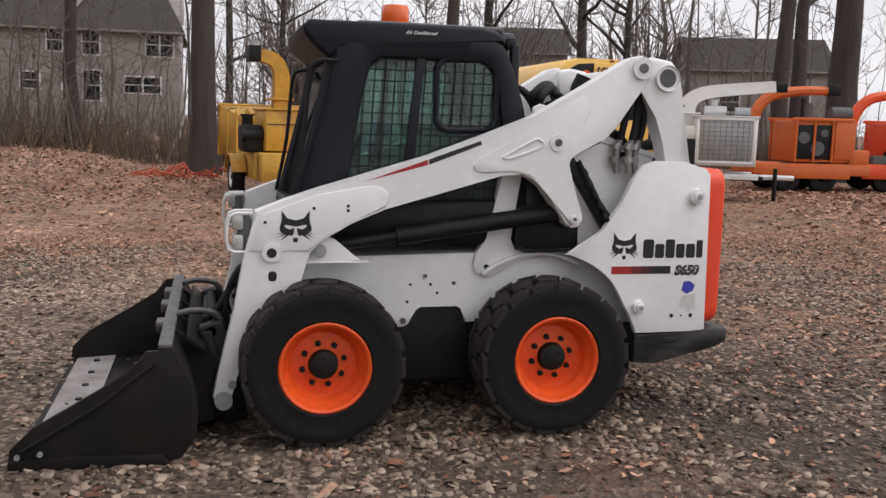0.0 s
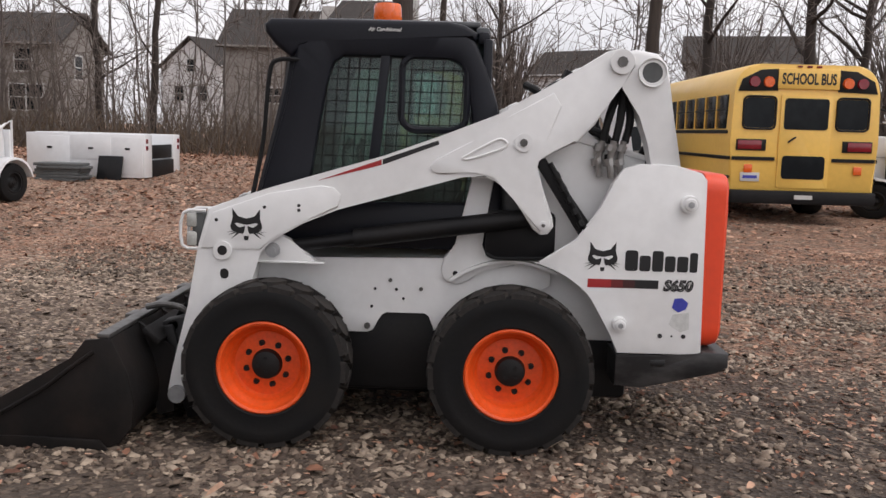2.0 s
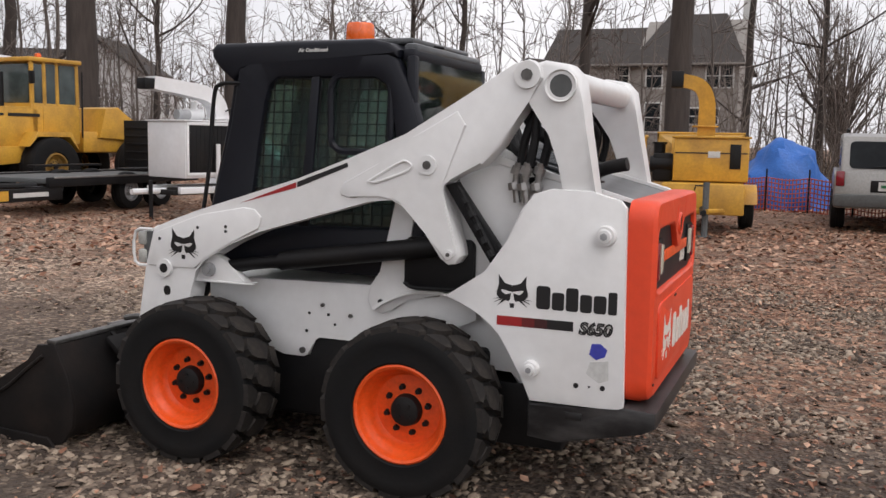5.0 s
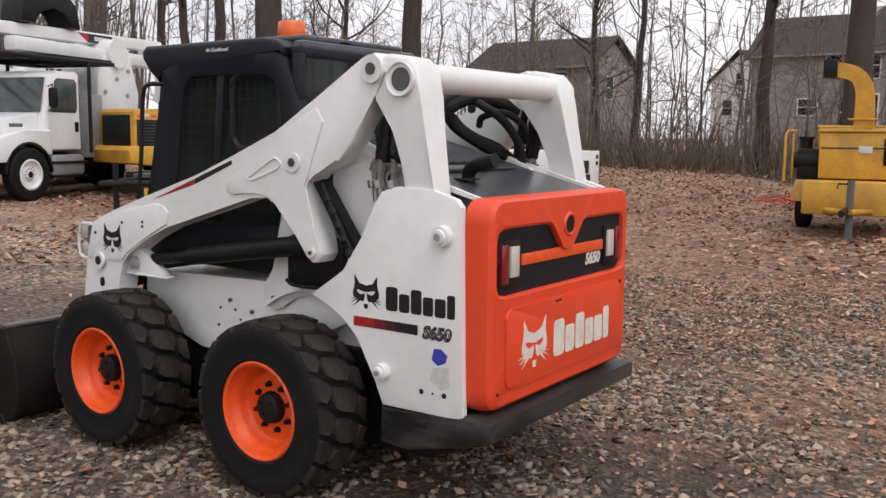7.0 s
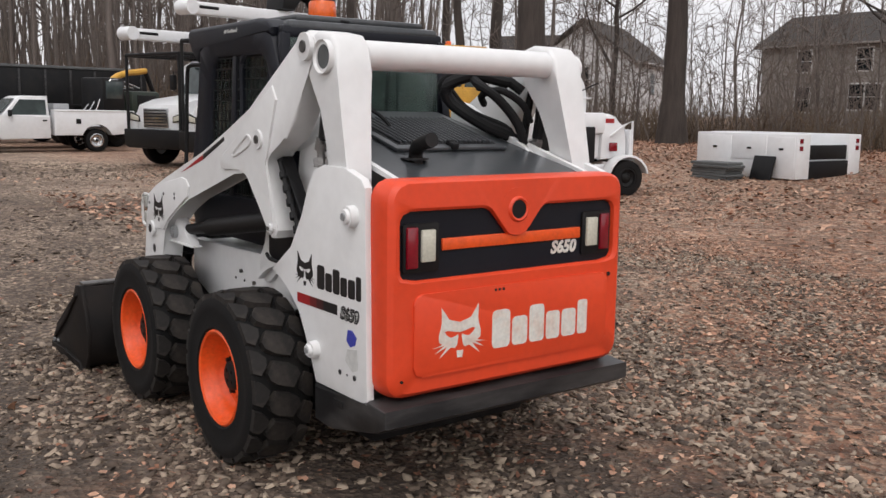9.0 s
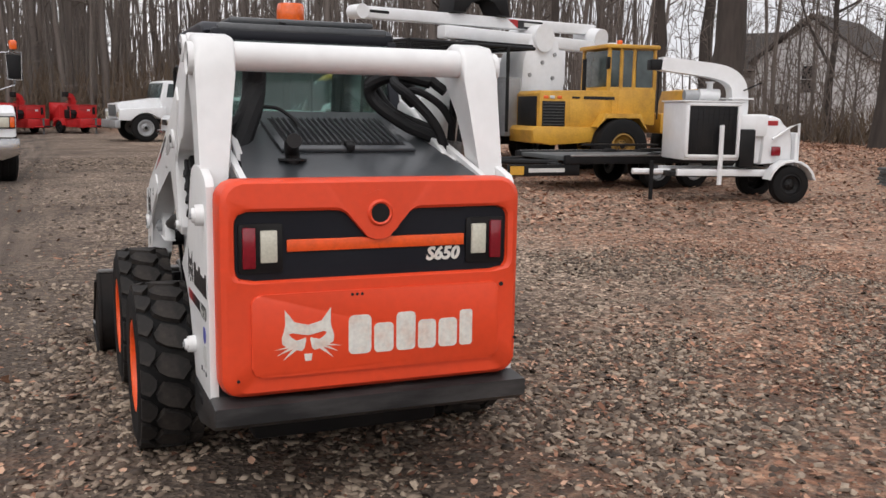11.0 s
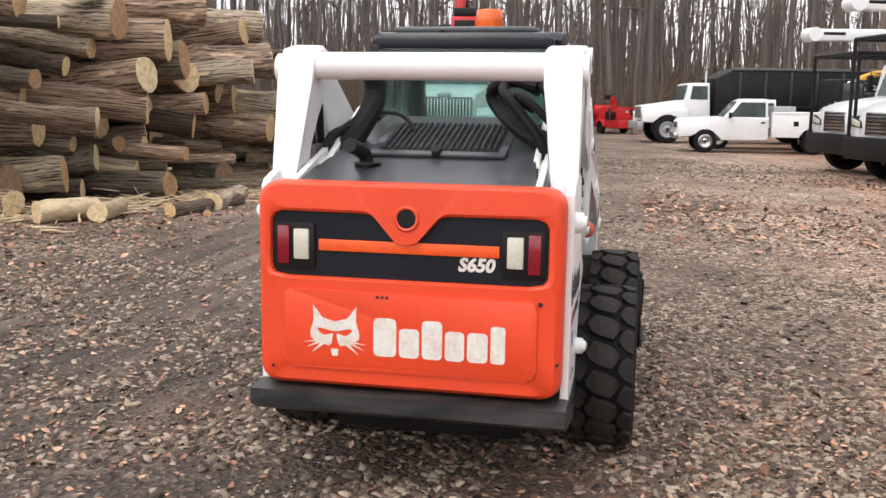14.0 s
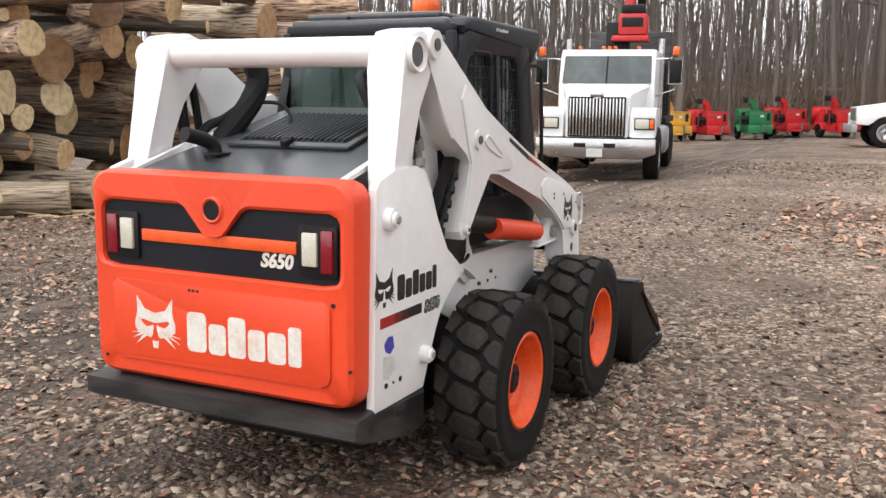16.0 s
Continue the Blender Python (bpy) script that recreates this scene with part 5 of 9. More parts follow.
for s in SIDES:
    y0, y1 = s * 0.64, s * 0.6415
    head_mark(DECALBLACK, loader, "black emblem", (0.42 if s < 0 else 0.83, 0.912), 0.135, "y", y0, y1)
    a, b = (0.525, 0.862) if s < 0 else (0.73, 0.40)
    name_blocks(loader, DECALBLACK, a, b, 0.85, 0.947, "y", y0, y1)
    xs = (0.355, 0.685) if s < 0 else (0.86, 0.53)
    for k, mat in enumerate((DECALRED, DECALRED, DECALMAROON, DECALDARK, DECALBLACK, DECALBLACK)):
        q0, q1 = xs[0] + (xs[1] - xs[0]) * k / 6, xs[0] + (xs[1] - xs[0]) * (k + 1) / 6
        bm = B()
        box(bm, ((q0 + q1) / 2, s * 0.6405, 0.788), (abs(q1 - q0), 0.002, 0.04))
        part("stripe", bm, mat, loader, "stripe fading from red to black")
    lettering("S650", 0.068, DECALBLACK, loader, pose(0.775 if s < 0 else 0.44, s * 0.641, 0.762, 90, 0, 0 if s < 0 else 180), shear=0.2, bold=0.0042)
    lettering("S650", 0.068, TRIM, loader, pose(0.775 if s < 0 else 0.44, s * 0.6425, 0.762, 90, 0, 0 if s < 0 else 180), shear=0.2, bold=-0.0028)
    bm = B()
    prism(bm, [(0.755, 0.68), (0.765, 0.725), (0.80, 0.728), (0.83, 0.705), (0.82, 0.675), (0.785, 0.66)], y0, y1)
    part("sticker", bm, DECALBLUE, loader, "blue sticker")
    bm = B()
    prism(bm, [(0.745, 0.60), (0.76, 0.648), (0.80, 0.655), (0.835, 0.66), (0.838, 0.58), (0.80, 0.565), (0.775, 0.58)], y0, s * 0.641)
    part("sticker", bm, TRIM, loader, "pale sticker")
    head_mark(DECALBLACK, loader, "black emblem", (-1.245, 1.015), 0.145, "y", s * 0.653, s * 0.6545)
head_mark(DECALWHITE, door, "white emblem", (-0.285, 0.72), 0.20, "x", 1.0095, 1.0115)
name_blocks(door, DECALWHITE, -0.125, 0.40, 0.63, 0.785, "x", 1.0095, 1.0115)
lettering("S650", 0.072, DECALWHITE, panel, pose(0.981, 0.275, 0.985, 90, 0, 90), shear=0.2, bold=0.003)

# ---------------------------------------------------------------- vehicles and machines; each one's own axes: x ahead, y to its left, z up
WHEELS = {}


def road_wheel(parent, x, y, r, w, rim_r, rim_mat, out):
    """A wheel: tyre with a rim under it; out is the side (1 or -1) to which its face looks."""
    key = (r, w, rim_r, rim_mat.name)
    if key not in WHEELS:
        h = w / 2
        bm = B()
        lathe(bm, [(rim_r, -h * 0.85), (rim_r * 1.08, -h), (r * 0.8, -h * 1.02), (r * 0.94, -h * 0.9), (r, -h * 0.62), (r, -h * 0.2), (r * 0.985, -h * 0.18), (r * 0.985, h * 0.18), (r, h * 0.2), (r, h * 0.62), (r * 0.94, h * 0.9), (r * 0.8, h * 1.02), (rim_r, h * 0.85)], 36)
        tyre = finish("wheel", bm, RUBBER)
        bm = B()
        lathe(bm, [(rim_r * 1.03, -h * 0.9), (rim_r * 0.9, -h * 0.95), (rim_r * 0.82, -h * 0.5), (rim_r * 0.55, -h * 0.35), (rim_r * 0.4, -h * 0.55), (rim_r * 0.22, -h * 0.75), (0, -h * 0.78)], 28)
        for k in range(8):
            a = math.tau * k / 8
            cyl(bm, (rim_r * 0.68 * math.cos(a), -h * 0.36, rim_r * 0.68 * math.sin(a)), (rim_r * 0.68 * math.cos(a), -h * 0.46, rim_r * 0.68 * math.sin(a)), rim_r * 0.09, n=8)
        rim = finish("rim", bm, rim_mat)
        bm = B()
        cyl(bm, (0, -h * 0.7, 0), (0, -h * 0.86, 0), rim_r * 0.24, rim_r * 0.18, n=14)
        for k in range(10):
            a = math.tau * k / 10
            cyl(bm, (rim_r * 0.36 * math.cos(a), -h * 0.4, rim_r * 0.36 * math.sin(a)), (rim_r * 0.36 * math.cos(a), -h * 0.66, rim_r * 0.36 * math.sin(a)), rim_r * 0.05, n=6)
        hub = finish("hub", bm, BLACK)
        WHEELS[key] = (tyre.data, rim.data, hub.data)
        for ob in (tyre, rim, hub):
            bpy.data.objects.remove(ob)
    td, rd, hd = WHEELS[key]
    t = new("wheel", td)
    t.parent, t.matrix_basis = parent, pose(x, y, r, 0, 0, 180 if out > 0 else 0)
    ri = new("rim", rd)
    ri.parent = t
    hu = new("hub", hd)
    hu.parent = t
    return t


def plain(name, parent, mat, c, s, bev=0.01, label="", rot=None):
    bm = B()
    box(bm, c, s, bev, rot)
    return part(name, bm, mat, parent, label)


def rod(name, parent, mat, pts, r, label="", steps=1, n=8):
    bm = B()
    tube(bm, pts, r, n=n, steps=steps)
    return part(name, bm, mat, parent, label)


def shape(name, parent, mat, pts, y0, y1, bev=0.01, label="", axis="y"):
    bm = B()
    prism(bm, pts, y0, y1, axis=axis, bev=bev)
    return part(name, bm, mat, parent, label)


# ---- school bus, seen from behind
bus = thing("school_bus", stand(6.98, 15.5, 90) @ Matrix.Scale(0.97, 4), "yellow school bus with black trim parked on leaves", "bus")
sect = [(-1.22, 0.55), (1.22, 0.55), (1.24, 1.4), (1.21, 2.2)] + arc(0.80, 2.27, 0.41, 5, 88, 6) + arc(-0.80, 2.27, 0.41, 92, 175, 6) + [(-1.21, 2.2), (-1.24, 1.4)]
bm = B()
prism(bm, sect, 0.0, 6.2, axis="x", bev=0.05)
part("body", bm, BUSYELLOW, bus, "yellow bus body")
shape("hood", bus, BUSYELLOW, [(6.1, 0.6), (7.4, 0.6), (7.45, 1.2), (7.3, 1.4), (6.1, 1.55)], -1.0, 1.0, 0.06)
for s in SIDES:
    # lamp panel with two red and amber lamps
    lp = shape("lamp_panel", bus, BLACK, [(s * 0.50, 2.24), (s * 0.50, 2.60), (s * 0.80, 2.58), (s * 1.10, 2.42), (s * 1.16, 2.22)], -0.02, 0.02, 0.004, "black panel of warning lamps", "x")
    for y, mt in ((0.66, AMBERLENS), (0.90, REDLENS)):
        bm = B()
        cyl(bm, (-0.02, s * y, 2.38), (-0.06, s * y, 2.38), 0.095, 0.085, n=20)
        part("warning_lamp", bm, mt, lp)
    # rear side windows
    w = shape("rear_window", bus, DARKGLASS, rounded(min(s * 0.53, s * 1.03), max(s * 0.53, s * 1.03), 1.62, 2.12, 0.07), -0.012, 0.01, 0, "dark rear window", "x")
    bm = B()
    tube(bm, [(-0.012, p[0], p[1]) for p in rounded(min(s * 0.51, s * 1.05), max(s * 0.51, s * 1.05), 1.60, 2.14, 0.08)] + [(-0.012, s * 1.05 if s > 0 else s * 0.51, 2.06)], 0.018, n=6, steps=1)
    part("window_frame", bm, BLACK, w)
    tl = plain("tail_light", bus, BLACK, (-0.01, s * 0.89, 1.33), (0.03, 0.50, 0.19), 0.01, "red tail light cluster")
    plain("lens", tl, REDLENS, (-0.03, s * 0.92, 1.33), (0.03, 0.40, 0.15), 0.01)
    plain("reflector", bus, AMBERLENS, (-0.02, s * 0.92, 0.93), (0.03, 0.14, 0.14), 0.03)
    plain("rub_rail", bus, BLACK, (3.1, s * 1.235, 1.10), (6.2, 0.03, 0.06), 0.008)
    plain("rub_rail", bus, BLACK, (3.1, s * 1.235, 0.78), (6.2, 0.03, 0.05), 0.008)
    for k in range(7):
        w = plain("side_window", bus, DARKGLASS, (0.62 + 0.76 * k, s * 1.226, 1.88), (0.62, 0.03, 0.58), 0.006, "dark sliding window")
        plain("sash_bar", w, BLACK, (0.62 + 0.76 * k, s * 1.243, 1.92), (0.64, 0.012, 0.025), 0)
        plain("sash_bar", w, BUSYELLOW, (0.62 + 0.76 * k + 0.36, s * 1.24, 1.88), (0.04, 0.02, 0.6), 0)
    plain("window_rail", bus, BLACK, (3.0, s * 1.238, 1.54), (5.6, 0.02, 0.06), 0)
    road_wheel(bus, 2.45, s * 1.02, 0.44, 0.42, 0.24, BLACK, s)
    road_wheel(bus, 6.45, s * 1.02, 0.44, 0.26, 0.24, BLACK, s)
sign = plain("sign", bus, BUSYELLOW, (-0.02, 0, 2.44), (0.04, 1.02, 0.33), 0.008, "yellow sign board with black words")
lettering("SCHOOL BUS", 0.25, DECALBLACK, sign, pose(-0.043, 0.0, 2.355, 90, 0, -90), name="words", width=0.60, bold=0.008)
dr = shape("rear_door", bus, BUSYELLOW, rounded(-0.43, 0.43, 0.62, 2.18, 0.03), -0.022, 0.0, 0.006, "yellow emergency door", "x")
shape("upper_window", dr, DARKGLASS, rounded(-0.37, 0.37, 1.60, 2.12, 0.06), -0.03, -0.02, 0, "dark door window", "x")
shape("lower_window", dr, DARKGLASS, rounded(-0.36, 0.36, 0.77, 1.16, 0.06), -0.03, -0.02, 0, "", "x")
rod("door_handle", dr, BLACK, [(-0.03, 0.28, 1.38), (-0.06, 0.22, 1.44), (-0.04, 0.16, 1.47)], 0.015)
plain("black_band", bus, BLACK, (-0.012, 0.84, 1.10), (0.02, 0.72, 0.06), 0)
plain("black_band", bus, BLACK, (-0.012, -0.84, 1.10), (0.02, 0.72, 0.06), 0)
plain("rear_bumper", bus, BLACK, (-0.06, 0, 0.46), (0.16, 2.42, 0.22), 0.02, "black steel bumper")
plain("plate", bus, TRIM, (-0.015, 0.88, 0.79), (0.02, 0.32, 0.15), 0.004)
plain("plate_bar", bus, DECALBLUE, (-0.027, 0.88, 0.79), (0.004, 0.24, 0.05), 0)
plain("plate", bus, TRIM, (-0.145, 0.0, 0.47), (0.01, 0.30, 0.07), 0)
for y in (-0.16, 0.0, 0.16):
    plain("marker_lamp", bus, REDLENS, (-0.01, y, 2.645), (0.05, 0.08, 0.03), 0.008)
plain("underbody", bus, BLACK, (3.2, 0, 0.5), (6.0, 1.9, 0.3), 0.02)

# ---- silver off-road car
suv = thing("suv", stand(4.22, 18.1, 90), "silver four-wheel-drive car parked facing away", "car")
shape("body", suv, SILVER, [(0.0, 0.42), (-0.02, 0.75), (0.04, 1.02), (3.0, 1.05), (4.3, 0.95), (4.4, 0.6), (4.3, 0.40)], -0.86, 0.86, 0.06, "silver lower body")
bm = B()
prism(bm, [(0.06, 1.0), (0.14, 1.30), (0.28, 1.64), (0.45, 1.70), (2.2, 1.72), (3.0, 1.04)], -0.76, 0.76, bev=0.05)
gh = part("roof_cabin", bm, SILVER, suv, "silver roof and pillars")
bm = B()
prism(bm, rounded(-0.63, 0.63, 1.10, 1.56, 0.08), 0.0, 0.012, axis="x")
for v in bm.verts:
    v.co.x += 0.065 + (v.co.z - 1.05) * 0.36 - 0.02
part("rear_window", bm, DARKGLASS, gh, "dark rear window")
for s in SIDES:
    bm = B()
    prism(bm, [(0.42, 1.12), (0.50, 1.56), (1.35, 1.60), (1.35, 1.12)], s * 0.755, s * 0.765)
    prism(bm, [(1.45, 1.12), (1.45, 1.60), (2.15, 1.60), (2.75, 1.12)], s * 0.755, s * 0.765)
    part("side_window", bm, DARKGLASS, gh)
    plain("tail_light", suv, REDLENS, (-0.02, s * 0.76, 0.92), (0.06, 0.14, 0.26), 0.02, "red tail light")
    road_wheel(suv, 0.85, s * 0.76, 0.36, 0.24, 0.2, GREYMETAL, s)
    road_wheel(suv, 3.5, s * 0.76, 0.36, 0.24, 0.2, GREYMETAL, s)
    rod("roof_rail", suv, BLACK, [(0.5, s * 0.66, 1.74), (0.6, s * 0.66, 1.78), (2.0, s * 0.66, 1.78), (2.1, s * 0.66, 1.74)], 0.018)
plain("rear_bumper", suv, SLAB, (-0.07, 0, 0.55), (0.16, 1.72, 0.22), 0.04, "grey plastic bumper")
plain("plate_recess", suv, BLACK, (-0.02, 0, 0.80), (0.03, 0.56, 0.2), 0.01)
plain("plate", suv, TRIM, (-0.04, 0, 0.80), (0.01, 0.32, 0.15), 0)
plain("plate_bar", suv, GREENPAINT, (-0.047, 0, 0.80), (0.003, 0.24, 0.05), 0)
rod("wiper", suv, BLACK, [(0.04, 0.25, 1.12), (0.03, 0.0, 1.15), (0.03, -0.2, 1.14)], 0.01)


# ---- wood chippers
def chipper(m, mat, label, turn_chute=1, chute_h=2.7, grille_side=0, group="", ahead=False, hopper=1.0):
    """A towed chipper: deck, engine housing, drum, hopper, discharge chute, wheels, drawbar with jack."""
    c = thing("wood_chipper", m, label, "wood chipper", group)
    plain("deck", c, mat, (0.3, 0, 0.62), (2.6, 1.35, 0.5), 0.03)
    hy, hw = (0.0, 1.35) if grille_side else (0.12, 1.25)
    hs = plain("engine_housing", c, mat, (0.72, hy, 1.27), (1.15, hw, 0.74), 0.03, "sheet-metal engine housing")
    plain("lid", hs, mat, (0.72, hy, 1.655), (1.22, hw + 0.06, 0.035), 0.008)
    plain("vent", hs, BLACK, (1.303, 0.52, 1.33), (0.012, 0.18, 0.42), 0.004, "black vent slot")
    plain("maker_badge", hs, TRIM, (1.304, 0.17, 1.36), (0.008, 0.2, 0.11), 0.003)
    plain("trim_line", hs, DECALBLACK, (1.301, hy, 1.385), (0.004, hw - 0.06, 0.02), 0)
    if grille_side:
        g = plain("radiator_grille", hs, BLACK, (0.72, grille_side * 0.68, 1.28), (0.85, 0.03, 0.58), 0.006, "black radiator grille")
        plain("grille_frame", hs, mat, (0.72, grille_side * 0.69, 0.96), (1.0, 0.035, 0.06), 0.006)
    # engine beside the housing, or filters on top of it
    if grille_side:
        bm = B()
        cyl(bm, (0.3, 0.1, 1.78), (0.85, 0.1, 1.78), 0.12, n=16)
        cyl(bm, (0.55, 0.1, 1.85), (0.55, 0.1, 2.0), 0.07, n=12)
        cyl(bm, (1.0, -0.1, 1.68), (1.0, -0.1, 1.9), 0.13, n=14)
        part("air_filter", bm, mat, c)
    eng = None if grille_side else plain("engine", c, BLACK, (0.75, -0.68, 1.12), (0.7, 0.36, 0.5), 0.06, "dark diesel engine")
    if eng:
        bm = B()
        cyl(bm, (1.0, -0.9, 1.18), (1.0, -0.5, 1.18), 0.14, n=18)
        cyl(bm, (0.8, -0.75, 1.35), (0.8, -0.75, 1.52), 0.10, n=16)
        cyl(bm, (0.8, -0.75, 1.52), (0.8, -0.75, 1.56), 0.13, n=16)
        part("air_filter", bm, BLACK, eng)
        rod("engine_guard", c, mat, [(1.25, -1.02, 0.85), (1.25, -1.02, 1.6), (1.2, -0.98, 1.66), (0.3, -0.98, 1.66), (0.25, -1.02, 1.6), (0.25, -1.02, 0.85)], 0.022)
    plain("front_shelf", c, mat, (1.52, 0.0, 0.62), (0.5, 1.35, 0.52), 0.03, "front tool box")
    # drum and hopper
    bm = B()
    cyl(bm, (-0.35, -0.55, 1.15), (-0.35, 0.55, 1.15), 0.52, n=24)
    part("drum_housing", bm, mat, c, "round drum housing")
    bm = B()
    a = [bm.verts.new((-0.8, y, z)) for y, z in ((-0.45, 0.85), (0.45, 0.85), (0.45, 1.45), (-0.45, 1.45))]
    b = [bm.verts.new((-0.8 - 1.2 * hopper, y * (0.6 + 0.4 * hopper), z)) for y, z in ((-0.85, 0.72), (0.85, 0.72), (0.85, 1.75), (-0.85, 1.75))]
    for i in range(4):
        bm.faces.new((a[i], a[(i + 1) % 4], b[(i + 1) % 4], b[i]))
    bm.faces.new(a)
    hop = part("infeed_hopper", bm, mat, c, "flared infeed hopper")
    sol = hop.modifiers.new("thickness", "SOLIDIFY")
    sol.thickness = 0.025
    hx, hyy = -0.8 - 1.2 * hopper, 0.86 * (0.6 + 0.4 * hopper)
    rod("hopper_rim", c, mat, [(hx, -hyy, 0.72), (hx, hyy, 0.72), (hx, hyy, 1.76), (hx, -hyy, 1.76), (hx, -hyy, 0.72)], 0.025)
    # discharge chute, curving over
    t = turn_chute
    bm = B()
    line = smooth_line([(-0.35, 0, 1.5), (-0.4, 0, 1.9), (-0.3, 0, chute_h - 0.28), (0.05, 0, chute_h - 0.06), (0.9, 0, chute_h + 0.06)] if ahead else [(-0.1, 0.05, 1.5), (-0.05, 0.05, 1.95), (0.0, 0.03 * t, chute_h - 0.35), (0.05, -0.12 * t, chute_h - 0.1), (0.1, -0.48 * t, chute_h)], 4)
    prev = None
    for i, q in enumerate(line):
        d = (line[min(i + 1, len(line) - 1)] - line[max(i - 1, 0)]).normalized()
        side_v = Vector((0, 1, 0)) if ahead else Vector((1, 0, 0))
        up = d.cross(side_v).normalized()
        w = 0.15 - 0.03 * i / len(line) if ahead else 0.165 - 0.055 * i / len(line)
        ring = [bm.verts.new(q + side_v * sx * w + up * sz * w) for sx, sz in ((-1, -1), (1, -1), (1, 1), (-1, 1))]
        if prev:
            for k in range(4):
                bm.faces.new((prev[k], prev[(k + 1) % 4], ring[(k + 1) % 4], ring[k]))
        else:
            bm.faces.new(ring)
        prev = ring
    bm.faces.new(prev)
    ch = part("chute", bm, mat, c, "curved discharge chute")
    plain("chute_cap", ch, BLACK, (1.0, 0, chute_h + 0.07) if ahead else (0.1, -0.50 * t, chute_h), (0.26, 0.34, 0.26) if ahead else (0.36, 0.22, 0.3), 0.02)
    bm = B()
    box(bm, (-0.38 if ahead else -0.08, 0.03, 1.86), (0.46, 0.46, 0.03), 0.006)
    part("chute_flange", bm, mat, ch)
    # running gear and drawbar
    for s in SIDES:
        road_wheel(c, 0.0, s * 0.82, 0.36, 0.24, 0.2, TRUCKWHITE if hopper >= 1 else BLACK, s)
        shape("mudguard", c, mat, arc(0.0, 0.36, 0.46, 15, 165, 8) + arc(0.0, 0.36, 0.43, 165, 15, 8), s * 0.70, s * 0.98, 0.003)
        rod("frame_rail", c, mat, [(-1.2, s * 0.5, 0.42), (1.4, s * 0.5, 0.42), (2.3, s * 0.06, 0.45)], 0.045)
    rod("drawbar", c, BLACK, [(1.4, 0, 0.45), (3.0, 0, 0.47)], 0.05)
    rod("jack", c, SLAB, [(2.12, 0.05, 0.0), (2.12, 0.05, 0.92)], 0.055, "grey stand jack")
    plain("jack_foot", c, SLAB, (2.12, 0.05, 0.02), (0.2, 0.2, 0.03), 0.006)
    rod("jack_crank", c, BLACK, [(2.12, 0.05, 0.86), (2.12, -0.12, 0.86), (2.12, -0.14, 0.78)], 0.014)
    return c


chipper(stand(1.2, 17.6, -82) @ Matrix.Scale(0.95, 4), YELLOW, "yellow drum wood chipper with upright chute on leaves")


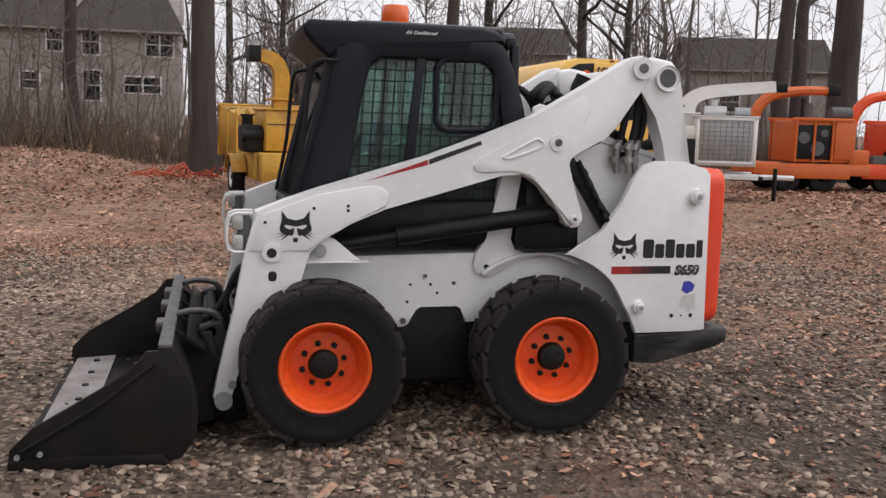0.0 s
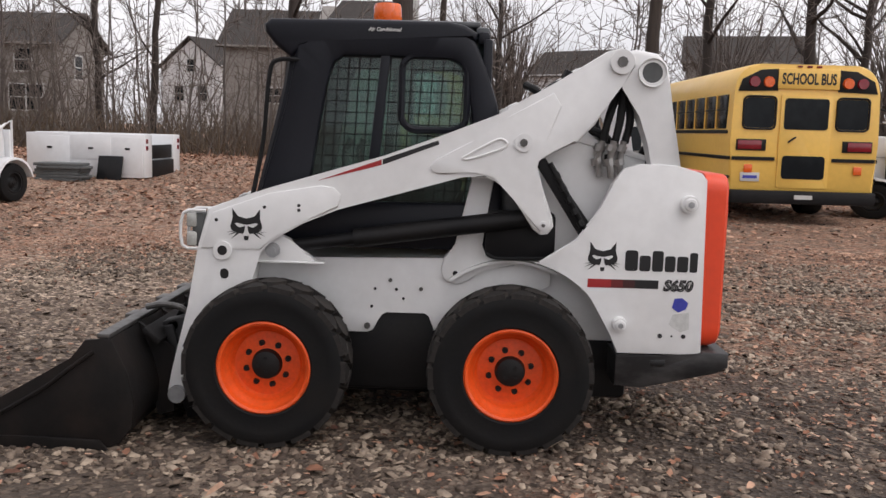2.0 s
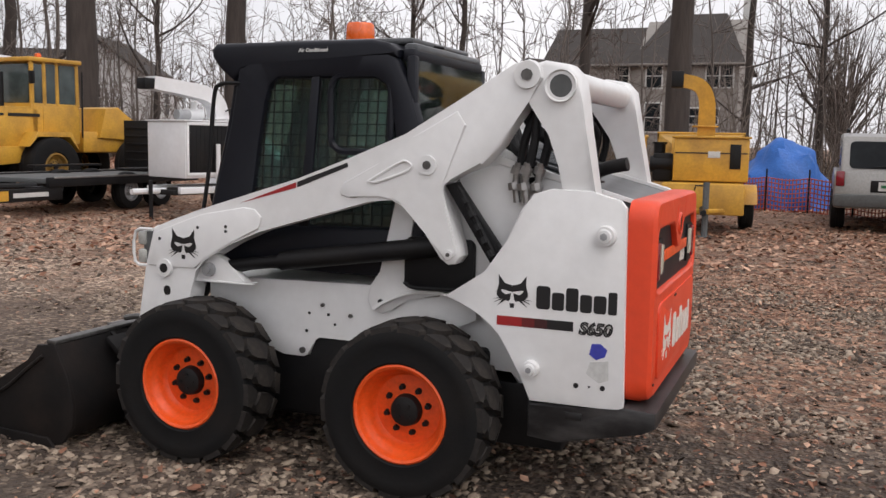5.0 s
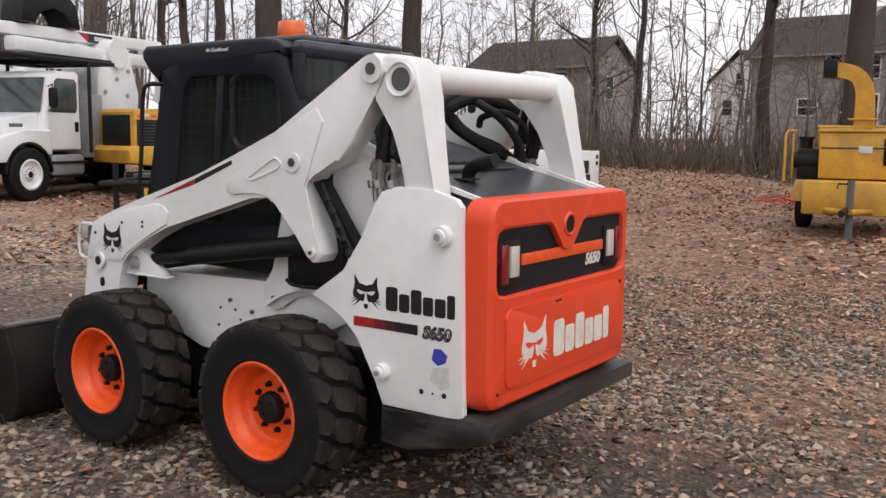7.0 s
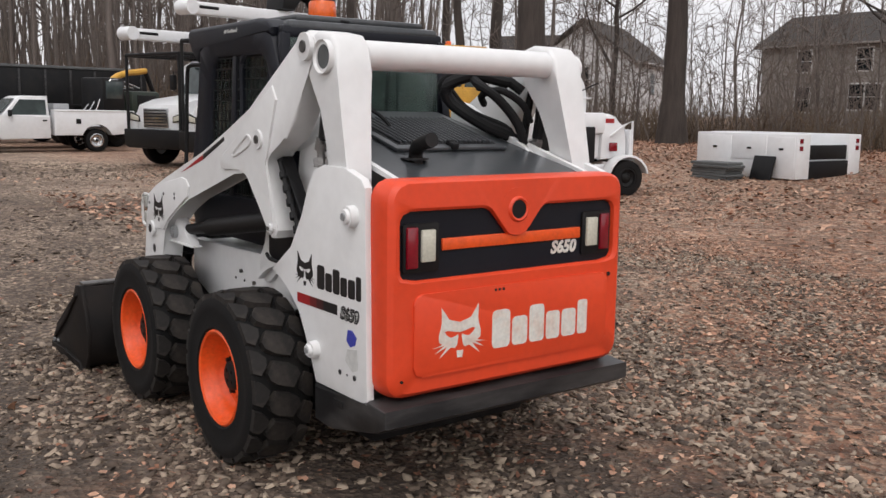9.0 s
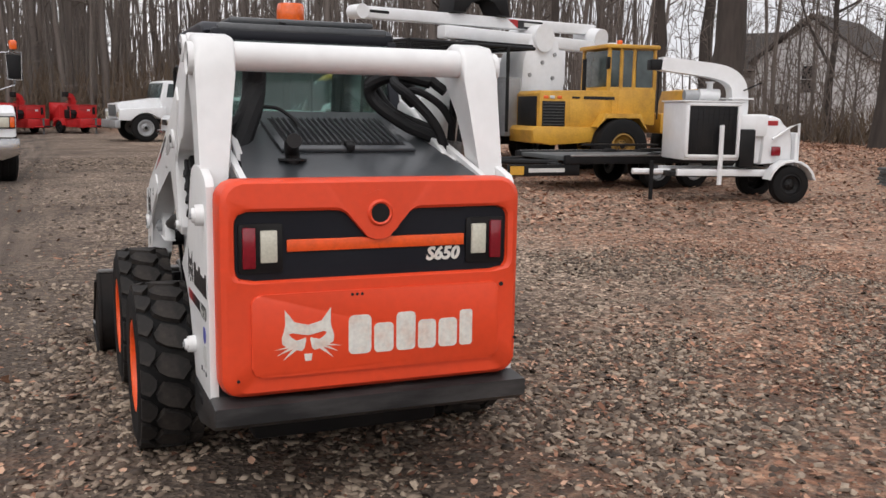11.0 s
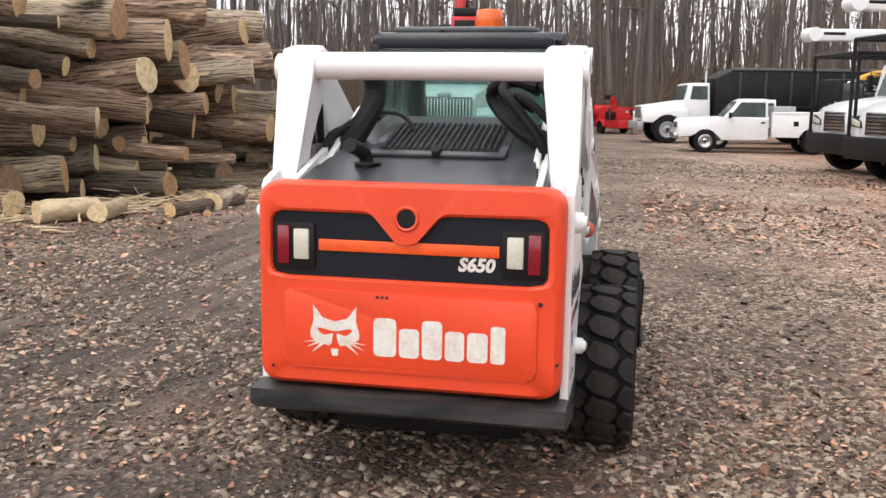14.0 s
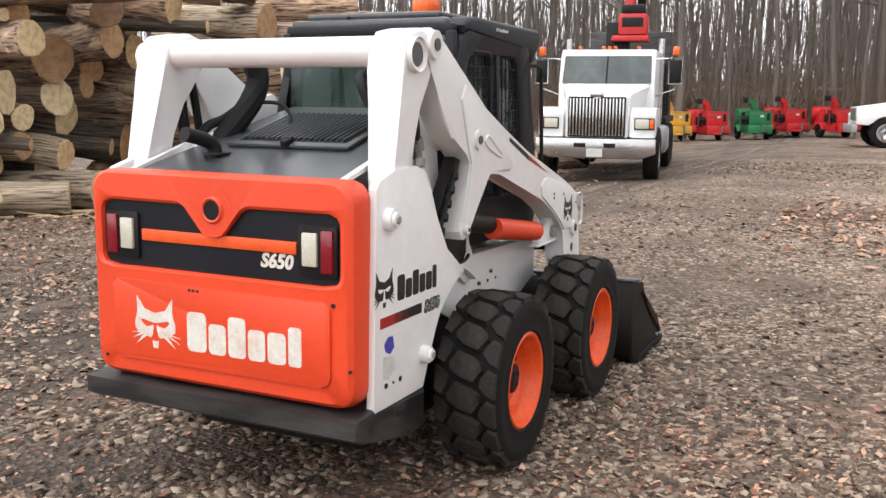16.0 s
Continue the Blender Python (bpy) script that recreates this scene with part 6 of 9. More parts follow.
def drum_chipper(m, label, grille_mat, side, axle=0.0):
    """A white towed chipper: tall radiator housing in front, drum and chute behind it, rounded infeed at the tail."""
    c = thing("wood_chipper", m, label, "wood chipper", "white chippers")
    hs = plain("engine_housing", c, TRUCKWHITE, (0.98, 0, 1.33), (1.10, 1.2, 1.08), 0.03, "white radiator housing")
    g = plain("radiator_grille", hs, grille_mat, (0.98, side * 0.605, 1.35), (0.92, 0.02, 0.90), 0.01, "radiator grille")
    for z in (0.87, 1.83):
        plain("grille_frame", hs, TRUCKWHITE, (0.98, side * 0.615, z), (1.06, 0.03, 0.06), 0.008)
    for x in (0.48, 1.48):
        plain("grille_frame", hs, TRUCKWHITE, (x, side * 0.615, 1.35), (0.06, 0.03, 1.02), 0.008)
    for k in range(9):
        plain("grille_bar", g, SLAB if side < 0 else BLACK, (0.98, side * 0.617, 0.95 + 0.1 * k), (0.92, 0.008, 0.008), 0)
        plain("grille_bar", g, SLAB if side < 0 else BLACK, (0.58 + 0.1 * k, side * 0.617, 1.35), (0.008, 0.008, 0.9), 0)
    plain("lid", hs, TRUCKWHITE, (0.98, 0, 1.885), (1.16, 1.26, 0.03), 0.008)
    bm = B()
    cyl(bm, (0.62, -0.1 * side, 2.02), (1.02, -0.1 * side, 2.02), 0.11, n=18)
    part("air_filter", bm, TRUCKWHITE, c, "white air filter")
    bm = B()
    cyl(bm, (0.8, -0.1 * side, 2.1), (0.8, -0.1 * side, 2.24), 0.06, n=14)
    cyl(bm, (0.8, -0.1 * side, 2.24), (0.8, -0.1 * side, 2.27), 0.09, n=14)
    part("filter_cap", bm, TRUCKWHITE, c)
    bm = B()
    cyl(bm, (1.15, 0.2 * side, 2.0), (1.42, 0.2 * side, 2.0), 0.10, n=16)
    part("exhaust", bm, GREYMETAL, c)
    plain("hydraulic_tank", c, BLACK, (0.30, side * 0.55, 1.02), (0.3, 0.2, 0.72), 0.03, "black tank")
    bm = B()
    cyl(bm, (0.12, -0.48, 1.2), (0.12, 0.48, 1.2), 0.46, n=28)
    part("drum_housing", bm, TRUCKWHITE, c, "round white drum housing")
    plain("belt_cover", c, TRUCKWHITE, (0.18, side * 0.5, 1.45), (0.62, 0.16, 0.42), 0.05)
    inf = shape("infeed_hopper", c, TRUCKWHITE, [(0.0, 0.72), (-0.05, 1.58), (-0.2, 1.64), (-0.36, 1.58), (-0.5, 1.34), (-0.6, 1.28), (-0.62, 0.74)], -0.58, 0.58, 0.06, "rounded white infeed hopper")
    plain("warning_sticker", inf, DECALRED, (-0.2, side * 0.583, 1.5), (0.2, 0.006, 0.09), 0)
    plain("feed_tray", c, TRUCKWHITE, (-0.66, 0, 0.98), (0.06, 1.3, 0.7), 0.02, "folded feed tray")
    rod("control_bar", c, TRUCKWHITE, [(-0.2, side * 0.62, 1.2), (-0.5, side * 0.66, 1.42), (-0.68, side * 0.66, 1.5), (-0.7, side * 0.64, 0.6)], 0.025, "white control bar")
    plain("tail_light", c, REDLENS, (-0.25, side * 0.66, 0.98), (0.18, 0.05, 0.18), 0.02)
    bm = B()
    prev = None
    line = smooth_line([(0.3, 0, 1.5), (0.28, 0, 1.95), (0.36, 0, 2.25), (0.62, 0, 2.42), (1.1, 0, 2.5), (1.85, 0, 2.58)], 4)
    for i, q in enumerate(line):
        d = (line[min(i + 1, len(line) - 1)] - line[max(i - 1, 0)]).normalized()
        up = d.cross(Vector((0, 1, 0))).normalized()
        w, h = 0.15, 0.17 - 0.05 * i / len(line)
        ring = [bm.verts.new(q + Vector((0, sy * w, 0)) + up * sz * h) for sy, sz in ((-1, -1), (1, -1), (1, 1), (-1, 1))]
        if prev:
            for k in range(4):
                bm.faces.new((prev[k], prev[(k + 1) % 4], ring[(k + 1) % 4], ring[k]))
        else:
            bm.faces.new(ring)
        prev = ring
    bm.faces.new(prev)
    ch = part("chute", bm, TRUCKWHITE, c, "curved white discharge chute")
    plain("chute_flap", ch, BLACK, (1.95, 0, 2.56), (0.22, 0.28, 0.2), 0.02, "black rubber flap")
    plain("chute_flange", ch, TRUCKWHITE, (0.29, 0, 1.95), (0.5, 0.44, 0.03), 0.006)
    rod("chute_handle", ch, BLACK, [(0.25, side * 0.2, 2.1), (-0.1, side * 0.22, 2.26)], 0.014)
    for s in SIDES:
        road_wheel(c, axle, s * 0.74, 0.36, 0.24, 0.2, BLACK, s)
        shape("mudguard", c, TRUCKWHITE, arc(axle, 0.36, 0.47, 12, 168, 8) + arc(axle, 0.36, 0.43, 168, 12, 8), s * 0.60, s * 0.90, 0.003)
        plain("frame_rail", c, TRUCKWHITE, (0.4, s * 0.5, 0.56), (2.4, 0.09, 0.13), 0.01)
    plain("under_pan", c, BLACK, (0.6, 0, 0.52), (2.2, 0.9, 0.1), 0.01)
    rod("drawbar", c, TRUCKWHITE, [(1.55, 0, 0.54), (2.3, 0, 0.54)], 0.06)
    if side > 0:
        rod("jack", c, TRUCKWHITE, [(0.85, side * 0.72, 0.34), (0.85, side * 0.72, 1.45)], 0.045, "white swing-up jack")
    rod("drawbar_jack", c, BLACK, [(1.95, side * 0.1, 0.0), (1.95, side * 0.1, 0.75)], 0.04)
    return c


drum_chipper(stand(-6.54, 14.57, -106) @ Matrix.Scale(0.86, 4), "white wood chipper with black radiator grille", BLACK, 1, -0.5)
drum_chipper(stand(9.25, 17.9, -25) @ Matrix.Diagonal((1.1, 1.1, 0.9, 1)), "white wood chipper with pale mesh grille beside the school bus", GREYMETAL, -1)


def stump_grinder(m, mat, label, boom=1):
    """A self-propelled grinder: orange engine house on a chassis with a long arched boom."""
    g = thing("brush_grinder", m, label, "grinder", "orange grinders")
    plain("chassis", g, mat, (0, 0, 0.55), (2.9, 1.5, 0.28), 0.03)
    fr = plain("engine_house", g, mat, (0.3, 0.0, 1.22), (1.5, 1.4, 1.0), 0.04, "orange engine house")
    for s in SIDES:
        op = plain("opening", fr, BLACK, (0.0, s * 0.705, 1.2), (0.86, 0.02, 0.82), 0.01, "dark open engine bay")
        for k, (x, z, r) in enumerate(((-0.25, 1.3, 0.14), (0.1, 1.05, 0.17), (0.25, 1.42, 0.09))):
            bm = B()
            cyl(bm, (x, s * 0.70, z), (x, s * 0.735, z), r, n=16)
            part("pulley", bm, SLAB, op)
        for x in (-0.45, 0.0, 0.45):
            rod("post", fr, mat, [(x, s * 0.74, 0.72), (x, s * 0.74, 1.75)], 0.03)
        plain("side_panel", fr, mat, (0.76, s * 0.72, 1.25), (0.5, 0.04, 0.9), 0.01)
        plain("top_rail", fr, mat, (0.2, s * 0.73, 1.74), (1.5, 0.06, 0.08), 0.01)
        plain("tool_box", g, mat, (1.15, s * 0.55, 0.86), (0.5, 0.36, 0.34), 0.02)
    bm = B()
    cyl(bm, (0.2, 0.2, 1.72), (0.2, 0.2, 2.15), 0.12, n=16)
    cyl(bm, (0.6, -0.2, 1.9), (1.1, -0.2, 1.9), 0.16, n=16)
    part("air_filter", bm, SLAB, g)
    rod("exhaust", g, BLACK, [(-0.1, -0.2, 1.7), (-0.1, -0.2, 2.25)], 0.05)
    bm = B()
    tube(bm, [(-1.3, 0, 0.7), (-1.25, 0, 1.7), (-0.9, 0, 2.25), (-0.2, 0, 2.42), (0.6, 0, 2.45)], 0.16, n=8, r1=0.11)
    arm = part("boom", bm, mat, g, "arched orange chute")
    plain("boom_tip", arm, BLACK, (0.72, 0, 2.46), (0.3, 0.26, 0.26), 0.02)
    for s in SIDES:
        road_wheel(g, -0.6, s * 0.6, 0.36, 0.26, 0.2, BLACK, s)
        road_wheel(g, 0.3, s * 0.6, 0.36, 0.26, 0.2, BLACK, s)
        plain("skirt", g, mat, (-0.15, s * 0.74, 0.48), (2.2, 0.03, 0.3), 0.01)
    rod("drawbar", g, mat, [(1.4, 0, 0.5), (2.7, 0, 0.5)], 0.06)
    rod("jack", g, BLACK, [(2.2, 0, 0.0), (2.2, 0, 1.0)], 0.05)
    plain("bracket", g, SLAB, (2.0, 0, 0.75), (0.4, 0.35, 0.3), 0.02)
    return g


stump_grinder(stand(14.1, 20.4, -10), GRINDER, "weathered orange grinder with an open engine house")
stump_grinder(stand(16.9, 20.4, -10), BRIGHTORANGE, "bright orange grinder with an arched chute")

# ---- blue tarp over a heap, orange netting
tarp = thing("tarp_heap", stand(2.3, 24.2), "crumpled blue tarp covering a heap", "tarp")
bm = B()
bmesh.ops.create_icosphere(bm, subdivisions=4, radius=1)
for v in bm.verts:
    n3 = noise.noise(v.co * 2.2) * 0.16 + noise.noise(v.co * 5.0) * 0.07
    v.co = Vector((v.co.x * 1.05, v.co.y * 1.0, max(v.co.z, -0.05) * 1.55)) * (1 + n3)
    v.co.z = max(0.0, v.co.z + 0.02)
part("sheet", bm, TARP, tarp, "blue plastic sheet")
net = thing("safety_fence", pose(0, 0, 0), "orange plastic safety netting sagging on stakes", "fence")
bm = B()
P = [(1.2, 23.1), (2.0, 22.9), (2.9, 22.7), (3.8, 22.3), (4.6, 22.0)]
for k, (x, y) in enumerate(P):
    rod("stake", net, BLACK, [(x, y, 0), (x, y, 1.05)], 0.02)
for (x0, y0), (x1, y1) in zip(P, P[1:]):
    for j in range(9):
        z = 0.06 + 0.1 * j
        tube(bm, [(x0, y0, z), ((x0 + x1) / 2, (y0 + y1) / 2, z - 0.06), (x1, y1, z)], 0.013, n=4, steps=3)
    for j in range(12):
        t = (j + 0.5) / 12
        tube(bm, [(x0 + (x1 - x0) * t, y0 + (y1 - y0) * t, 0.02), (x0 + (x1 - x0) * t, y0 + (y1 - y0) * t, 0.84)], 0.013, n=4, steps=1)
tagged(part("netting", bm, NETTING, net, "orange plastic mesh"), kind="stuff")
heap = thing("netting_roll", stand(-0.7, 22.6), "heap of orange safety netting on the leaves", "netting")
bm = B()
rng = random.Random(9)
for k in range(26):
    x, y = rng.uniform(-1, 1), rng.uniform(-0.4, 0.4)
    tube(bm, [(x, y, 0.02), (x + rng.uniform(-.4, .4), y + rng.uniform(-.3, .3), rng.uniform(0.1, 0.35)), (x + rng.uniform(-.6, .6), y, 0.03)], 0.016, n=4, steps=3)
tagged(part("net", bm, NETTING, heap), kind="stuff")

# ---- white utility body off its truck, with slabs in front
bed = thing("utility_body", stand(-6.05, 19.6, -2, -0.08), "white steel utility truck body lying on the ground", "truck body")
for s in SIDES:
    cab = plain("side_locker", bed, TRUCKWHITE, (0, s * 0.84, 0.46), (2.4, 0.42, 0.86), 0.015, "white side locker")
    for x, w in ((-0.72, 0.8), (0.12, 0.8), (0.86, 0.6)):
        d = plain("locker_door", cab, TRUCKWHITE, (x, s * 1.055, 0.62 if abs(x) < 0.5 else 0.46), (w, 0.012, 0.48 if abs(x) < 0.5 else 0.74), 0.004)
        plain("latch", d, BLACK, (x, s * 1.066, 0.6), (0.1, 0.015, 0.04), 0.003)
    for z in (0.62, 0.76):
        plain("tail_light", cab, REDLENS, (1.205, s * 0.92, z), (0.02, 0.10, 0.09), 0.02)
plain("floor_panel", bed, GREYMETAL, (0, 0, 0.35), (2.3, 1.3, 0.06), 0.005)
plain("head_board", bed, TRUCKWHITE, (-1.17, 0, 0.6), (0.05, 1.3, 0.6), 0.005)
plain("tail_frame", bed, BLACK, (1.17, 0, 0.2), (0.06, 1.3, 0.34), 0.01)
plain("tailgate", bed, BLACK, (1.14, 0, 0.54), (0.05, 1.26, 0.28), 0.01)
stack = thing("slab_stack", stand(-6.3, 18.0, -4, -0.03), "stack of weathered grey slabs on the leaves", "slabs")
rng = random.Random(3)
for k in range(6):
    plain("slab", stack, SLAB, (rng.uniform(-.05, .05), rng.uniform(-.04, .04), 0.035 + 0.058 * k), (0.9, 0.5, 0.055), 0.012, "", rot_z(rng.uniform(-3, 3)))
gate = thing("leaning_panel", stand(-5.55, 18.3, -4, -0.03), "dark panel leaning on the white truck body", "panel")
plain("panel", gate, BLACK, (0, 0.1, 0.25), (0.5, 0.04, 0.5), 0.01, "", Matrix.Rotation(radians(-16), 4, "X"))

# ---- flat trailer with ramps
tr = thing("flatbed_trailer", stand(-9.1, 13.9, -90), "low black flatbed trailer with wooden deck", "trailer")
plain("deck", tr, SLAB, (0, 0, 0.55), (3.6, 1.8, 0.08), 0.01, "grey wooden deck")
for s in SIDES:
    plain("side_rail", tr, BLACK, (0, s * 0.93, 0.54), (3.8, 0.08, 0.16), 0.01)
    plain("edge_strip", tr, STEEL, (0, s * 0.975, 0.61), (3.6, 0.02, 0.03), 0.004)
    rod("tongue_rail", tr, BLACK, [(1.9, s * 0.7, 0.48), (3.1, 0, 0.48)], 0.05)
    for x in (-0.9, -0.1):
        road_wheel(tr, x, s * 0.78, 0.33, 0.22, 0.18, GREYMETAL, s)
    plain("fender", tr, BLACK, (-0.5, s * 1.02, 0.72), (1.7, 0.2, 0.04), 0.01)
plain("ramp", tr, BLACK, (-1.95, 0, 1.05), (0.08, 1.7, 1.1), 0.01)
for k in range(6):
    plain("rung", tr, BLACK, (-1.95, 0, 0.65 + 0.16 * k), (0.12, 1.6, 0.04), 0.005)
rod("jack", tr, BLACK, [(2.8, 0.0, 0.0), (2.8, 0.0, 0.8)], 0.05)
plain("cross_beam", tr, BLACK, (2.0, 0, 0.38), (0.16, 1.8, 0.2), 0.01)
bd = plain("sign", tr, BLACK, (2.3, 0.93, 0.36), (1.4, 0.03, 0.2), 0.005, "black sign board with a yellow word")
plain("word_bar", bd, YELLOW, (2.82, 0.948, 0.36), (0.26, 0.006, 0.15), 0)
plain("word_bar", bd, TRIM, (2.25, 0.948, 0.36), (0.7, 0.006, 0.07), 0)

# ---- yellow wheeled machine behind the trailer
ld = thing("log_skidder", stand(-11.95, 15.6, -96) @ Matrix.Scale(0.9, 4), "yellow wheeled forestry machine with glazed cab", "skidder")
shape("engine_hood", ld, YELLOW, [(0.6, 1.0), (0.6, 1.97), (2.45, 1.93), (2.52, 1.86), (2.52, 1.0)], -0.75, 0.75, 0.05, "yellow engine hood")
gr = plain("radiator_grille", ld, BLACK, (2.16, 0.755, 1.36), (0.58, 0.03, 0.66), 0.01, "black radiator grille")
for k in range(9):
    plain("grille_bar", gr, SLAB, (2.16, 0.772, 1.08 + 0.07 * k), (0.56, 0.008, 0.012), 0)
for x in (2.36, 2.2, 2.02):
    plain("side_lamp", ld, AMBERLENS if x != 2.2 else TRIM, (x, 0.755, 1.78), (0.12, 0.02, 0.07), 0.01)
plain("side_panel", ld, YELLOW, (1.3, 0.757, 1.42), (0.9, 0.014, 0.62), 0.004)
plain("side_panel", ld, YELLOW, (0.15, 0.757, 1.62), (0.72, 0.014, 0.7), 0.004)
rod("exhaust", ld, BLACK, [(1.2, 0.3, 1.9), (1.2, 0.3, 2.7)], 0.05)
plain("beacon", ld, AMBERLENS, (0.4, 0.5, 3.1), (0.12, 0.12, 0.12), 0.03)
plain("mirror", ld, BLACK, (0.85, 0.85, 2.6), (0.06, 0.16, 0.28), 0.02)
plain("radiator_front", ld, BLACK, (2.53, 0, 1.45), (0.03, 1.2, 0.7), 0.01)
shape("front_frame", ld, YELLOW, [(0.7, 0.78), (0.7, 1.10), (2.62, 1.10), (2.72, 1.0), (2.66, 0.72), (2.2, 0.66), (1.5, 0.72)], -0.84, 0.84, 0.04, "yellow front frame")
plain("maker_bar", ld, DECALBLACK, (1.0, 0.757, 1.78), (0.80, 0.008, 0.07), 0)
plain("maker_bar", ld, DECALBLACK, (1.6, 0.757, 1.78), (0.2, 0.008, 0.045), 0)
cabin = plain("cab_base", ld, YELLOW, (0.15, 0, 1.6), (1.3, 1.5, 0.9), 0.03, "yellow cab")
for x in (-0.46, 0.1, 0.44, 0.76):
    for y in (-0.72, 0.72):
        rod("cab_post", cabin, YELLOW, [(x, y, 2.0), (x * 0.98, y * 0.97, 2.98)], 0.05)
plain("cab_roof", cabin, YELLOW, (0.15, 0, 3.0), (1.4, 1.6, 0.1), 0.03)
for s in SIDES:
    plain("window", cabin, SCREENGLASS, (0.61, s * 0.715, 2.48), (0.25, 0.02, 0.85), 0.005, "dark cab window")
    shape("window", cabin, SCREENGLASS, rounded(0.14, 0.40, 2.02, 2.92, 0.05), s * 0.705, s * 0.725, 0, "dark door window")
    shape("window", cabin, SCREENGLASS, rounded(-0.40, 0.04, 2.02, 2.92, 0.05), s * 0.705, s * 0.725, 0, "dark door window")
plain("windscreen", cabin, SCREENGLASS, (0.77, 0, 2.48), (0.02, 1.3, 0.85), 0.005)
plain("rear_frame", ld, YELLOW, (-2.0, 0, 1.2), (2.4, 1.0, 0.5), 0.05)
shape("arch", ld, YELLOW, [(-1.2, 1.3), (-1.4, 2.0), (-1.8, 2.05), (-2.6, 1.5), (-3.1, 1.5), (-3.1, 1.2)], -0.6, 0.6, 0.04, "yellow grapple arch")
for s in SIDES:
    road_wheel(ld, 0.55, s * 0.98, 0.66, 0.5, 0.3, DULLYELLOW, s)
    road_wheel(ld, -2.1, s * 0.98, 0.66, 0.5, 0.3, DULLYELLOW, s)
for s in SIDES:
    shape("wheel_guard", ld, YELLOW, [(-0.1, 1.0), (0.1, 1.42), (1.0, 1.42), (1.2, 1.1), (1.0, 1.32), (0.15, 1.32)], s * 0.74, s * 1.18, 0.004)
rod("grab_rail", ld, BLACK, [(-0.52, 0.8, 1.3), (-0.52, 0.82, 2.8)], 0.02)


# ---- bucket trucks
def bucket_truck(m, label, rack=2.75, boom=3.36, cover=True):
    """A white truck with a sloping hood, a black rack over the cab and a boom folded forward; the front axle is at x = 0."""
    t = thing("bucket_truck", m, label, "truck", "bucket trucks")
    hood = shape("hood", t, TRUCKWHITE, [(0.80, 0.82), (0.84, 1.22), (0.76, 1.42), (0.40, 1.55), (-0.60, 1.70), (-0.62, 0.95), (-0.5, 0.82)], -0.80, 0.80, 0.09, "white sloping hood")
    for s in SIDES:
        shape("wing", t, TRUCKWHITE, [(0.80, 0.74), (0.82, 1.12), (0.62, 1.24), (0.1, 1.34), (-0.58, 1.36), (-0.62, 0.86)] + arc(0, 0.52, 0.60, 142, 22, 10), s * 0.78, s * 1.08, 0.035, "white flared wheel arch")
        shape("arch_liner", t, BLACK, arc(0, 0.52, 0.61, 178, 2, 12) + arc(0, 0.52, 0.57, 2, 178, 12), s * 0.72, s * 1.09, 0.004, "black arch edge")
        hl = shape("headlight", t, BLACK, [(s * 0.62, 1.02), (s * 0.62, 1.16), (s * 1.0, 1.26), (s * 1.02, 1.06)], 0.79, 0.845, 0.012, "headlight in a dark bezel", "x")
        shape("lens", hl, WHITELENS, [(s * 0.66, 1.045), (s * 0.66, 1.145), (s * 0.96, 1.22), (s * 0.975, 1.085)], 0.83, 0.86, 0.008, "", "x")
        plain("hood_vent", hood, SLAB, (0.02, s * 0.795, 1.44), (0.34, 0.03, 0.07), 0.012)
        hd = shape("cab_door", t, TRUCKWHITE, [(-0.58, 0.98), (-0.58, 1.68), (-0.74, 2.38), (-0.86, 2.44), (-1.46, 2.44), (-1.49, 0.98)], s * 0.985, s * 1.01, 0.01, "white cab door")
        shape("door_window", hd, SCREENGLASS, [(-0.66, 1.70), (-0.80, 2.32), (-0.88, 2.37), (-1.34, 2.37), (-1.41, 2.30), (-1.41, 1.78), (-1.36, 1.70)], s * 1.0, s * 1.018, 0.004, "dark door window")
        plain("door_handle", hd, BLACK, (-1.38, s * 1.015, 1.42), (0.10, 0.03, 0.2), 0.03)
        plain("mirror", t, BLACK, (-0.55, s * 1.2, 1.98), (0.12, 0.17, 0.38), 0.04, "black wing mirror")
        rod("mirror_arm", t, BLACK, [(-0.62, s * 1.0, 1.72), (-0.55, s * 1.18, 1.78), (-0.55, s * 1.18, 2.24), (-0.66, s * 0.98, 2.2)], 0.014)
        road_wheel(t, 0.0, s * 0.98, 0.51, 0.28, 0.29, TRUCKWHITE, s)
        road_wheel(t, -4.6, s * 0.95, 0.51, 0.5, 0.29, TRUCKWHITE, s)
        st = plain("fuel_tank", t, GREYMETAL, (-1.1, s * 0.86, 0.66), (0.95, 0.36, 0.42), 0.08, "polished step tank")
        for z in (0.44, 0.72):
            plain("step", st, BLACK, (-1.1, s * 1.02, z), (0.98, 0.14, 0.05), 0.01)
        plain("side_body", t, TRUCKWHITE, (-4.4, s * 0.92, 1.25), (3.6, 0.5, 1.1), 0.03, "white side lockers")
        rod("rack_post", t, BLACK, [(0.90, s * 0.98, 0.6), (0.90, s * 0.98, rack)], 0.036, "black rack post")
        rod("rack_post", t, BLACK, [(-1.75, s * 1.05, 0.9), (-1.75, s * 1.05, rack)], 0.04, "black rack post")
        rod("rack_rail", t, BLACK, [(0.90, s * 0.98, rack), (-2.6, s * 0.98, rack)], 0.045)
    gl = plain("grille", t, CHROME, (0.835, 0, 1.12), (0.05, 0.92, 0.44), 0.03, "chrome slatted grille")
    for k in range(6):
        plain("grille_slat", gl, BLACK, (0.862, 0, 0.945 + 0.07 * k), (0.012, 0.84, 0.03), 0)
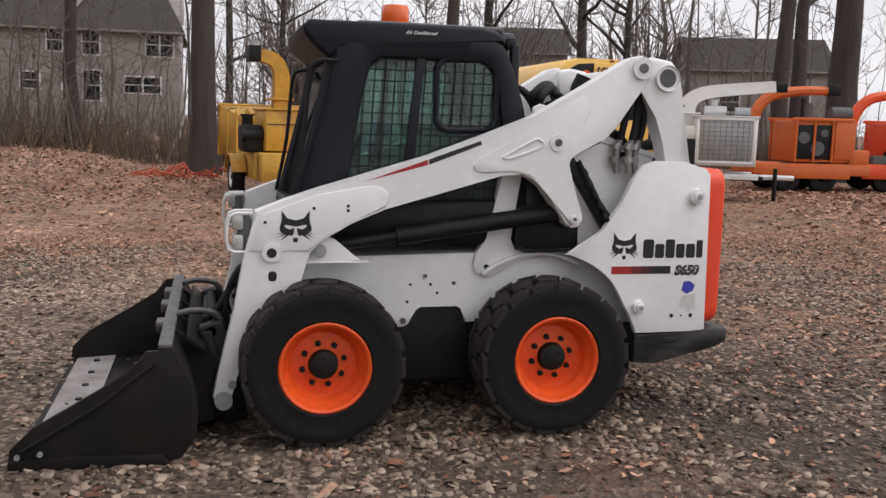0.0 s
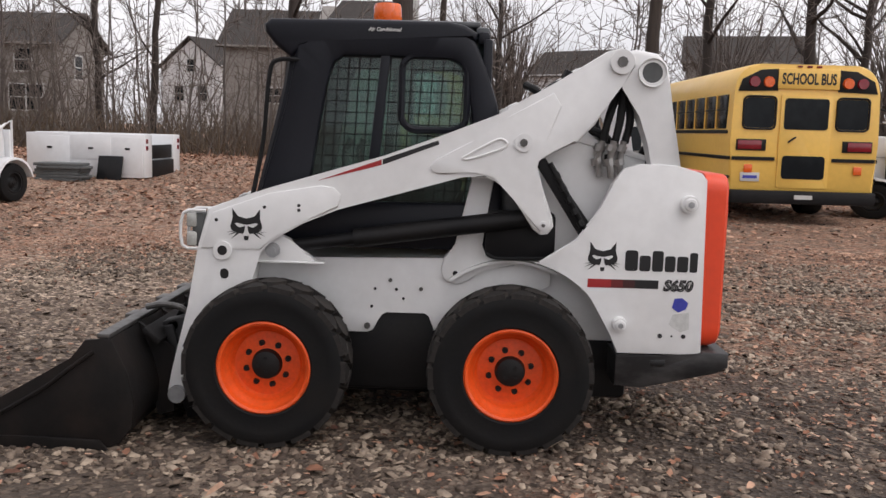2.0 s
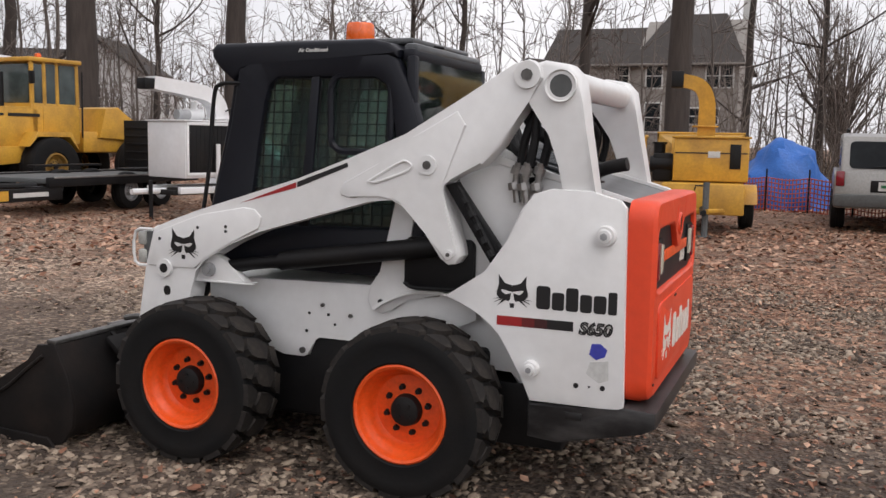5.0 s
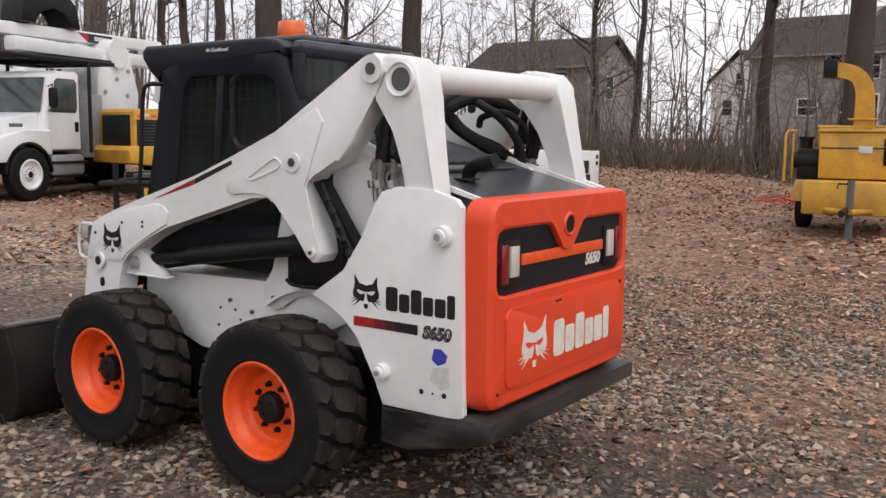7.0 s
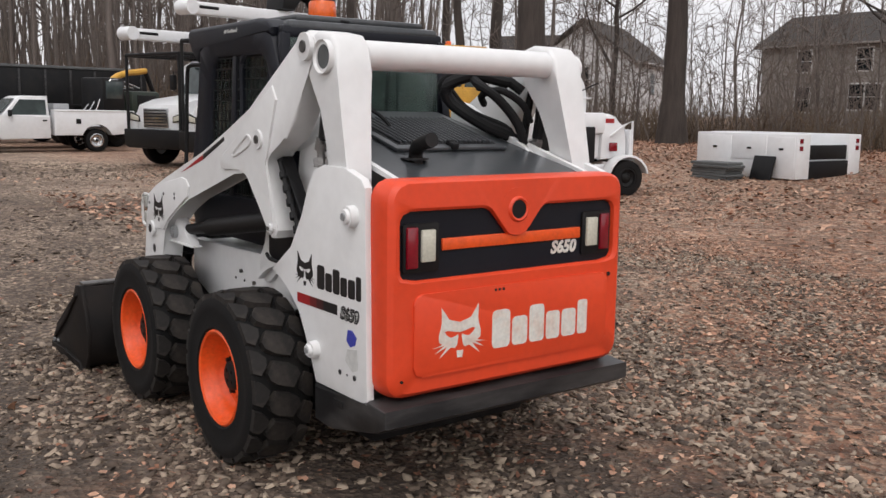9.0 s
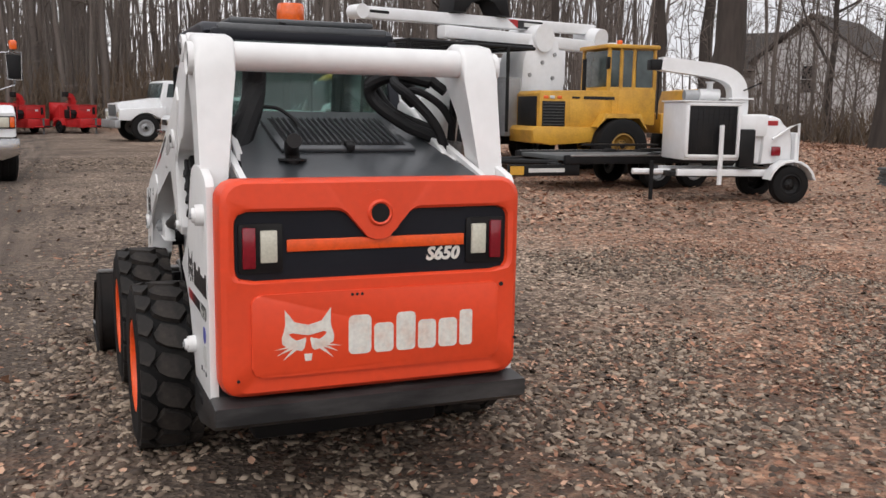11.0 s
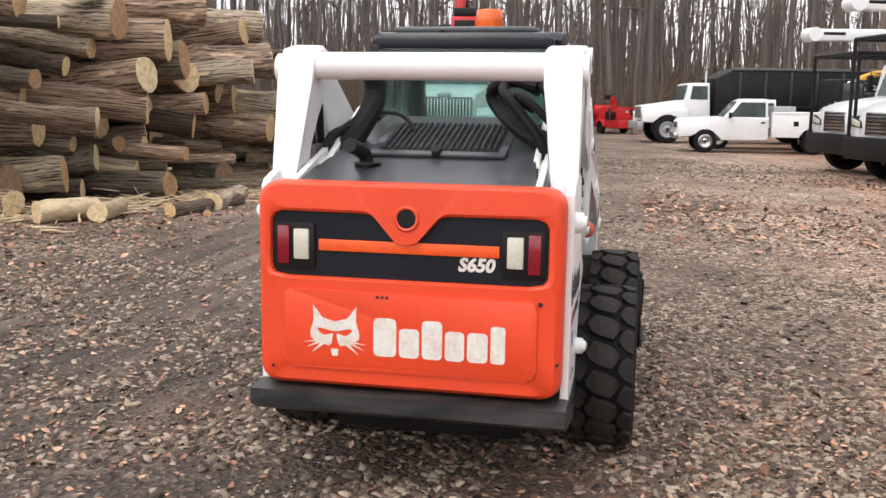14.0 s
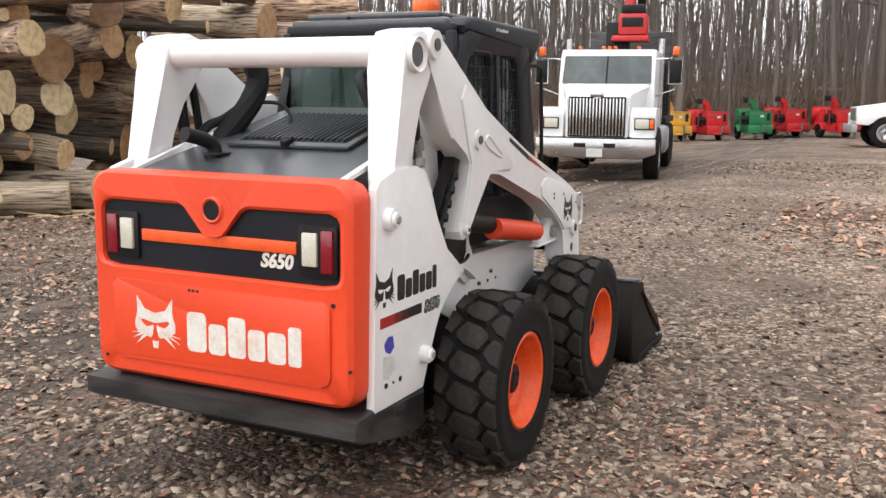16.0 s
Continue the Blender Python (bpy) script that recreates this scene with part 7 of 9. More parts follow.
    shape("front_bumper", t, BLACK, [(-1.1, 0.50), (-1.1, 0.86), (1.1, 0.86), (1.1, 0.50), (0.95, 0.42), (-0.95, 0.42)], 0.74, 0.96, 0.04, "black bumper", "x")
    cb = shape("cab", t, TRUCKWHITE, [(-0.56, 0.95), (-0.58, 1.68), (-0.79, 2.42), (-0.92, 2.52), (-1.48, 2.54), (-1.55, 2.46), (-1.55, 0.95)], -0.98, 0.98, 0.07, "white cab")
    bm = B()
    bm.faces.new([bm.verts.new(p) for p in ((-0.575, -0.86, 1.70), (-0.575, 0.86, 1.70), (-0.775, 0.82, 2.38), (-0.775, -0.82, 2.38))])
    ws = part("windscreen", bm, SCREENGLASS, cb, "dark windscreen")
    ws.location = (0.02, 0, 0.006)
    rod("wiper", cb, BLACK, [(-0.56, 0.5, 1.71), (-0.585, 0.1, 1.78)], 0.01)
    rod("wiper", cb, BLACK, [(-0.56, -0.1, 1.71), (-0.585, -0.5, 1.78)], 0.01)
    for y in (-0.45, 0.0, 0.45):
        rod("rack_rail", t, BLACK, [(0.90, y, rack), (-2.6, y, rack)], 0.026)
    for x in (0.90, -0.3, -1.75, -2.6):
        rod("rack_rail", t, BLACK, [(x, -0.98, rack), (x, 0.98, rack)], 0.04)
    plain("rack_deck", t, BLACK, (-1.7, 0, rack + 0.06), (1.8, 1.9, 0.06), 0.01)
    plain("chassis", t, BLACK, (-2.9, 0, 0.75), (6.2, 0.9, 0.3), 0.02)
    plain("deck", t, GREYMETAL, (-4.4, 0, 1.05), (3.7, 1.5, 0.1), 0.01)
    plain("front_locker", t, GREYMETAL, (-1.98, 0, 1.45), (0.45, 2.0, 1.3), 0.03, "grey locker behind the cab")
    ped = shape("pedestal", t, TRUCKWHITE, [(-2.7, 1.1), (-2.8, 2.5), (-3.0, boom - 0.35), (-3.9, boom - 0.3), (-4.2, 2.2), (-4.1, 1.1)], -0.42, 0.42, 0.06, "white boom pedestal")
    for x, z in ((-3.0, 2.2), (-3.4, 2.5), (-3.75, 2.15), (-3.3, 1.8), (-3.8, 2.7)):
        bm = B()
        cyl(bm, (x, -0.45, z), (x, 0.45, z), 0.05, n=12)
        part("pin", bm, GREYMETAL, ped)
    bm = B()
    cyl(bm, (-3.4, -0.5, boom - 0.3), (-3.4, 0.5, boom - 0.3), 0.32, n=20)
    part("turntable", bm, TRUCKWHITE, ped)
    lo = plain("lower_boom", t, TRUCKWHITE, (-2.95, 0.24, boom - 0.36), (4.9, 0.32, 0.28), 0.04, "white lower boom", Matrix.Rotation(radians(-1), 4, "Y"))
    up = plain("upper_boom", t, TRUCKWHITE, (-2.0, 0.0, boom), (7.0, 0.28, 0.25), 0.04, "white upper boom", Matrix.Rotation(radians(0.6), 4, "Y"))
    bm = B()
    cyl(bm, (1.50, -0.2, boom - 0.03), (1.50, 0.2, boom - 0.03), 0.15, n=18)
    part("boom_tip", bm, TRUCKWHITE, up, "rounded white boom tip")
    plain("tip_strap", up, BLACK, (1.05, 0.0, boom - 0.01), (0.5, 0.30, 0.07), 0.02)
    bm = B()
    cyl(bm, (-5.4, -0.3, boom - 0.1), (-5.4, 0.45, boom - 0.2), 0.24, n=16)
    part("boom_knuckle", bm, TRUCKWHITE, up)
    y, z, x = 0.142, boom, -2.9
    plain("maker_plate", up, DECALBLACK, (x - 0.35, y, z), (0.80, 0.01, 0.19), 0)
    shape("maker_mark", up, DECALRED, [(x + 0.05, z - 0.095), (x + 0.36, z + 0.095), (x + 0.05, z + 0.095)], y - 0.004, y + 0.006, 0)
    plain("maker_bar", up, TRIM, (x - 0.40, y + 0.007, z), (0.5, 0.006, 0.09), 0)
    if cover:
        shape("bucket_cover", t, BLACK, [(-0.8, boom + 0.13), (-0.85, boom + 0.5), (-1.05, boom + 0.78), (-1.5, boom + 0.92), (-2.1, boom + 0.84), (-2.4, boom + 0.6), (-2.5, boom + 0.13), (-2.15, boom + 0.13), (-2.05, boom + 0.45), (-1.7, boom + 0.55), (-1.3, boom + 0.42), (-1.2, boom + 0.13)], -0.28, 0.28, 0.06, "black covered bucket folded over the boom")
    plain("bucket", t, TRUCKWHITE, (-6.2, 0.0, 2.6), (0.7, 0.8, 1.0), 0.06, "white work bucket")
    return t


bucket_truck(stand(-13.25, 11.14, -74), "white bucket truck with folded white boom and black rack")
bucket_truck(stand(-16.1, 10.9, -74), "second white bucket truck parked alongside, its rack lower", 2.55, 3.0, False)

# ---- white log truck with red grapple
sm = thing("log_truck", stand(-12.8, 2.0, 10.0), "white heavy truck with chrome grille and red grapple", "truck")
bm = B()
prism(bm, [(0.72, 0.85), (0.74, 1.60), (0.60, 1.70), (-0.75, 1.90), (-0.8, 0.85)], -0.62, 0.62, bev=0.07, seg=3)
for v in bm.verts:
    v.co.y *= 1.0 + 0.42 * max(0.0, min(1.0, (0.6 - v.co.x) / 1.3)) * min(1.0, max(0.0, (v.co.z - 1.2) / 0.5))
part("hood", bm, TRUCKWHITE, sm, "white hood widening to the cab")
for s in SIDES:
    shape("wing", sm, TRUCKWHITE, [(0.78, 0.86), (0.78, 1.28), (0.6, 1.42), (-0.7, 1.42), (-0.75, 0.9)] + arc(0, 0.53, 0.62, 140, 30, 8), s * 0.62, s * 1.11, 0.05, "white wing")
    hl = plain("headlight", sm, BLACK, (0.79, s * 0.90, 1.12), (0.05, 0.38, 0.22), 0.02)
    plain("lens", hl, WHITELENS, (0.81, s * 0.86, 1.12), (0.05, 0.26, 0.18), 0.02)
    plain("turn_lens", hl, AMBERLENS, (0.81, s * 1.04, 1.12), (0.05, 0.08, 0.18), 0.02)
    plain("mirror", sm, BLACK, (-0.95, s * 1.36, 2.15), (0.10, 0.24, 0.46), 0.03, "dark wing mirror")
    rod("mirror_frame", sm, CHROME, [(-0.9, s * 1.23, 1.9), (-0.9, s * 1.49, 1.9), (-0.9, s * 1.49, 2.42), (-0.9, s * 1.23, 2.42), (-0.9, s * 1.23, 1.9)], 0.016)
    rod("mirror_arm", sm, CHROME, [(-1.0, s * 0.96, 2.4), (-0.95, s * 1.36, 2.42), (-0.95, s * 1.36, 1.8), (-1.0, s * 0.98, 1.66)], 0.018)
    road_wheel(sm, 0.0, s * 1.02, 0.53, 0.3, 0.29, GREYMETAL, s)
    road_wheel(sm, -4.4, s * 0.95, 0.53, 0.5, 0.29, BLACK, s)
    road_wheel(sm, -5.6, s * 0.95, 0.53, 0.5, 0.29, BLACK, s)
    plain("fuel_tank", sm, GREYMETAL, (-2.2, s * 0.95, 0.75), (1.3, 0.55, 0.6), 0.12)
    rod("exhaust_pipe", sm, CHROME, [(-2.4, s * 1.0, 1.0), (-2.4, s * 1.0, 2.9)], 0.07)
    for x in (-3.2, -4.6, -6.2):
        rod("stake", sm, BLACK, [(x, s * 1.05, 1.2), (x, s * 1.05, 2.4)], 0.05, "black log stake")
    plain("beacon", sm, AMBERLENS, (-0.95, s * 1.36, 2.56), (0.14, 0.14, 0.18), 0.04, "amber beacon")
cb = shape("cab", sm, TRUCKWHITE, [(-0.75, 0.9), (-0.75, 1.88), (-0.98, 2.46), (-1.12, 2.60), (-2.2, 2.62), (-2.25, 0.9)], -0.98, 0.98, 0.06, "white cab")
bm = B()
vs = [bm.verts.new(p) for p in ((-0.75, -0.90, 1.90), (-0.75, 0.90, 1.90), (-0.965, 0.88, 2.46), (-0.965, -0.88, 2.46))]
bm.faces.new(vs)
ws = part("windscreen", bm, SCREENGLASS, cb, "dark two-piece windscreen")
ws.location = (0.02, 0, 0.005)
rod("windscreen_bar", cb, BLACK, [(-0.72, 0, 1.90), (-0.94, 0, 2.46)], 0.015)
gl = shape("grille", sm, BLACK, [(-0.54, 0.86), (-0.54, 1.62), (-0.1, 1.62), (0, 1.57), (0.1, 1.62), (0.54, 1.62), (0.54, 0.86)], 0.74, 0.77, 0.005, "chrome barred grille", "x")
for k in range(17):
    plain("grille_bar", gl, CHROME, (0.785, -0.50 + 1.0 * k / 16, 1.24), (0.025, 0.034, 0.70), 0.008)
plain("emblem", gl, CHROME, (0.79, 0, 1.66), (0.04, 0.26, 0.1), 0.02)
fb = shape("front_bumper", sm, CHROME, [(-1.13, 0.56), (-1.13, 0.84), (1.13, 0.84), (1.13, 0.56), (0.85, 0.46), (-0.85, 0.46)], 0.78, 0.95, 0.03, "wide bright steel front bumper", "x")
for y in (-0.28, 0.28):
    plain("tow_slot", fb, BLACK, (0.955, y, 0.71), (0.01, 0.22, 0.08), 0.003)
plain("plate", fb, TRIM, (0.957, 0, 0.57), (0.012, 0.3, 0.16), 0)
for y in (-0.6, -0.12, 0.0, 0.12, 0.6):
    plain("marker_lamp", sm, AMBERLENS, (-1.2, y, 2.64), (0.12, 0.08, 0.06), 0.02)
plain("chassis", sm, BLACK, (-3.6, 0, 0.8), (6.6, 0.9, 0.35), 0.02)
plain("deck", sm, BLACK, (-4.8, 0, 1.15), (4.8, 2.3, 0.16), 0.02)
plain("head_board", sm, BLACK, (-2.55, 0, 1.8), (0.12, 1.8, 1.3), 0.02)
plain("tail_rack", sm, WORNBLACK, (-5.6, 0.1, 2.2), (0.9, 2.0, 2.1), 0.03, "dark steel rack behind the load")
plain("loader_mast", sm, BLACK, (-3.0, 0, 2.2), (0.5, 0.5, 2.2), 0.05)
gp = plain("loader_seat_box", sm, REDPAINT, (-2.8, 0.35, 3.22), (0.8, 0.62, 0.46), 0.06, "red loader station")
plain("loader_window", gp, BLACK, (-2.395, 0.35, 3.26), (0.02, 0.46, 0.2), 0.01)
plain("loader_top", gp, BLACK, (-2.8, 0.35, 3.55), (0.6, 0.5, 0.2), 0.04)
plain("loader_base", gp, REDPAINT, (-2.8, 0.3, 2.92), (0.8, 0.8, 0.12), 0.03)
rod("loader_boom", sm, REDPAINT, [(-3.0, 0.2, 3.2), (-3.2, 0.3, 4.6), (-5.0, 0.3, 5.0)], 0.13)
rod("loader_jib", sm, BLACK, [(-5.0, 0.3, 5.0), (-6.0, 0.3, 3.4)], 0.11)
bm = B()
for k in range(9):
    a, rr = 0.35 + 0.1 * (k % 3), 0.16
    cyl(bm, (-3.4, -0.8 + 0.2 * k, 1.45 + 0.25 * (k % 3)), (-6.8, -0.8 + 0.2 * k, 1.45 + 0.25 * (k % 3)), rr, n=10)
tagged(part("log_load", bm, LOGBARK, sm, "dark load of logs"), kind="stuff")


# ---- pickup trucks with white utility bodies
def pickup(m, label):
    t = thing("pickup_truck", m @ Matrix.Scale(0.92, 4), label, "pickup truck", "white pickups")
    shape("body", t, TRUCKWHITE, [(0.90, 0.5), (0.92, 1.02), (0.82, 1.12), (-0.55, 1.20), (-2.0, 1.18), (-2.0, 0.45), (-0.5, 0.42)] + arc(0, 0.38, 0.46, 160, 20, 8), -0.98, 0.98, 0.05, "white cab body")
    gh = shape("cab_roof", t, TRUCKWHITE, [(-0.5, 1.12), (-1.02, 1.72), (-1.2, 1.8), (-1.95, 1.8), (-2.0, 1.12)], -0.86, 0.86, 0.05)
    bm = B()
    vs = [bm.verts.new(p) for p in ((-0.51, -0.78, 1.15), (-0.51, 0.78, 1.15), (-1.0, 0.74, 1.7), (-1.0, -0.74, 1.7))]
    bm.faces.new(vs)
    w = part("windscreen", bm, SCREENGLASS, gh)
    w.location = (0.02, 0, 0.012)
    for s in SIDES:
        shape("side_window", gh, SCREENGLASS, [(-0.75, 1.2), (-1.1, 1.68), (-1.88, 1.68), (-1.9, 1.2)], s * 0.86, s * 0.868, 0, "dark side window")
        plain("door_handle", t, BLACK, (-1.82, s * 0.985, 1.02), (0.14, 0.02, 0.05), 0.008)
        plain("headlight", t, WHITELENS, (0.905, s * 0.74, 0.90), (0.06, 0.36, 0.16), 0.02)
        road_wheel(t, 0.0, s * 0.84, 0.38, 0.26, 0.22, CHROME, s)
        road_wheel(t, -3.45, s * 0.84, 0.38, 0.26, 0.22, CHROME, s)
        lk = shape("side_locker", t, TRUCKWHITE, [(-2.1, 0.55), (-2.1, 1.38), (-4.7, 1.36), (-4.7, 0.62)] + arc(-3.45, 0.42, 0.50, 165, 15, 8), s * 0.62, s * 1.04, 0.012, "white utility lockers")
        plain("badge", lk, BLACK, (-2.85, s * 1.045, 1.0), (0.16, 0.012, 0.16), 0.004)
        plain("rim_line", lk, TRIM, (-3.4, s * 1.045, 1.33), (2.6, 0.02, 0.03), 0.004)
        plain("mirror", t, BLACK, (-0.75, s * 1.1, 1.25), (0.1, 0.2, 0.2), 0.03)
    plain("grille", t, BLACK, (0.915, 0, 0.90), (0.05, 1.1, 0.18), 0.02)
    plain("front_bumper", t, CHROME, (0.96, 0, 0.55), (0.18, 1.95, 0.2), 0.04, "chrome bumper")
    plain("rear_bumper", t, BLACK, (-4.8, 0, 0.5), (0.2, 1.9, 0.16), 0.02)
    plain("bed_floor", t, GREYMETAL, (-3.4, 0, 0.8), (2.6, 1.3, 0.06), 0.005)
    plain("tool_box", t, GREYMETAL, (-2.45, 0, 1.42), (0.5, 1.2, 0.3), 0.03)
    return t


pickup(stand(-24.7, 7.9, -88), "white pickup with utility body parked in line")
pickup(stand(-27.4, 8.5, -88), "white pickup parked behind another")

# ---- old white truck with a long dark chip body
ot = thing("chip_truck", stand(-31.6, 6.8, -80), "old white truck with a long dark chip body", "truck")
shape("hood", ot, TRUCKWHITE, [(0.9, 0.85), (0.95, 1.4), (-0.7, 1.65), (-0.75, 0.85)], -0.8, 0.8, 0.06, "white hood")
cb = shape("cab", ot, TRUCKWHITE, [(-0.6, 0.9), (-0.6, 1.60), (-0.74, 2.22), (-0.86, 2.28), (-1.52, 2.28), (-1.6, 0.9)], -1.05, 1.05, 0.05, "white cab")
plain("windscreen", cb, SCREENGLASS, (-0.65, 0, 1.92), (0.03, 1.8, 0.56), 0.01, "", Matrix.Rotation(radians(-13), 4, "Y"))
for s in SIDES:
    shape("door_window", cb, SCREENGLASS, [(-0.8, 1.66), (-0.88, 2.16), (-1.44, 2.16), (-1.46, 1.66)], s * 1.05, s * 1.06, 0)
    shape("wing", ot, TRUCKWHITE, [(0.95, 0.8), (0.95, 1.2), (-0.75, 1.3), (-0.78, 0.9)] + arc(0, 0.52, 0.6, 145, 25, 8), s * 0.8, s * 1.12, 0.03)
    plain("headlight", ot, WHITELENS, (0.95, s * 0.9, 1.0), (0.05, 0.24, 0.2), 0.02)
    road_wheel(ot, 0.0, s * 0.98, 0.52, 0.28, 0.3, GREYMETAL, s)
    road_wheel(ot, -5.2, s * 0.95, 0.52, 0.5, 0.3, GREYMETAL, s)
    plain("side_box", ot, BLACK, (-5.2, s * 1.22, 1.4), (6.8, 0.05, 0.1), 0.01)
plain("front_bumper", ot, GREYMETAL, (1.02, 0, 0.66), (0.2, 2.2, 0.3), 0.03)
plain("grille", ot, SLAB, (0.95, 0, 1.15), (0.03, 1.1, 0.42), 0.01)
plain("chassis", ot, BLACK, (-4.5, 0, 0.8), (8.5, 0.9, 0.3), 0.02)
shape("chip_body", ot, BLACK, [(-1.7, 0.95), (-1.7, 2.45), (-2.5, 2.85), (-8.5, 2.85), (-8.7, 0.95)], -1.2, 1.2, 0.04, "long black chip body")
for k in range(7):
    plain("body_rib", ot, WORNBLACK, (-2.6 - 0.95 * k, 1.215, 1.85), (0.08, 0.05, 1.7), 0.01)
plain("top_rail", ot, SLAB, (-5.4, 1.215, 2.80), (6.3, 0.06, 0.10), 0.015)
rod("beacon", ot, TRIM, [(-1.62, 0, 2.2), (-1.62, 0, 2.75)], 0.04)

# ---- dark green loader machine half hidden behind the pickups
gm = thing("forestry_loader", stand(-29.0, 13.2, -60), "dark green forestry loader half hidden behind white pickups", "machine")
plain("deck", gm, DARKGREEN, (0, 0, 0.95), (3.6, 1.9, 0.5), 0.06)
en = plain("engine_cover", gm, DARKGREEN, (-0.9, 0, 1.55), (1.5, 1.5, 0.8), 0.12, "dark green engine cover")
plain("grille", en, BLACK, (-0.9, 0.76, 1.55), (1.0, 0.03, 0.5), 0.01)
plain("cab", gm, BLACK, (0.75, 0.25, 1.75), (1.1, 1.0, 1.25), 0.08, "black caged cab")
plain("cab_window", gm, SCREENGLASS, (0.75, 0.76, 1.95), (0.8, 0.03, 0.6), 0.01)
rod("boom", gm, YELLOW, [(0.4, -0.5, 1.6), (-0.9, -0.6, 2.5), (-2.4, -0.6, 2.75)], 0.12, "yellow boom", 3)
rod("jib", gm, BLACK, [(-2.4, -0.6, 2.75), (-3.0, -0.6, 1.6)], 0.09, "black jib", 2)
for k in range(3):
    rod("hydraulic_pipe", gm, CHROME, [(1.4, 0.5 - 0.3 * k, 1.2), (0.9, 0.75 - 0.2 * k, 2.3 - 0.2 * k), (-0.8, 0.5 - 0.3 * k, 2.05)], 0.03, "", 3)
for s in SIDES:
    road_wheel(gm, 1.1, s * 1.0, 0.55, 0.4, 0.28, BLACK, s)
    road_wheel(gm, -1.2, s * 1.0, 0.55, 0.4, 0.28, BLACK, s)

# ---- far chippers in a row at the edge of the wood
for x, y, mat, col in ((-38.0, -2.1, YELLOW, "yellow"), (-39.5, -0.7, REDPAINT, "red"), (-40.5, 1.25, GREENPAINT, "green"), (-42.5, 2.4, REDPAINT, "red"), (-42.0, 4.65, REDPAINT, "red")):
    chipper(stand(x, y, 34 if col != "green" else 22) @ Matrix.Scale(0.8, 4), mat, col + " wood chipper in a row before the trees", 1, 2.25, 0, "chippers before the wood", False, 0.4)
# low yellow machine behind the logs
ym = thing("yellow_trailer_machine", stand(-24.5, -1.2, 80), "low yellow machine half hidden behind logs", "machine")
plain("body", ym, YELLOW, (0, 0, 0.75), (3.2, 1.5, 0.7), 0.05)
plain("cover", ym, TRIM, (0.6, 0, 1.22), (1.4, 1.3, 0.3), 0.05)
plain("chute", ym, YELLOW, (-1.3, 0, 1.3), (0.5, 0.9, 0.6), 0.05)
for s in SIDES:
    road_wheel(ym, 0.3, s * 0.8, 0.36, 0.24, 0.2, GREYMETAL, s)

# ---------------------------------------------------------------- trees, brush and wood


def stems_mesh(name, stems, material, n=5):
    """One mesh of many tapered stems: each a line of points with a first and a last radius."""
    verts, faces, base = [], [], 0
    ang = np.arange(n) * (2 * np.pi / n)
    ca, sa = np.cos(ang), np.sin(ang)
    ring = np.arange(n)
    for pts, r0, r1 in stems:
        p = np.asarray(pts, dtype=float)
        k = len(p)
        d = np.gradient(p, axis=0)
        d /= np.linalg.norm(d, axis=1)[:, None] + 1e-9
        a = np.cross(d, (0.31, 0.87, 0.1) if abs(d[0][2]) > 0.5 else (0.05, 0.1, 1.0))
        a /= np.linalg.norm(a, axis=1)[:, None] + 1e-9
        b = np.cross(d, a)
        r = np.linspace(r0, r1, k)[:, None, None]
        verts.append((p[:, None, :] + r * (a[:, None, :] * ca[None, :, None] + b[:, None, :] * sa[None, :, None])).reshape(-1, 3))
        for i in range(k - 1):
            o = base + i * n
            faces.append(np.stack([o + ring, o + (ring + 1) % n, o + n + (ring + 1) % n, o + n + ring], axis=1))
        base += k * n
    me = mesh_from(name, np.concatenate(verts), np.concatenate(faces), material)
    me.shade_smooth()
    return me


def bend(rng, p, d, length, k, wobble, lift=0.0):
    """A wandering line of k points from p along d."""
    out, q, d = [p], p, d.normalized()
    for i in range(k - 1):
        d = (d + Vector((rng.gauss(0, wobble), rng.gauss(0, wobble), rng.gauss(0, wobble * 0.6) + lift))).normalized()
        q = q + d * (length / (k - 1))
        out.append(q)
    return out


def limbs(rng, trunk, r_at, low, many, reach, twigs=5, last=2):
    """Branches of a bare tree, in two orders."""
    first, small = [], []
    top = trunk[-1].z
    for _ in range(many):
        z = low + (top - low) * rng.random() ** 0.8
        i = min(int(z / top * (len(trunk) - 1)), len(trunk) - 2)
        f = z / top * (len(trunk) - 1) - i
        p = trunk[i].lerp(trunk[i + 1], max(0, min(1, f)))
        a = rng.uniform(0, math.tau)
        d = Vector((math.cos(a), math.sin(a), rng.uniform(0.25, 1.1)))
        ln = reach * rng.uniform(0.5, 1.1) * (1 - 0.5 * z / top)
        r = r_at * rng.uniform(0.12, 0.3) * (1 - 0.5 * z / top)
        line = bend(rng, p, d, ln, 6, 0.12, 0.05)
        first.append((line, r, r * 0.25))
        for _ in range(twigs):
            j = rng.randint(1, 5)
            dd = (line[j] - line[j - 1]).normalized() + Vector((rng.gauss(0, 0.7), rng.gauss(0, 0.7), rng.gauss(0.15, 0.5)))
            sub = bend(rng, line[j], dd, ln * rng.uniform(0.25, 0.6), 6, 0.11, 0.03)
            small.append((sub, min(r * 0.26, 0.022), 0.004))
            for _ in range(last):
                j2 = rng.randint(1, 5)
                d3 = (sub[j2] - sub[j2 - 1]).normalized() + Vector((rng.gauss(0, 0.8), rng.gauss(0, 0.8), rng.gauss(0.1, 0.5)))
                small.append((bend(rng, sub[j2], d3, ln * rng.uniform(0.12, 0.28), 4, 0.12), min(r * 0.12, 0.011), 0.003))
    return first, small


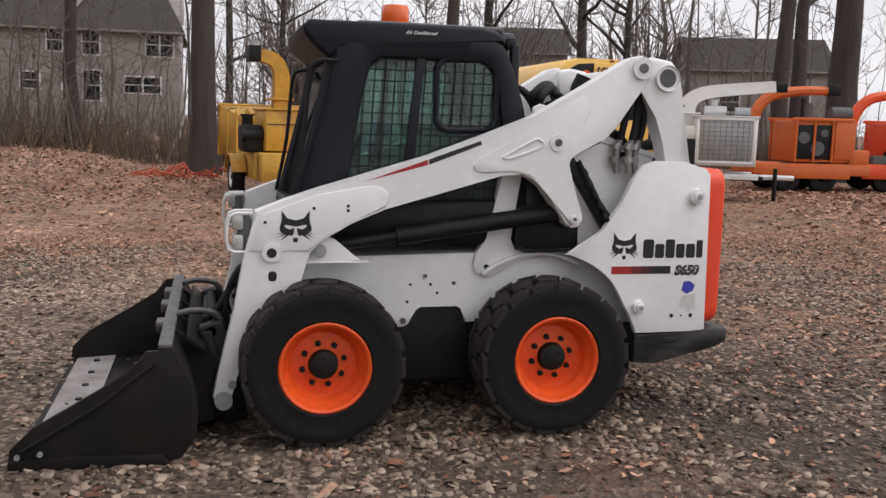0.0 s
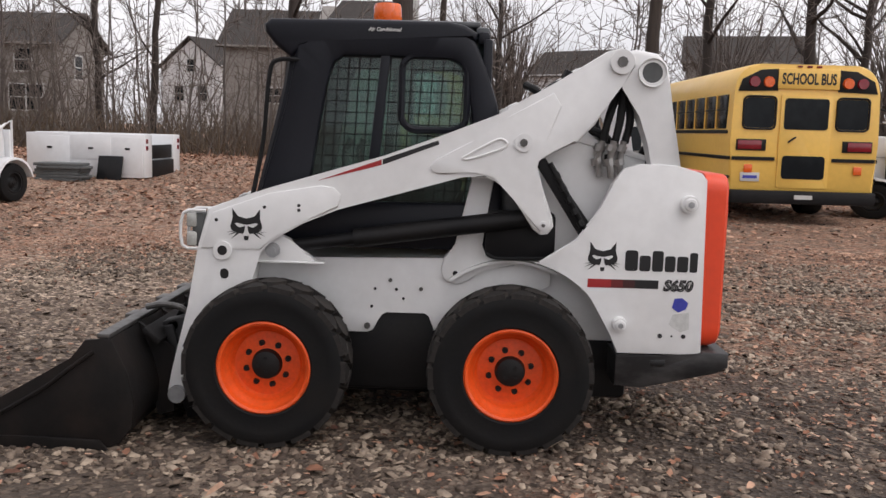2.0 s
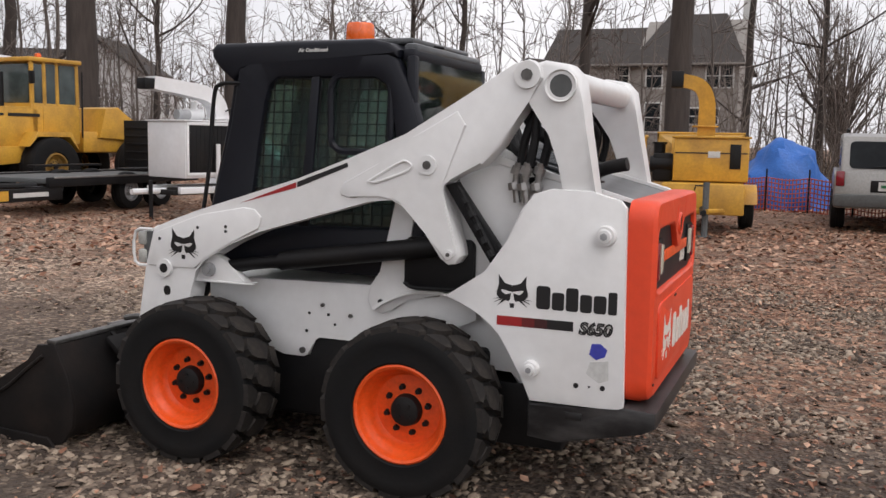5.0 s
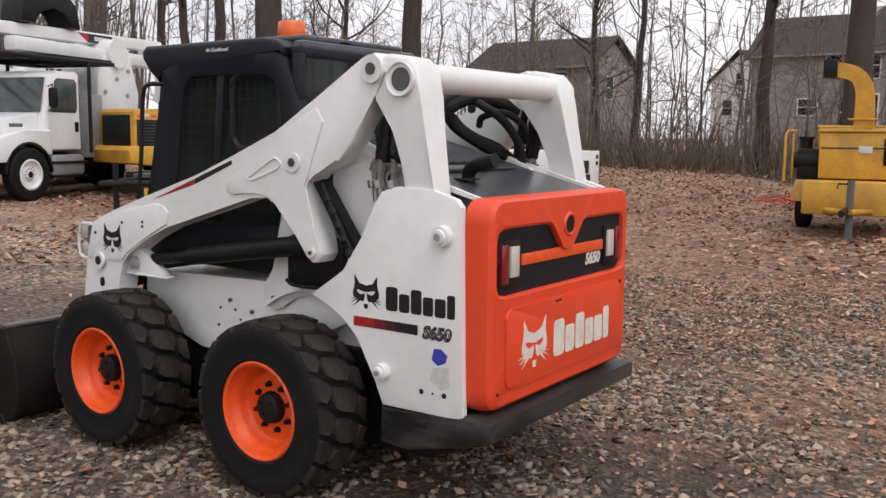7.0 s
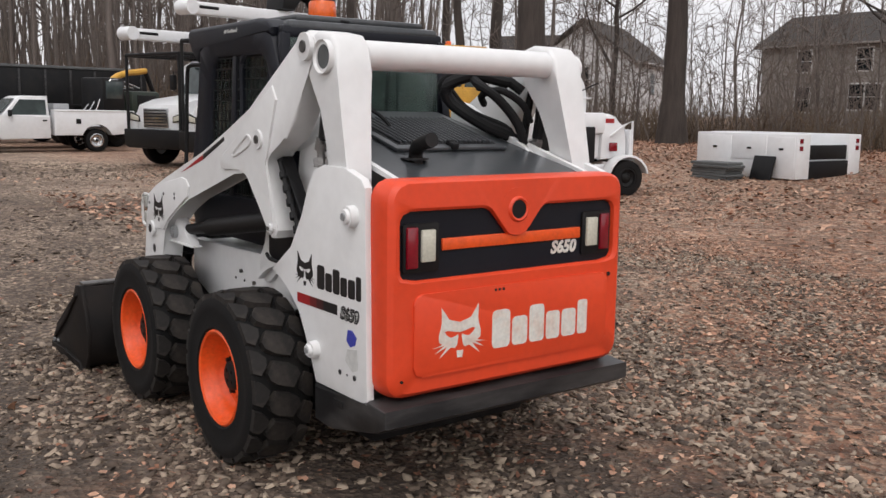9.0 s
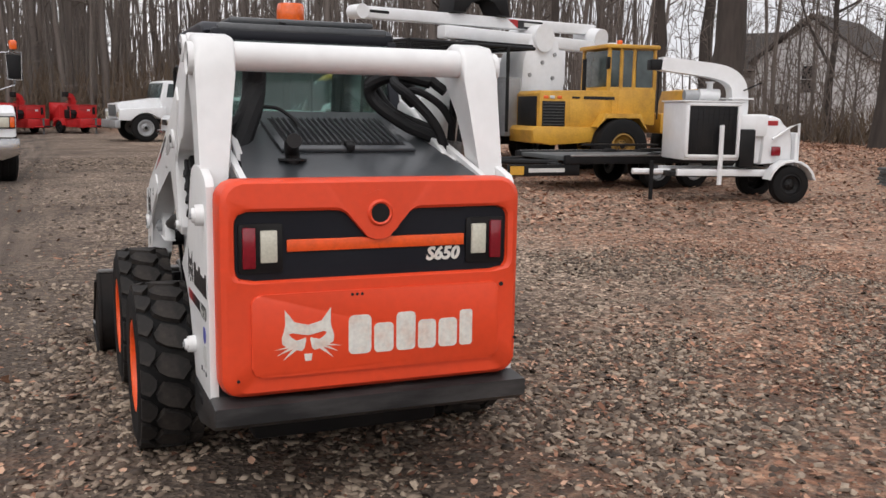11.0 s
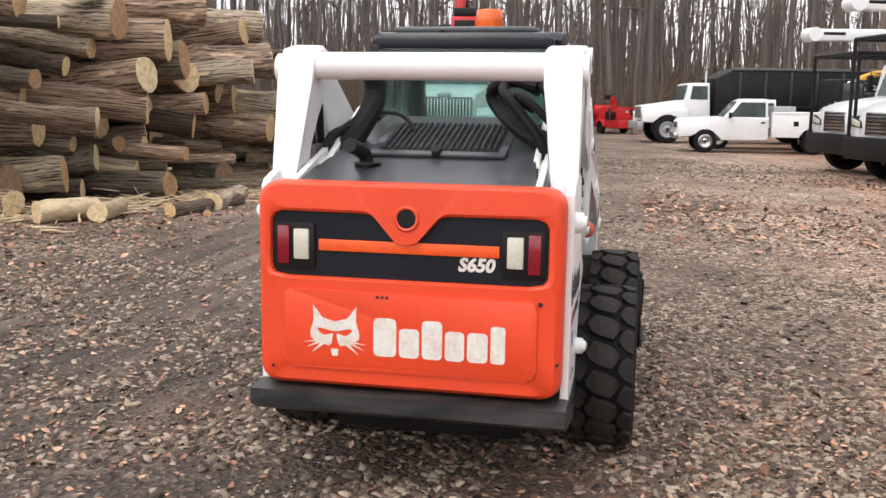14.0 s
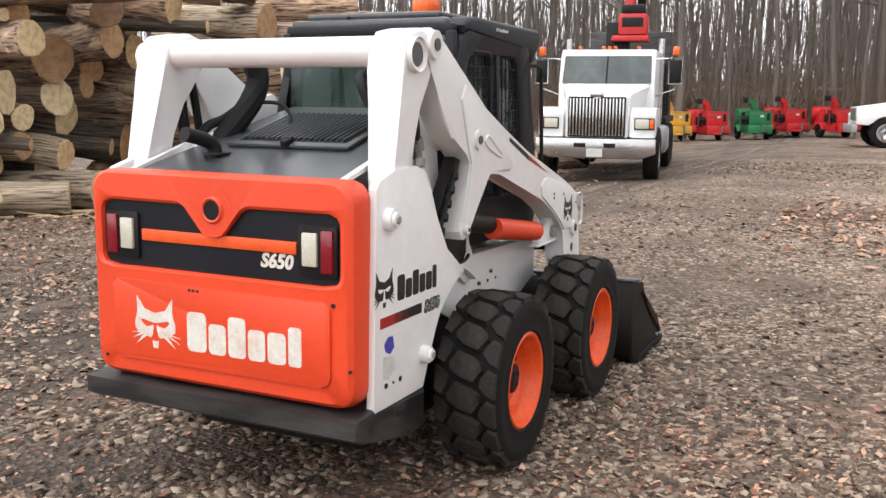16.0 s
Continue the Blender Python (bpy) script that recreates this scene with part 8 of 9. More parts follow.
def tree(x, y, dia, h, seed, lean=(0, 0), low=4.0, many=14, reach=4.5, label="tall bare tree with grey-brown bark", twist=0.02):
    rng = random.Random(seed)
    t = thing("tree", stand(x, y, 0, -0.03), label, "tree", "bare trees round the yard")
    k = 12
    trunk = [Vector((lean[0] * h * (i / k) ** 1.2 + rng.gauss(0, twist) * (i > 0) * h * 0.12, lean[1] * h * (i / k) ** 1.2 + rng.gauss(0, twist) * (i > 0) * h * 0.12, h * i / k)) for i in range(k + 1)]
    r = dia / 2
    st = [(trunk, r, r * 0.25)]
    me = stems_mesh("trunk", st, BARK, 14)
    co = np.empty(len(me.vertices) * 3, dtype=np.float32)
    me.vertices.foreach_get("co", co)
    co = co.reshape(-1, 3)
    for i, v in enumerate(co):
        f = 1 + 0.9 * math.exp(-v[2] / 0.25) * 0.45 + 0.06 * noise.noise(Vector((v[0] * 5 + seed, v[1] * 5, v[2] * 0.6)))
        c = trunk[min(int(i / 14), k)]
        co[i, 0], co[i, 1] = c.x + (v[0] - c.x) * f, c.y + (v[1] - c.y) * f
    me.vertices.foreach_set("co", co.ravel())
    ob = new("trunk", me)
    ob.parent = t
    first, small = limbs(rng, trunk, dia, low, many, reach, 7, 3)
    ob = new("branch_crown", stems_mesh("branch_crown", first, BARK, 6))
    ob.parent = t
    ob = new("crown", stems_mesh("crown", small, TWIG, 3))
    ob.parent = t
    tagged(ob, "bare twigs", kind="stuff")
    return t


for i, (x, y, dia, h, lean, low, many) in enumerate((
        (-0.2, 24.0, 0.66, 17, (0.0, 0.0), 7, 12), (-4.1, 30.0, 0.44, 14, (0.02, 0.03), 2.6, 16), (6.3, 24.8, 0.42, 16, (0, 0), 5, 12), (10.3, 35.0, 0.44, 17, (0.01, 0), 4, 16),
        (-15.0, 27.0, 0.80, 18, (0.0, 0.0), 6, 14), (-18.3, 23.6, 1.10, 19, (0.0, 0.0), 7, 12), (-29.9, 31.7, 0.66, 18, (0, 0), 5, 14), (-25.5, 26.0, 0.45, 15, (0.02, 0), 4, 14),
        (0.6, 34.0, 0.32, 13, (0.0, 0.02), 2.2, 16), (15.6, 23.6, 0.52, 16, (0, 0), 6, 12), (18.0, 24.2, 0.95, 18, (0.01, 0), 6, 12), (-33.0, 25.5, 0.5, 16, (0, 0), 5, 14),
        (-9.5, 33.0, 0.3, 12, (0.05, 0.0), 2.0, 18), (13.4, 33.0, 0.5, 13, (-0.02, 0), 2.4, 20), (16.4, 36.0, 0.4, 12, (0.02, 0), 2.4, 20), (-12.5, 36.0, 0.3, 12, (-0.03, 0), 2.0, 18),
        (-21.5, 31.0, 0.28, 12, (0.03, 0.0), 2.0, 18), (20.5, 30.0, 0.6, 17, (0, 0), 4, 14), (2.9, 40.0, 0.35, 12, (0, 0), 2.0, 18), (-37.0, 34.0, 0.6, 18, (0, 0), 5, 14), (-38.5, 22.0, 0.55, 18, (0, 0), 5, 14))):
    tree(x, y, dia, h, 100 + i, lean, low, many, label="thick bare tree with grey-brown bark" if dia > 0.6 else "slender bare tree among brush")

# spreading leafless bush-like tree behind the cab
rng = random.Random(77)
for x, y in ((3.6, 44.0), (13.0, 42.0), (19.5, 40.0)):
    t = thing("ornamental_tree", pose(x, y, 0), "low bare tree with dense fine upright twigs", "tree", "bare trees round the yard")
    st = []
    for k in range(150):
        a, sp = rng.uniform(0, math.tau), rng.uniform(0.1, 0.75)
        st.append((bend(rng, Vector((0.1 * math.cos(a), 0.1 * math.sin(a), rng.uniform(0.8, 3.2))), Vector((math.cos(a) * sp, math.sin(a) * sp, 1)), rng.uniform(3, 6.2), 6, 0.12, 0.03), 0.045, 0.006))
    ob = new("crown", stems_mesh("crown", st, TWIG, 3))
    ob.parent = t
    tagged(ob, "dense bare twigs", kind="stuff")
    bm = B()
    cyl(bm, (0, 0, 0), (0, 0, 3.2), 0.2, 0.12, n=10)
    part("trunk", bm, BARK, t)

# the wood: trunks with their limbs, from a dozen patterns turned and scaled, in two meshes
rng = random.Random(5)


def pattern(h, dia, many, twigs_each, reach, low):
    ln = [Vector((rng.gauss(0, 0.02) * h * (i > 0) * i / 6, rng.gauss(0, 0.02) * h * (i > 0) * i / 6, h * i / 6)) for i in range(7)]
    f, s2 = limbs(rng, ln, dia, low, many, reach, twigs_each, 1)
    tr = stems_mesh("p", [(ln, dia / 2, dia * 0.1)] + [(a, r0, r1) for a, r0, r1 in f], HAZEBARK, 4)
    tw = stems_mesh("p", [(ln[:2], 0.02, 0.01)] + [(a, max(r0 * 0.8, 0.018), 0.009) for a, r0, r1 in s2], TWIG, 3)
    out = []
    for me in (tr, tw):
        v = np.empty(len(me.vertices) * 3, dtype=np.float32)
        me.vertices.foreach_get("co", v)
        f4 = np.empty(len(me.loops), dtype=np.int32)
        me.loops.foreach_get("vertex_index", f4)
        out.append((v.reshape(-1, 3), f4.reshape(-1, 4)))
        bpy.data.meshes.remove(me)
    return out


TALL = [pattern(rng.uniform(15, 21), rng.uniform(0.2, 0.48), 12, 4, 4.6, rng.uniform(3, 7)) for _ in range(10)]
THIN = [pattern(rng.uniform(6, 10), rng.uniform(0.07, 0.13), 11, 3, 2.6, 1.0) for _ in range(6)]
piles = [[[], [], 0], [[], [], 0]]


def plant(pats, x, y):
    p = rng.choice(pats)
    a, k = rng.uniform(0, math.tau), rng.uniform(0.8, 1.2)
    lx, ly = rng.gauss(0, 0.03), rng.gauss(0, 0.03)
    for (v, f), pile in zip(p, piles):
        w = np.empty_like(v)
        w[:, 0] = k * (v[:, 0] * math.cos(a) - v[:, 1] * math.sin(a)) + x + lx * v[:, 2]
        w[:, 1] = k * (v[:, 0] * math.sin(a) + v[:, 1] * math.cos(a)) + y + ly * v[:, 2]
        w[:, 2] = k * v[:, 2] - 0.05 + ground_h(x, y)
        pile[0].append(w)
        pile[1].append(f + pile[2])
        pile[2] += len(v)


for _ in range(250):
    a, d = radians(rng.uniform(148, 238)), rng.uniform(47, 92)
    plant(TALL, 6 + d * math.cos(a), 5 + d * math.sin(a))
for _ in range(210):
    a, d = radians(rng.uniform(148, 238)), rng.uniform(46, 80)
    plant(THIN, 6 + d * math.cos(a), 5 + d * math.sin(a))
for _ in range(24):
    plant(TALL, rng.uniform(-70, 48), rng.uniform(77, 105))
for _ in range(20):
    plant(TALL, rng.uniform(-60, -36), rng.uniform(16, 45))
for _ in range(16):
    plant(TALL, rng.uniform(24, 60), rng.uniform(34, 70))
for _ in range(110):
    x = rng.uniform(-34, 26)
    plant(THIN, x, rng.uniform(29, 42) + (3 if x > 2 else 0))
BARE = [pattern(rng.uniform(16, 22), rng.uniform(0.22, 0.46), 3, 0, 4.0, 7.0)[0] for _ in range(5)]
for _ in range(330):
    a, d = radians(rng.uniform(146, 240)), rng.uniform(70, 110)
    plant([(p,) for p in BARE], 6 + d * math.cos(a), 5 + d * math.sin(a))
for pile, nm, mt, lb in ((piles[0], "wood_trunks", HAZEBARK, "dense wood of tall bare grey-brown trunks"), (piles[1], "wood_twigs", TWIG, "bare twigs of the wood")):
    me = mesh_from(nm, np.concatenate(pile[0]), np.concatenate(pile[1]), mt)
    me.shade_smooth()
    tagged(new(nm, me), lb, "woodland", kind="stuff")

# brush and saplings along the yard's edge, and undergrowth before the wood
st = []
for _ in range(2100):
    x = rng.uniform(-34, 26)
    y = 27.5 + rng.random() ** 1.5 * 11 + (3 if x > 2 else 0) + (0.0 if x > -12 else -0.10 * (x + 12))
    h = rng.uniform(0.9, 2.6) if rng.random() < 0.78 else rng.uniform(3, 6.5)
    p = Vector((x, y, ground_h(x, y)))
    ln = bend(rng, p, Vector((rng.gauss(0, 0.22), rng.gauss(0, 0.2), 1)), h, 6, 0.10)
    r = 0.006 + 0.0042 * h
    st.append((ln, r, 0.004))
    for _ in range(5):
        j = rng.randint(1, 5)
        d = Vector((rng.gauss(0, 0.8), rng.gauss(0, 0.8), rng.uniform(0.1, 1)))
        st.append((bend(rng, ln[j], d, h * rng.uniform(0.15, 0.4), 4, 0.22), r * 0.5, 0.003))
for _ in range(500):
    a = radians(rng.uniform(150, 232))
    d = rng.uniform(49, 66)
    x, y = 6 + d * math.cos(a), 5 + d * math.sin(a)
    p = Vector((x, y, ground_h(x, y) - 0.05))
    h = rng.uniform(1.5, 4.5)
    ln = bend(rng, p, Vector((rng.gauss(0, 0.2), rng.gauss(0, 0.2), 1)), h, 5, 0.1)
    st.append((ln, 0.02, 0.006))
    for _ in range(6):
        j = rng.randint(1, 4)
        st.append((bend(rng, ln[j], Vector((rng.gauss(0, 0.8), rng.gauss(0, 0.8), rng.uniform(0.1, 1))), h * rng.uniform(0.2, 0.5), 4, 0.2), 0.011, 0.005))
for _ in range(3600):
    a, d = radians(rng.uniform(146, 240)), rng.uniform(66, 125)
    h = rng.uniform(5, 16)
    x, y = 6 + d * math.cos(a), 5 + d * math.sin(a)
    st.append((bend(rng, Vector((x, y, ground_h(x, y) - 0.05)), Vector((rng.gauss(0, 0.1), rng.gauss(0, 0.1), 1)), h, 4, 0.05), 0.03 + 0.005 * h, 0.015))
ob = new("brush", stems_mesh("brush", st, TWIG, 3))
tagged(ob, "tangled bare brush and saplings along the yard's edge", "brush", kind="stuff")

# dead undergrowth: low mounds of fine stalks and leaves
gx = []
for _ in range(17000):
    if rng.random() < 0.34:
        x = rng.uniform(-36, 27)
        y = 28.0 + rng.random() ** 1.3 * 9 + (3 if x > 2 else 0) + (0.0 if x > -12 else -0.10 * (x + 12))
    else:
        a, d = radians(rng.uniform(146, 236)), rng.uniform(50, 80)
        x, y = 6 + d * math.cos(a), 5 + d * math.sin(a)
    h = rng.uniform(0.4, 1.7) if y > 22 else rng.uniform(0.8, 4.2)
    gx.append((bend(rng, Vector((x, y, ground_h(x, y) - 0.05)), Vector((rng.gauss(0, 0.4), rng.gauss(0, 0.4), 1)), h, 3, 0.2), 0.03 if y > 22 else 0.045, 0.008))
ob = new("undergrowth", stems_mesh("undergrowth", gx, surface("dead_stalks", (0.16, 0.115, 0.075), 0.9, dark=(0.08, 0.055, 0.04), dirt=0.9, scale=0.5, fine=5, bump=0), 3))
tagged(ob, "dead brown stalks and weeds", "undergrowth", kind="stuff")

# ---------------------------------------------------------------- houses beyond the brush


def house(m, w, d, eave, ridge, wall_mat, label, windows=(), ends=(), chimney=None, hip=0.0):
    """A two-storey house: ridge along its own x, front towards -y. windows: (x, z, width, height) on the front; ends: (side, y, z, width, height)."""
    h = thing("house", m, label, "house", "houses behind the trees")
    bm = B()
    prism(bm, [(-d / 2, 0), (d / 2, 0), (d / 2, eave), (0, ridge - 0.25), (-d / 2, eave)], -w / 2, w / 2, axis="x")
    wl_ob = part("wall", bm, wall_mat, h, "siding walls")
    for s in SIDES:
        bm = B()
        e, o = d / 2 + 0.35, 0.4
        drop = (ridge - eave) / (d / 2) * 0.35
        prism(bm, [(-w / 2 - o, s * e), (w / 2 + o, s * e), (w / 2 + o - hip, 0), (-w / 2 - o + hip, 0)], 0, 0.16, axis="z")
        for v in bm.verts:
            v.co.z += eave - drop + (ridge - eave + drop) * (1 - abs(v.co.y) / e)
        part("roof", bm, ROOF, h, "dark shingle roof")
    for x, z, ww, hh in windows:
        fr = plain("window", wl_ob, TRIM, (x, -d / 2 - 0.02, z), (ww + 0.2, 0.06, hh + 0.2), 0.01, "white window frame")
        plain("pane", fr, DARKGLASS, (x, -d / 2 - 0.045, z), (ww, 0.03, hh), 0)
        plain("glazing_bar", fr, TRIM, (x, -d / 2 - 0.065, z), (ww, 0.02, 0.06), 0)
        if ww > 1.2:
            plain("mullion", fr, TRIM, (x, -d / 2 - 0.065, z), (0.1, 0.02, hh), 0)
    for s, y, z, ww, hh in ends:
        fr = plain("window", wl_ob, TRIM, (s * (w / 2 + 0.02), y, z), (0.06, ww + 0.2, hh + 0.2), 0.01, "white window frame")
        plain("pane", fr, DARKGLASS, (s * (w / 2 + 0.045), y, z), (0.03, ww, hh), 0)
        plain("glazing_bar", fr, TRIM, (s * (w / 2 + 0.065), y, z), (0.02, ww, 0.06), 0)
    plain("gutter", h, wall_mat, (0, -d / 2 - 0.36, eave - 0.1), (w + 0.7, 0.1, 0.12), 0.02)
    if chimney:
        plain("chimney", h, TRIM, chimney, (0.6, 0.9, 4.2), 0.02)
    return h


house(pose(-10.6, 63.5, 0), 6.2, 8, 6.5, 9.0, SIDING, "weathered sided house wing with a dark gable roof", ((1.7, 5.75, 0.8, 1.2), (0.3, 3.4, 1.0, 0.9), (2.5, 3.1, 0.8, 1.7)), ((-1, -1.2, 5.6, 0.8, 1.2), (-1, 1.4, 3.2, 0.9, 1.4)))
house(pose(-5.0, 63.85, 0), 6.2, 9, 6.5, 9.8, SIDING, "weathered sided house with a dark hipped roof", ((-1.88, 5.72, 0.9, 1.4), (2.0, 5.7, 1.5, 1.3), (-1.88, 3.2, 0.9, 1.7), (1.0, 3.3, 2.0, 0.9)), ((1, 0, 5.4, 0.9, 1.3),), (2.95, 1.6, 9.6), 1.7)
house(pose(-25.9, 56.75, 0, 0, 0, -2), 8.8, 6.5, 5.85, 7.7, SIDING, "grey house with a dark roof behind saplings", ((2.45, 4.85, 0.9, 1.2), (2.6, 2.75, 1.9, 1.4), (-1.4, 2.6, 0.9, 1.4), (-1.4, 4.85, 0.9, 1.2)), ((1, -0.5, 4.6, 0.9, 1.3),))
house(pose(-24.5, 100, 0, 0, 0, 62), 8, 8, 7.4, 10.2, SIDINGWHITE, "white house far behind the brush", ((1.5, 6, 0.9, 1.2), (-1.5, 6, 0.9, 1.2), (0, 3.6, 1.6, 1.3)), ((-1, 0, 7.4, 0.9, 1.2), (-1, 1.6, 4.6, 1.2, 1.5), (-1, -1.6, 4.6, 1.2, 1.5)))
house(pose(12.6, 90, 0, 0, 0, -38), 7.6, 5.6, 7.0, 9.2, SIDINGWHITE, "white gabled house with a dark roof", ((0, 5.4, 1.2, 1.2), (-2.2, 3.0, 1.2, 1.2)), ((1, 0, 5.6, 0.9, 1.1), (1, 1.2, 3.0, 1.0, 1.2)))
house(pose(22.4, 71, 0, 0, 0, -14), 8.4, 7, 6.9, 8.9, SIDING, "low grey house with a dark roof behind trees", ((-2, 4.4, 1.2, 1.2), (2, 4.4, 1.2, 1.2)), ())
house(pose(36.0, 58.5, 0, 0, 0, -18), 9.0, 7, 5.5, 7.7, SIDING, "grey house with a pale gable behind trees", ((-2, 3.4, 1.2, 1.2), (2.5, 3.4, 1.2, 1.2)), ((-1, 0, 4.2, 0.9, 1.2),))
house(pose(-41.0, 50.5, 0, 0, 0, 115), 8, 7, 5.0, 7.6, SIDINGWHITE, "white house with a dark gable roof", ((0, 3.6, 0.9, 1.4),), ((-1, 0, 3.8, 0.9, 1.6), (-1, 1.6, 1.6, 0.9, 1.4)))
house(pose(-52.0, 56.5, 0, 0, 0, 30), 9, 8, 5.0, 7.8, SIDING, "grey roofed house far behind the trucks", ((0, 3.6, 0.9, 1.4),), ())

# ---------------------------------------------------------------- the log pile
LOG_MESH = {}


def log_data(kind):
    """Bark and cut faces of one kind of log, along its x axis from 0 to 1, radius 1."""
    if kind in LOG_MESH:
        return LOG_MESH[kind]
    rng = random.Random(kind * 17 + 3)
    n, k = 28, 12
    verts, faces = [], []
    furrow = [rng.uniform(-1, 1) for _ in range(n)]
    knot = (rng.randint(2, k - 3), rng.uniform(0, math.tau), rng.uniform(0.12, 0.3))
    lobes = [rng.uniform(0, math.tau) for _ in range(3)]
    for i in range(k):
        cy, cz = 0.16 * math.sin(i * 0.35 + lobes[2]) + rng.gauss(0, 0.025), rng.gauss(0, 0.03)
        taper = 1.0 - 0.12 * i / (k - 1)
        for j in range(n):
            a = math.tau * j / n
            r = taper * (1 + 0.05 * math.sin(2 * a + lobes[0]) + 0.05 * math.sin(3 * a + lobes[1]) + 0.035 * furrow[(j + i // 4) % n] + rng.gauss(0, 0.016))
            turn_k = math.cos(a - knot[1])
            if abs(i - knot[0]) < 2 and turn_k > 0.8:
                r += knot[2] * (turn_k - 0.8) * 5 * (1 - 0.5 * abs(i - knot[0]))
            verts.append((i / (k - 1), cy + r * math.cos(a), cz + r * math.sin(a)))
    for i in range(k - 1):
        for j in range(n):
            faces.append((i * n + j, i * n + (j + 1) % n, (i + 1) * n + (j + 1) % n, (i + 1) * n + j))
    bark = mesh_from("log", verts, faces, (LOGBARK, LOGBARKGREY, LOGBARK, LOGBARKGREY, LOGBARK, WOODPALE)[kind % 6])
    bark.shade_smooth()
    ends = []
    for i in (0, k - 1):
        ring = verts[i * n:(i + 1) * n]
        cx = ring[0][0] + (-0.004 if i == 0 else 0.004)
        c = (cx + rng.uniform(-0.005, 0.005), sum(v[1] for v in ring) / n, sum(v[2] for v in ring) / n)
        inner = [(cx, c[1] + (v[1] - c[1]) * 0.93, c[2] + (v[2] - c[2]) * 0.93) for v in ring]
        vv = ring + inner + [c]
        ff = [(j, (j + 1) % n, n + (j + 1) % n, n + j) for j in range(n)] + [(n + j, n + (j + 1) % n, 2 * n, 2 * n) for j in range(n)]
        bm = B()
        bv = [bm.verts.new(v) for v in vv]
        for f in ff:
            bm.faces.new([bv[q] for q in dict.fromkeys(f)])
        me = bpy.data.meshes.new("cut_face")
        bm.to_mesh(me)
        bm.free()
        me.materials.append(CUTWOOD)
        ends.append(me)
    LOG_MESH[kind] = (bark, ends)
    return LOG_MESH[kind]


def log(p, d, length, r, kind, label, group="stacked logs", roll=0.0):
    """A log whose big end lies at p, running along d."""
    bark, ends = log_data(kind)
    ob = new("log", bark)
    turn = Vector(d).normalized().to_track_quat("X", "Z").to_matrix().to_4x4()
    ob.matrix_world = Matrix.Translation(p) @ turn @ Matrix.Rotation(roll, 4, "X") @ Matrix.Diagonal((length, r, r, 1))
    tagged(ob, label, "log", group)
    for me in ends:
        e = new("cut_face", me)
        e.parent = ob
        tagged(e, "pale sawn end")
    return ob


rng = random.Random(21)
U = Vector((math.cos(radians(100)), math.sin(radians(100)), 0))
V = Vector((math.cos(radians(190)), math.sin(radians(190)), 0))
CORNER = Vector((-4.75, -3.3, 0))
settled = []


def rest_height(v, r):
    """How low a log of radius r can lie at v on the logs already there."""
    z = r
    for v2, z2, r2 in settled:
        gap = (r + r2) ** 2 - (v - v2) ** 2
        if gap > 0:
            z = max(z, z2 + math.sqrt(gap) * 0.97)
    return z


LOG_WORDS = ("brown bark log", "grey bark log", "dark bark log", "grey ridged log", "brown knotty log", "pale peeled log")
for _ in range(330):
    r = rng.choice((0.09, 0.12, 0.15, 0.18, 0.20, 0.22, 0.24, 0.26, 0.29, 0.33)) * rng.uniform(0.9, 1.12)
    z, v = min((rest_height(q, r), q) for q in (rng.uniform(-2.6, 9.3) for _ in range(4)))
    if z + r * 0.5 > 3.75 - max(0.0, v - 5.3) * 1.0 - max(0.0, -0.2 - v) * 1.0:
        continue
    settled.append((v, z, r))
    away = (-U + V * rng.gauss(0, 0.5 if rng.random() < 0.3 else 0.24) + Vector((0, 0, rng.gauss(0.04, 0.09) if z > r + 0.1 else 0))).normalized()
    p = CORNER + U * (0.47 * v + 0.25 * max(0.0, v - 5.0) - 0.03 * z + rng.gauss(-0.1, 0.62)) + V * v + Vector((0, 0, z))
    kind = rng.choice((0, 1, 2, 3, 4, 0, 1, 5 if r < 0.2 else 4, 2, 3))
    log(p, away, rng.uniform(1.2, 3.4), r, kind, LOG_WORDS[kind] + " with a sawn end in the pile", roll=rng.uniform(0, math.tau))
# a thick butt lying on others, its sawn face towards the yard
log((-12.3, -1.5, 0.66), (-0.9, 0.40, 0.0), 2.3, 0.41, 1, "very thick grey log with a fresh orange sawn face", roll=1.0)
log((-11.9, -1.9, 0.2), (-0.8, 0.6, 0.0), 1.9, 0.2, 3, "grey ridged log under a thick butt", roll=2.0)
# logs lying loose before and beyond the stack
for x, y, ang, ln, r, kind in ((-4.9, -1.0, 196, 1.5, 0.13, 5), (-5.7, -0.4, 170, 2.4, 0.10, 4), (-6.6, -0.2, 186, 2.0, 0.14, 1), (-8.0, 0.1, 165, 2.6, 0.12, 3), (-10.2, 0.35, 140, 1.5, 0.22, 1), (-11.6, -0.2, 20, 1.9, 0.24, 4),
                              (-14.2, -0.9, 190, 2.8, 0.26, 3), (-15.4, -0.2, 160, 2.5, 0.17, 0), (-17.2, -0.6, 195, 3.0, 0.20, 4), (-19.0, -1.2, 170, 3.4, 0.22, 1), (-5.9, 0.05, 205, 1.6, 0.055, 4), (-4.6, -1.7, 150, 1.2, 0.15, 5), (-20.5, -2.0, 186, 3.2, 0.25, 5)):
    a = radians(ang)
    log((x, y, r * 1.0), (math.cos(a), math.sin(a), 0), ln * 0.7, r, kind, "loose log lying in the dirt beside the pile", "loose logs", rng.uniform(0, 6))
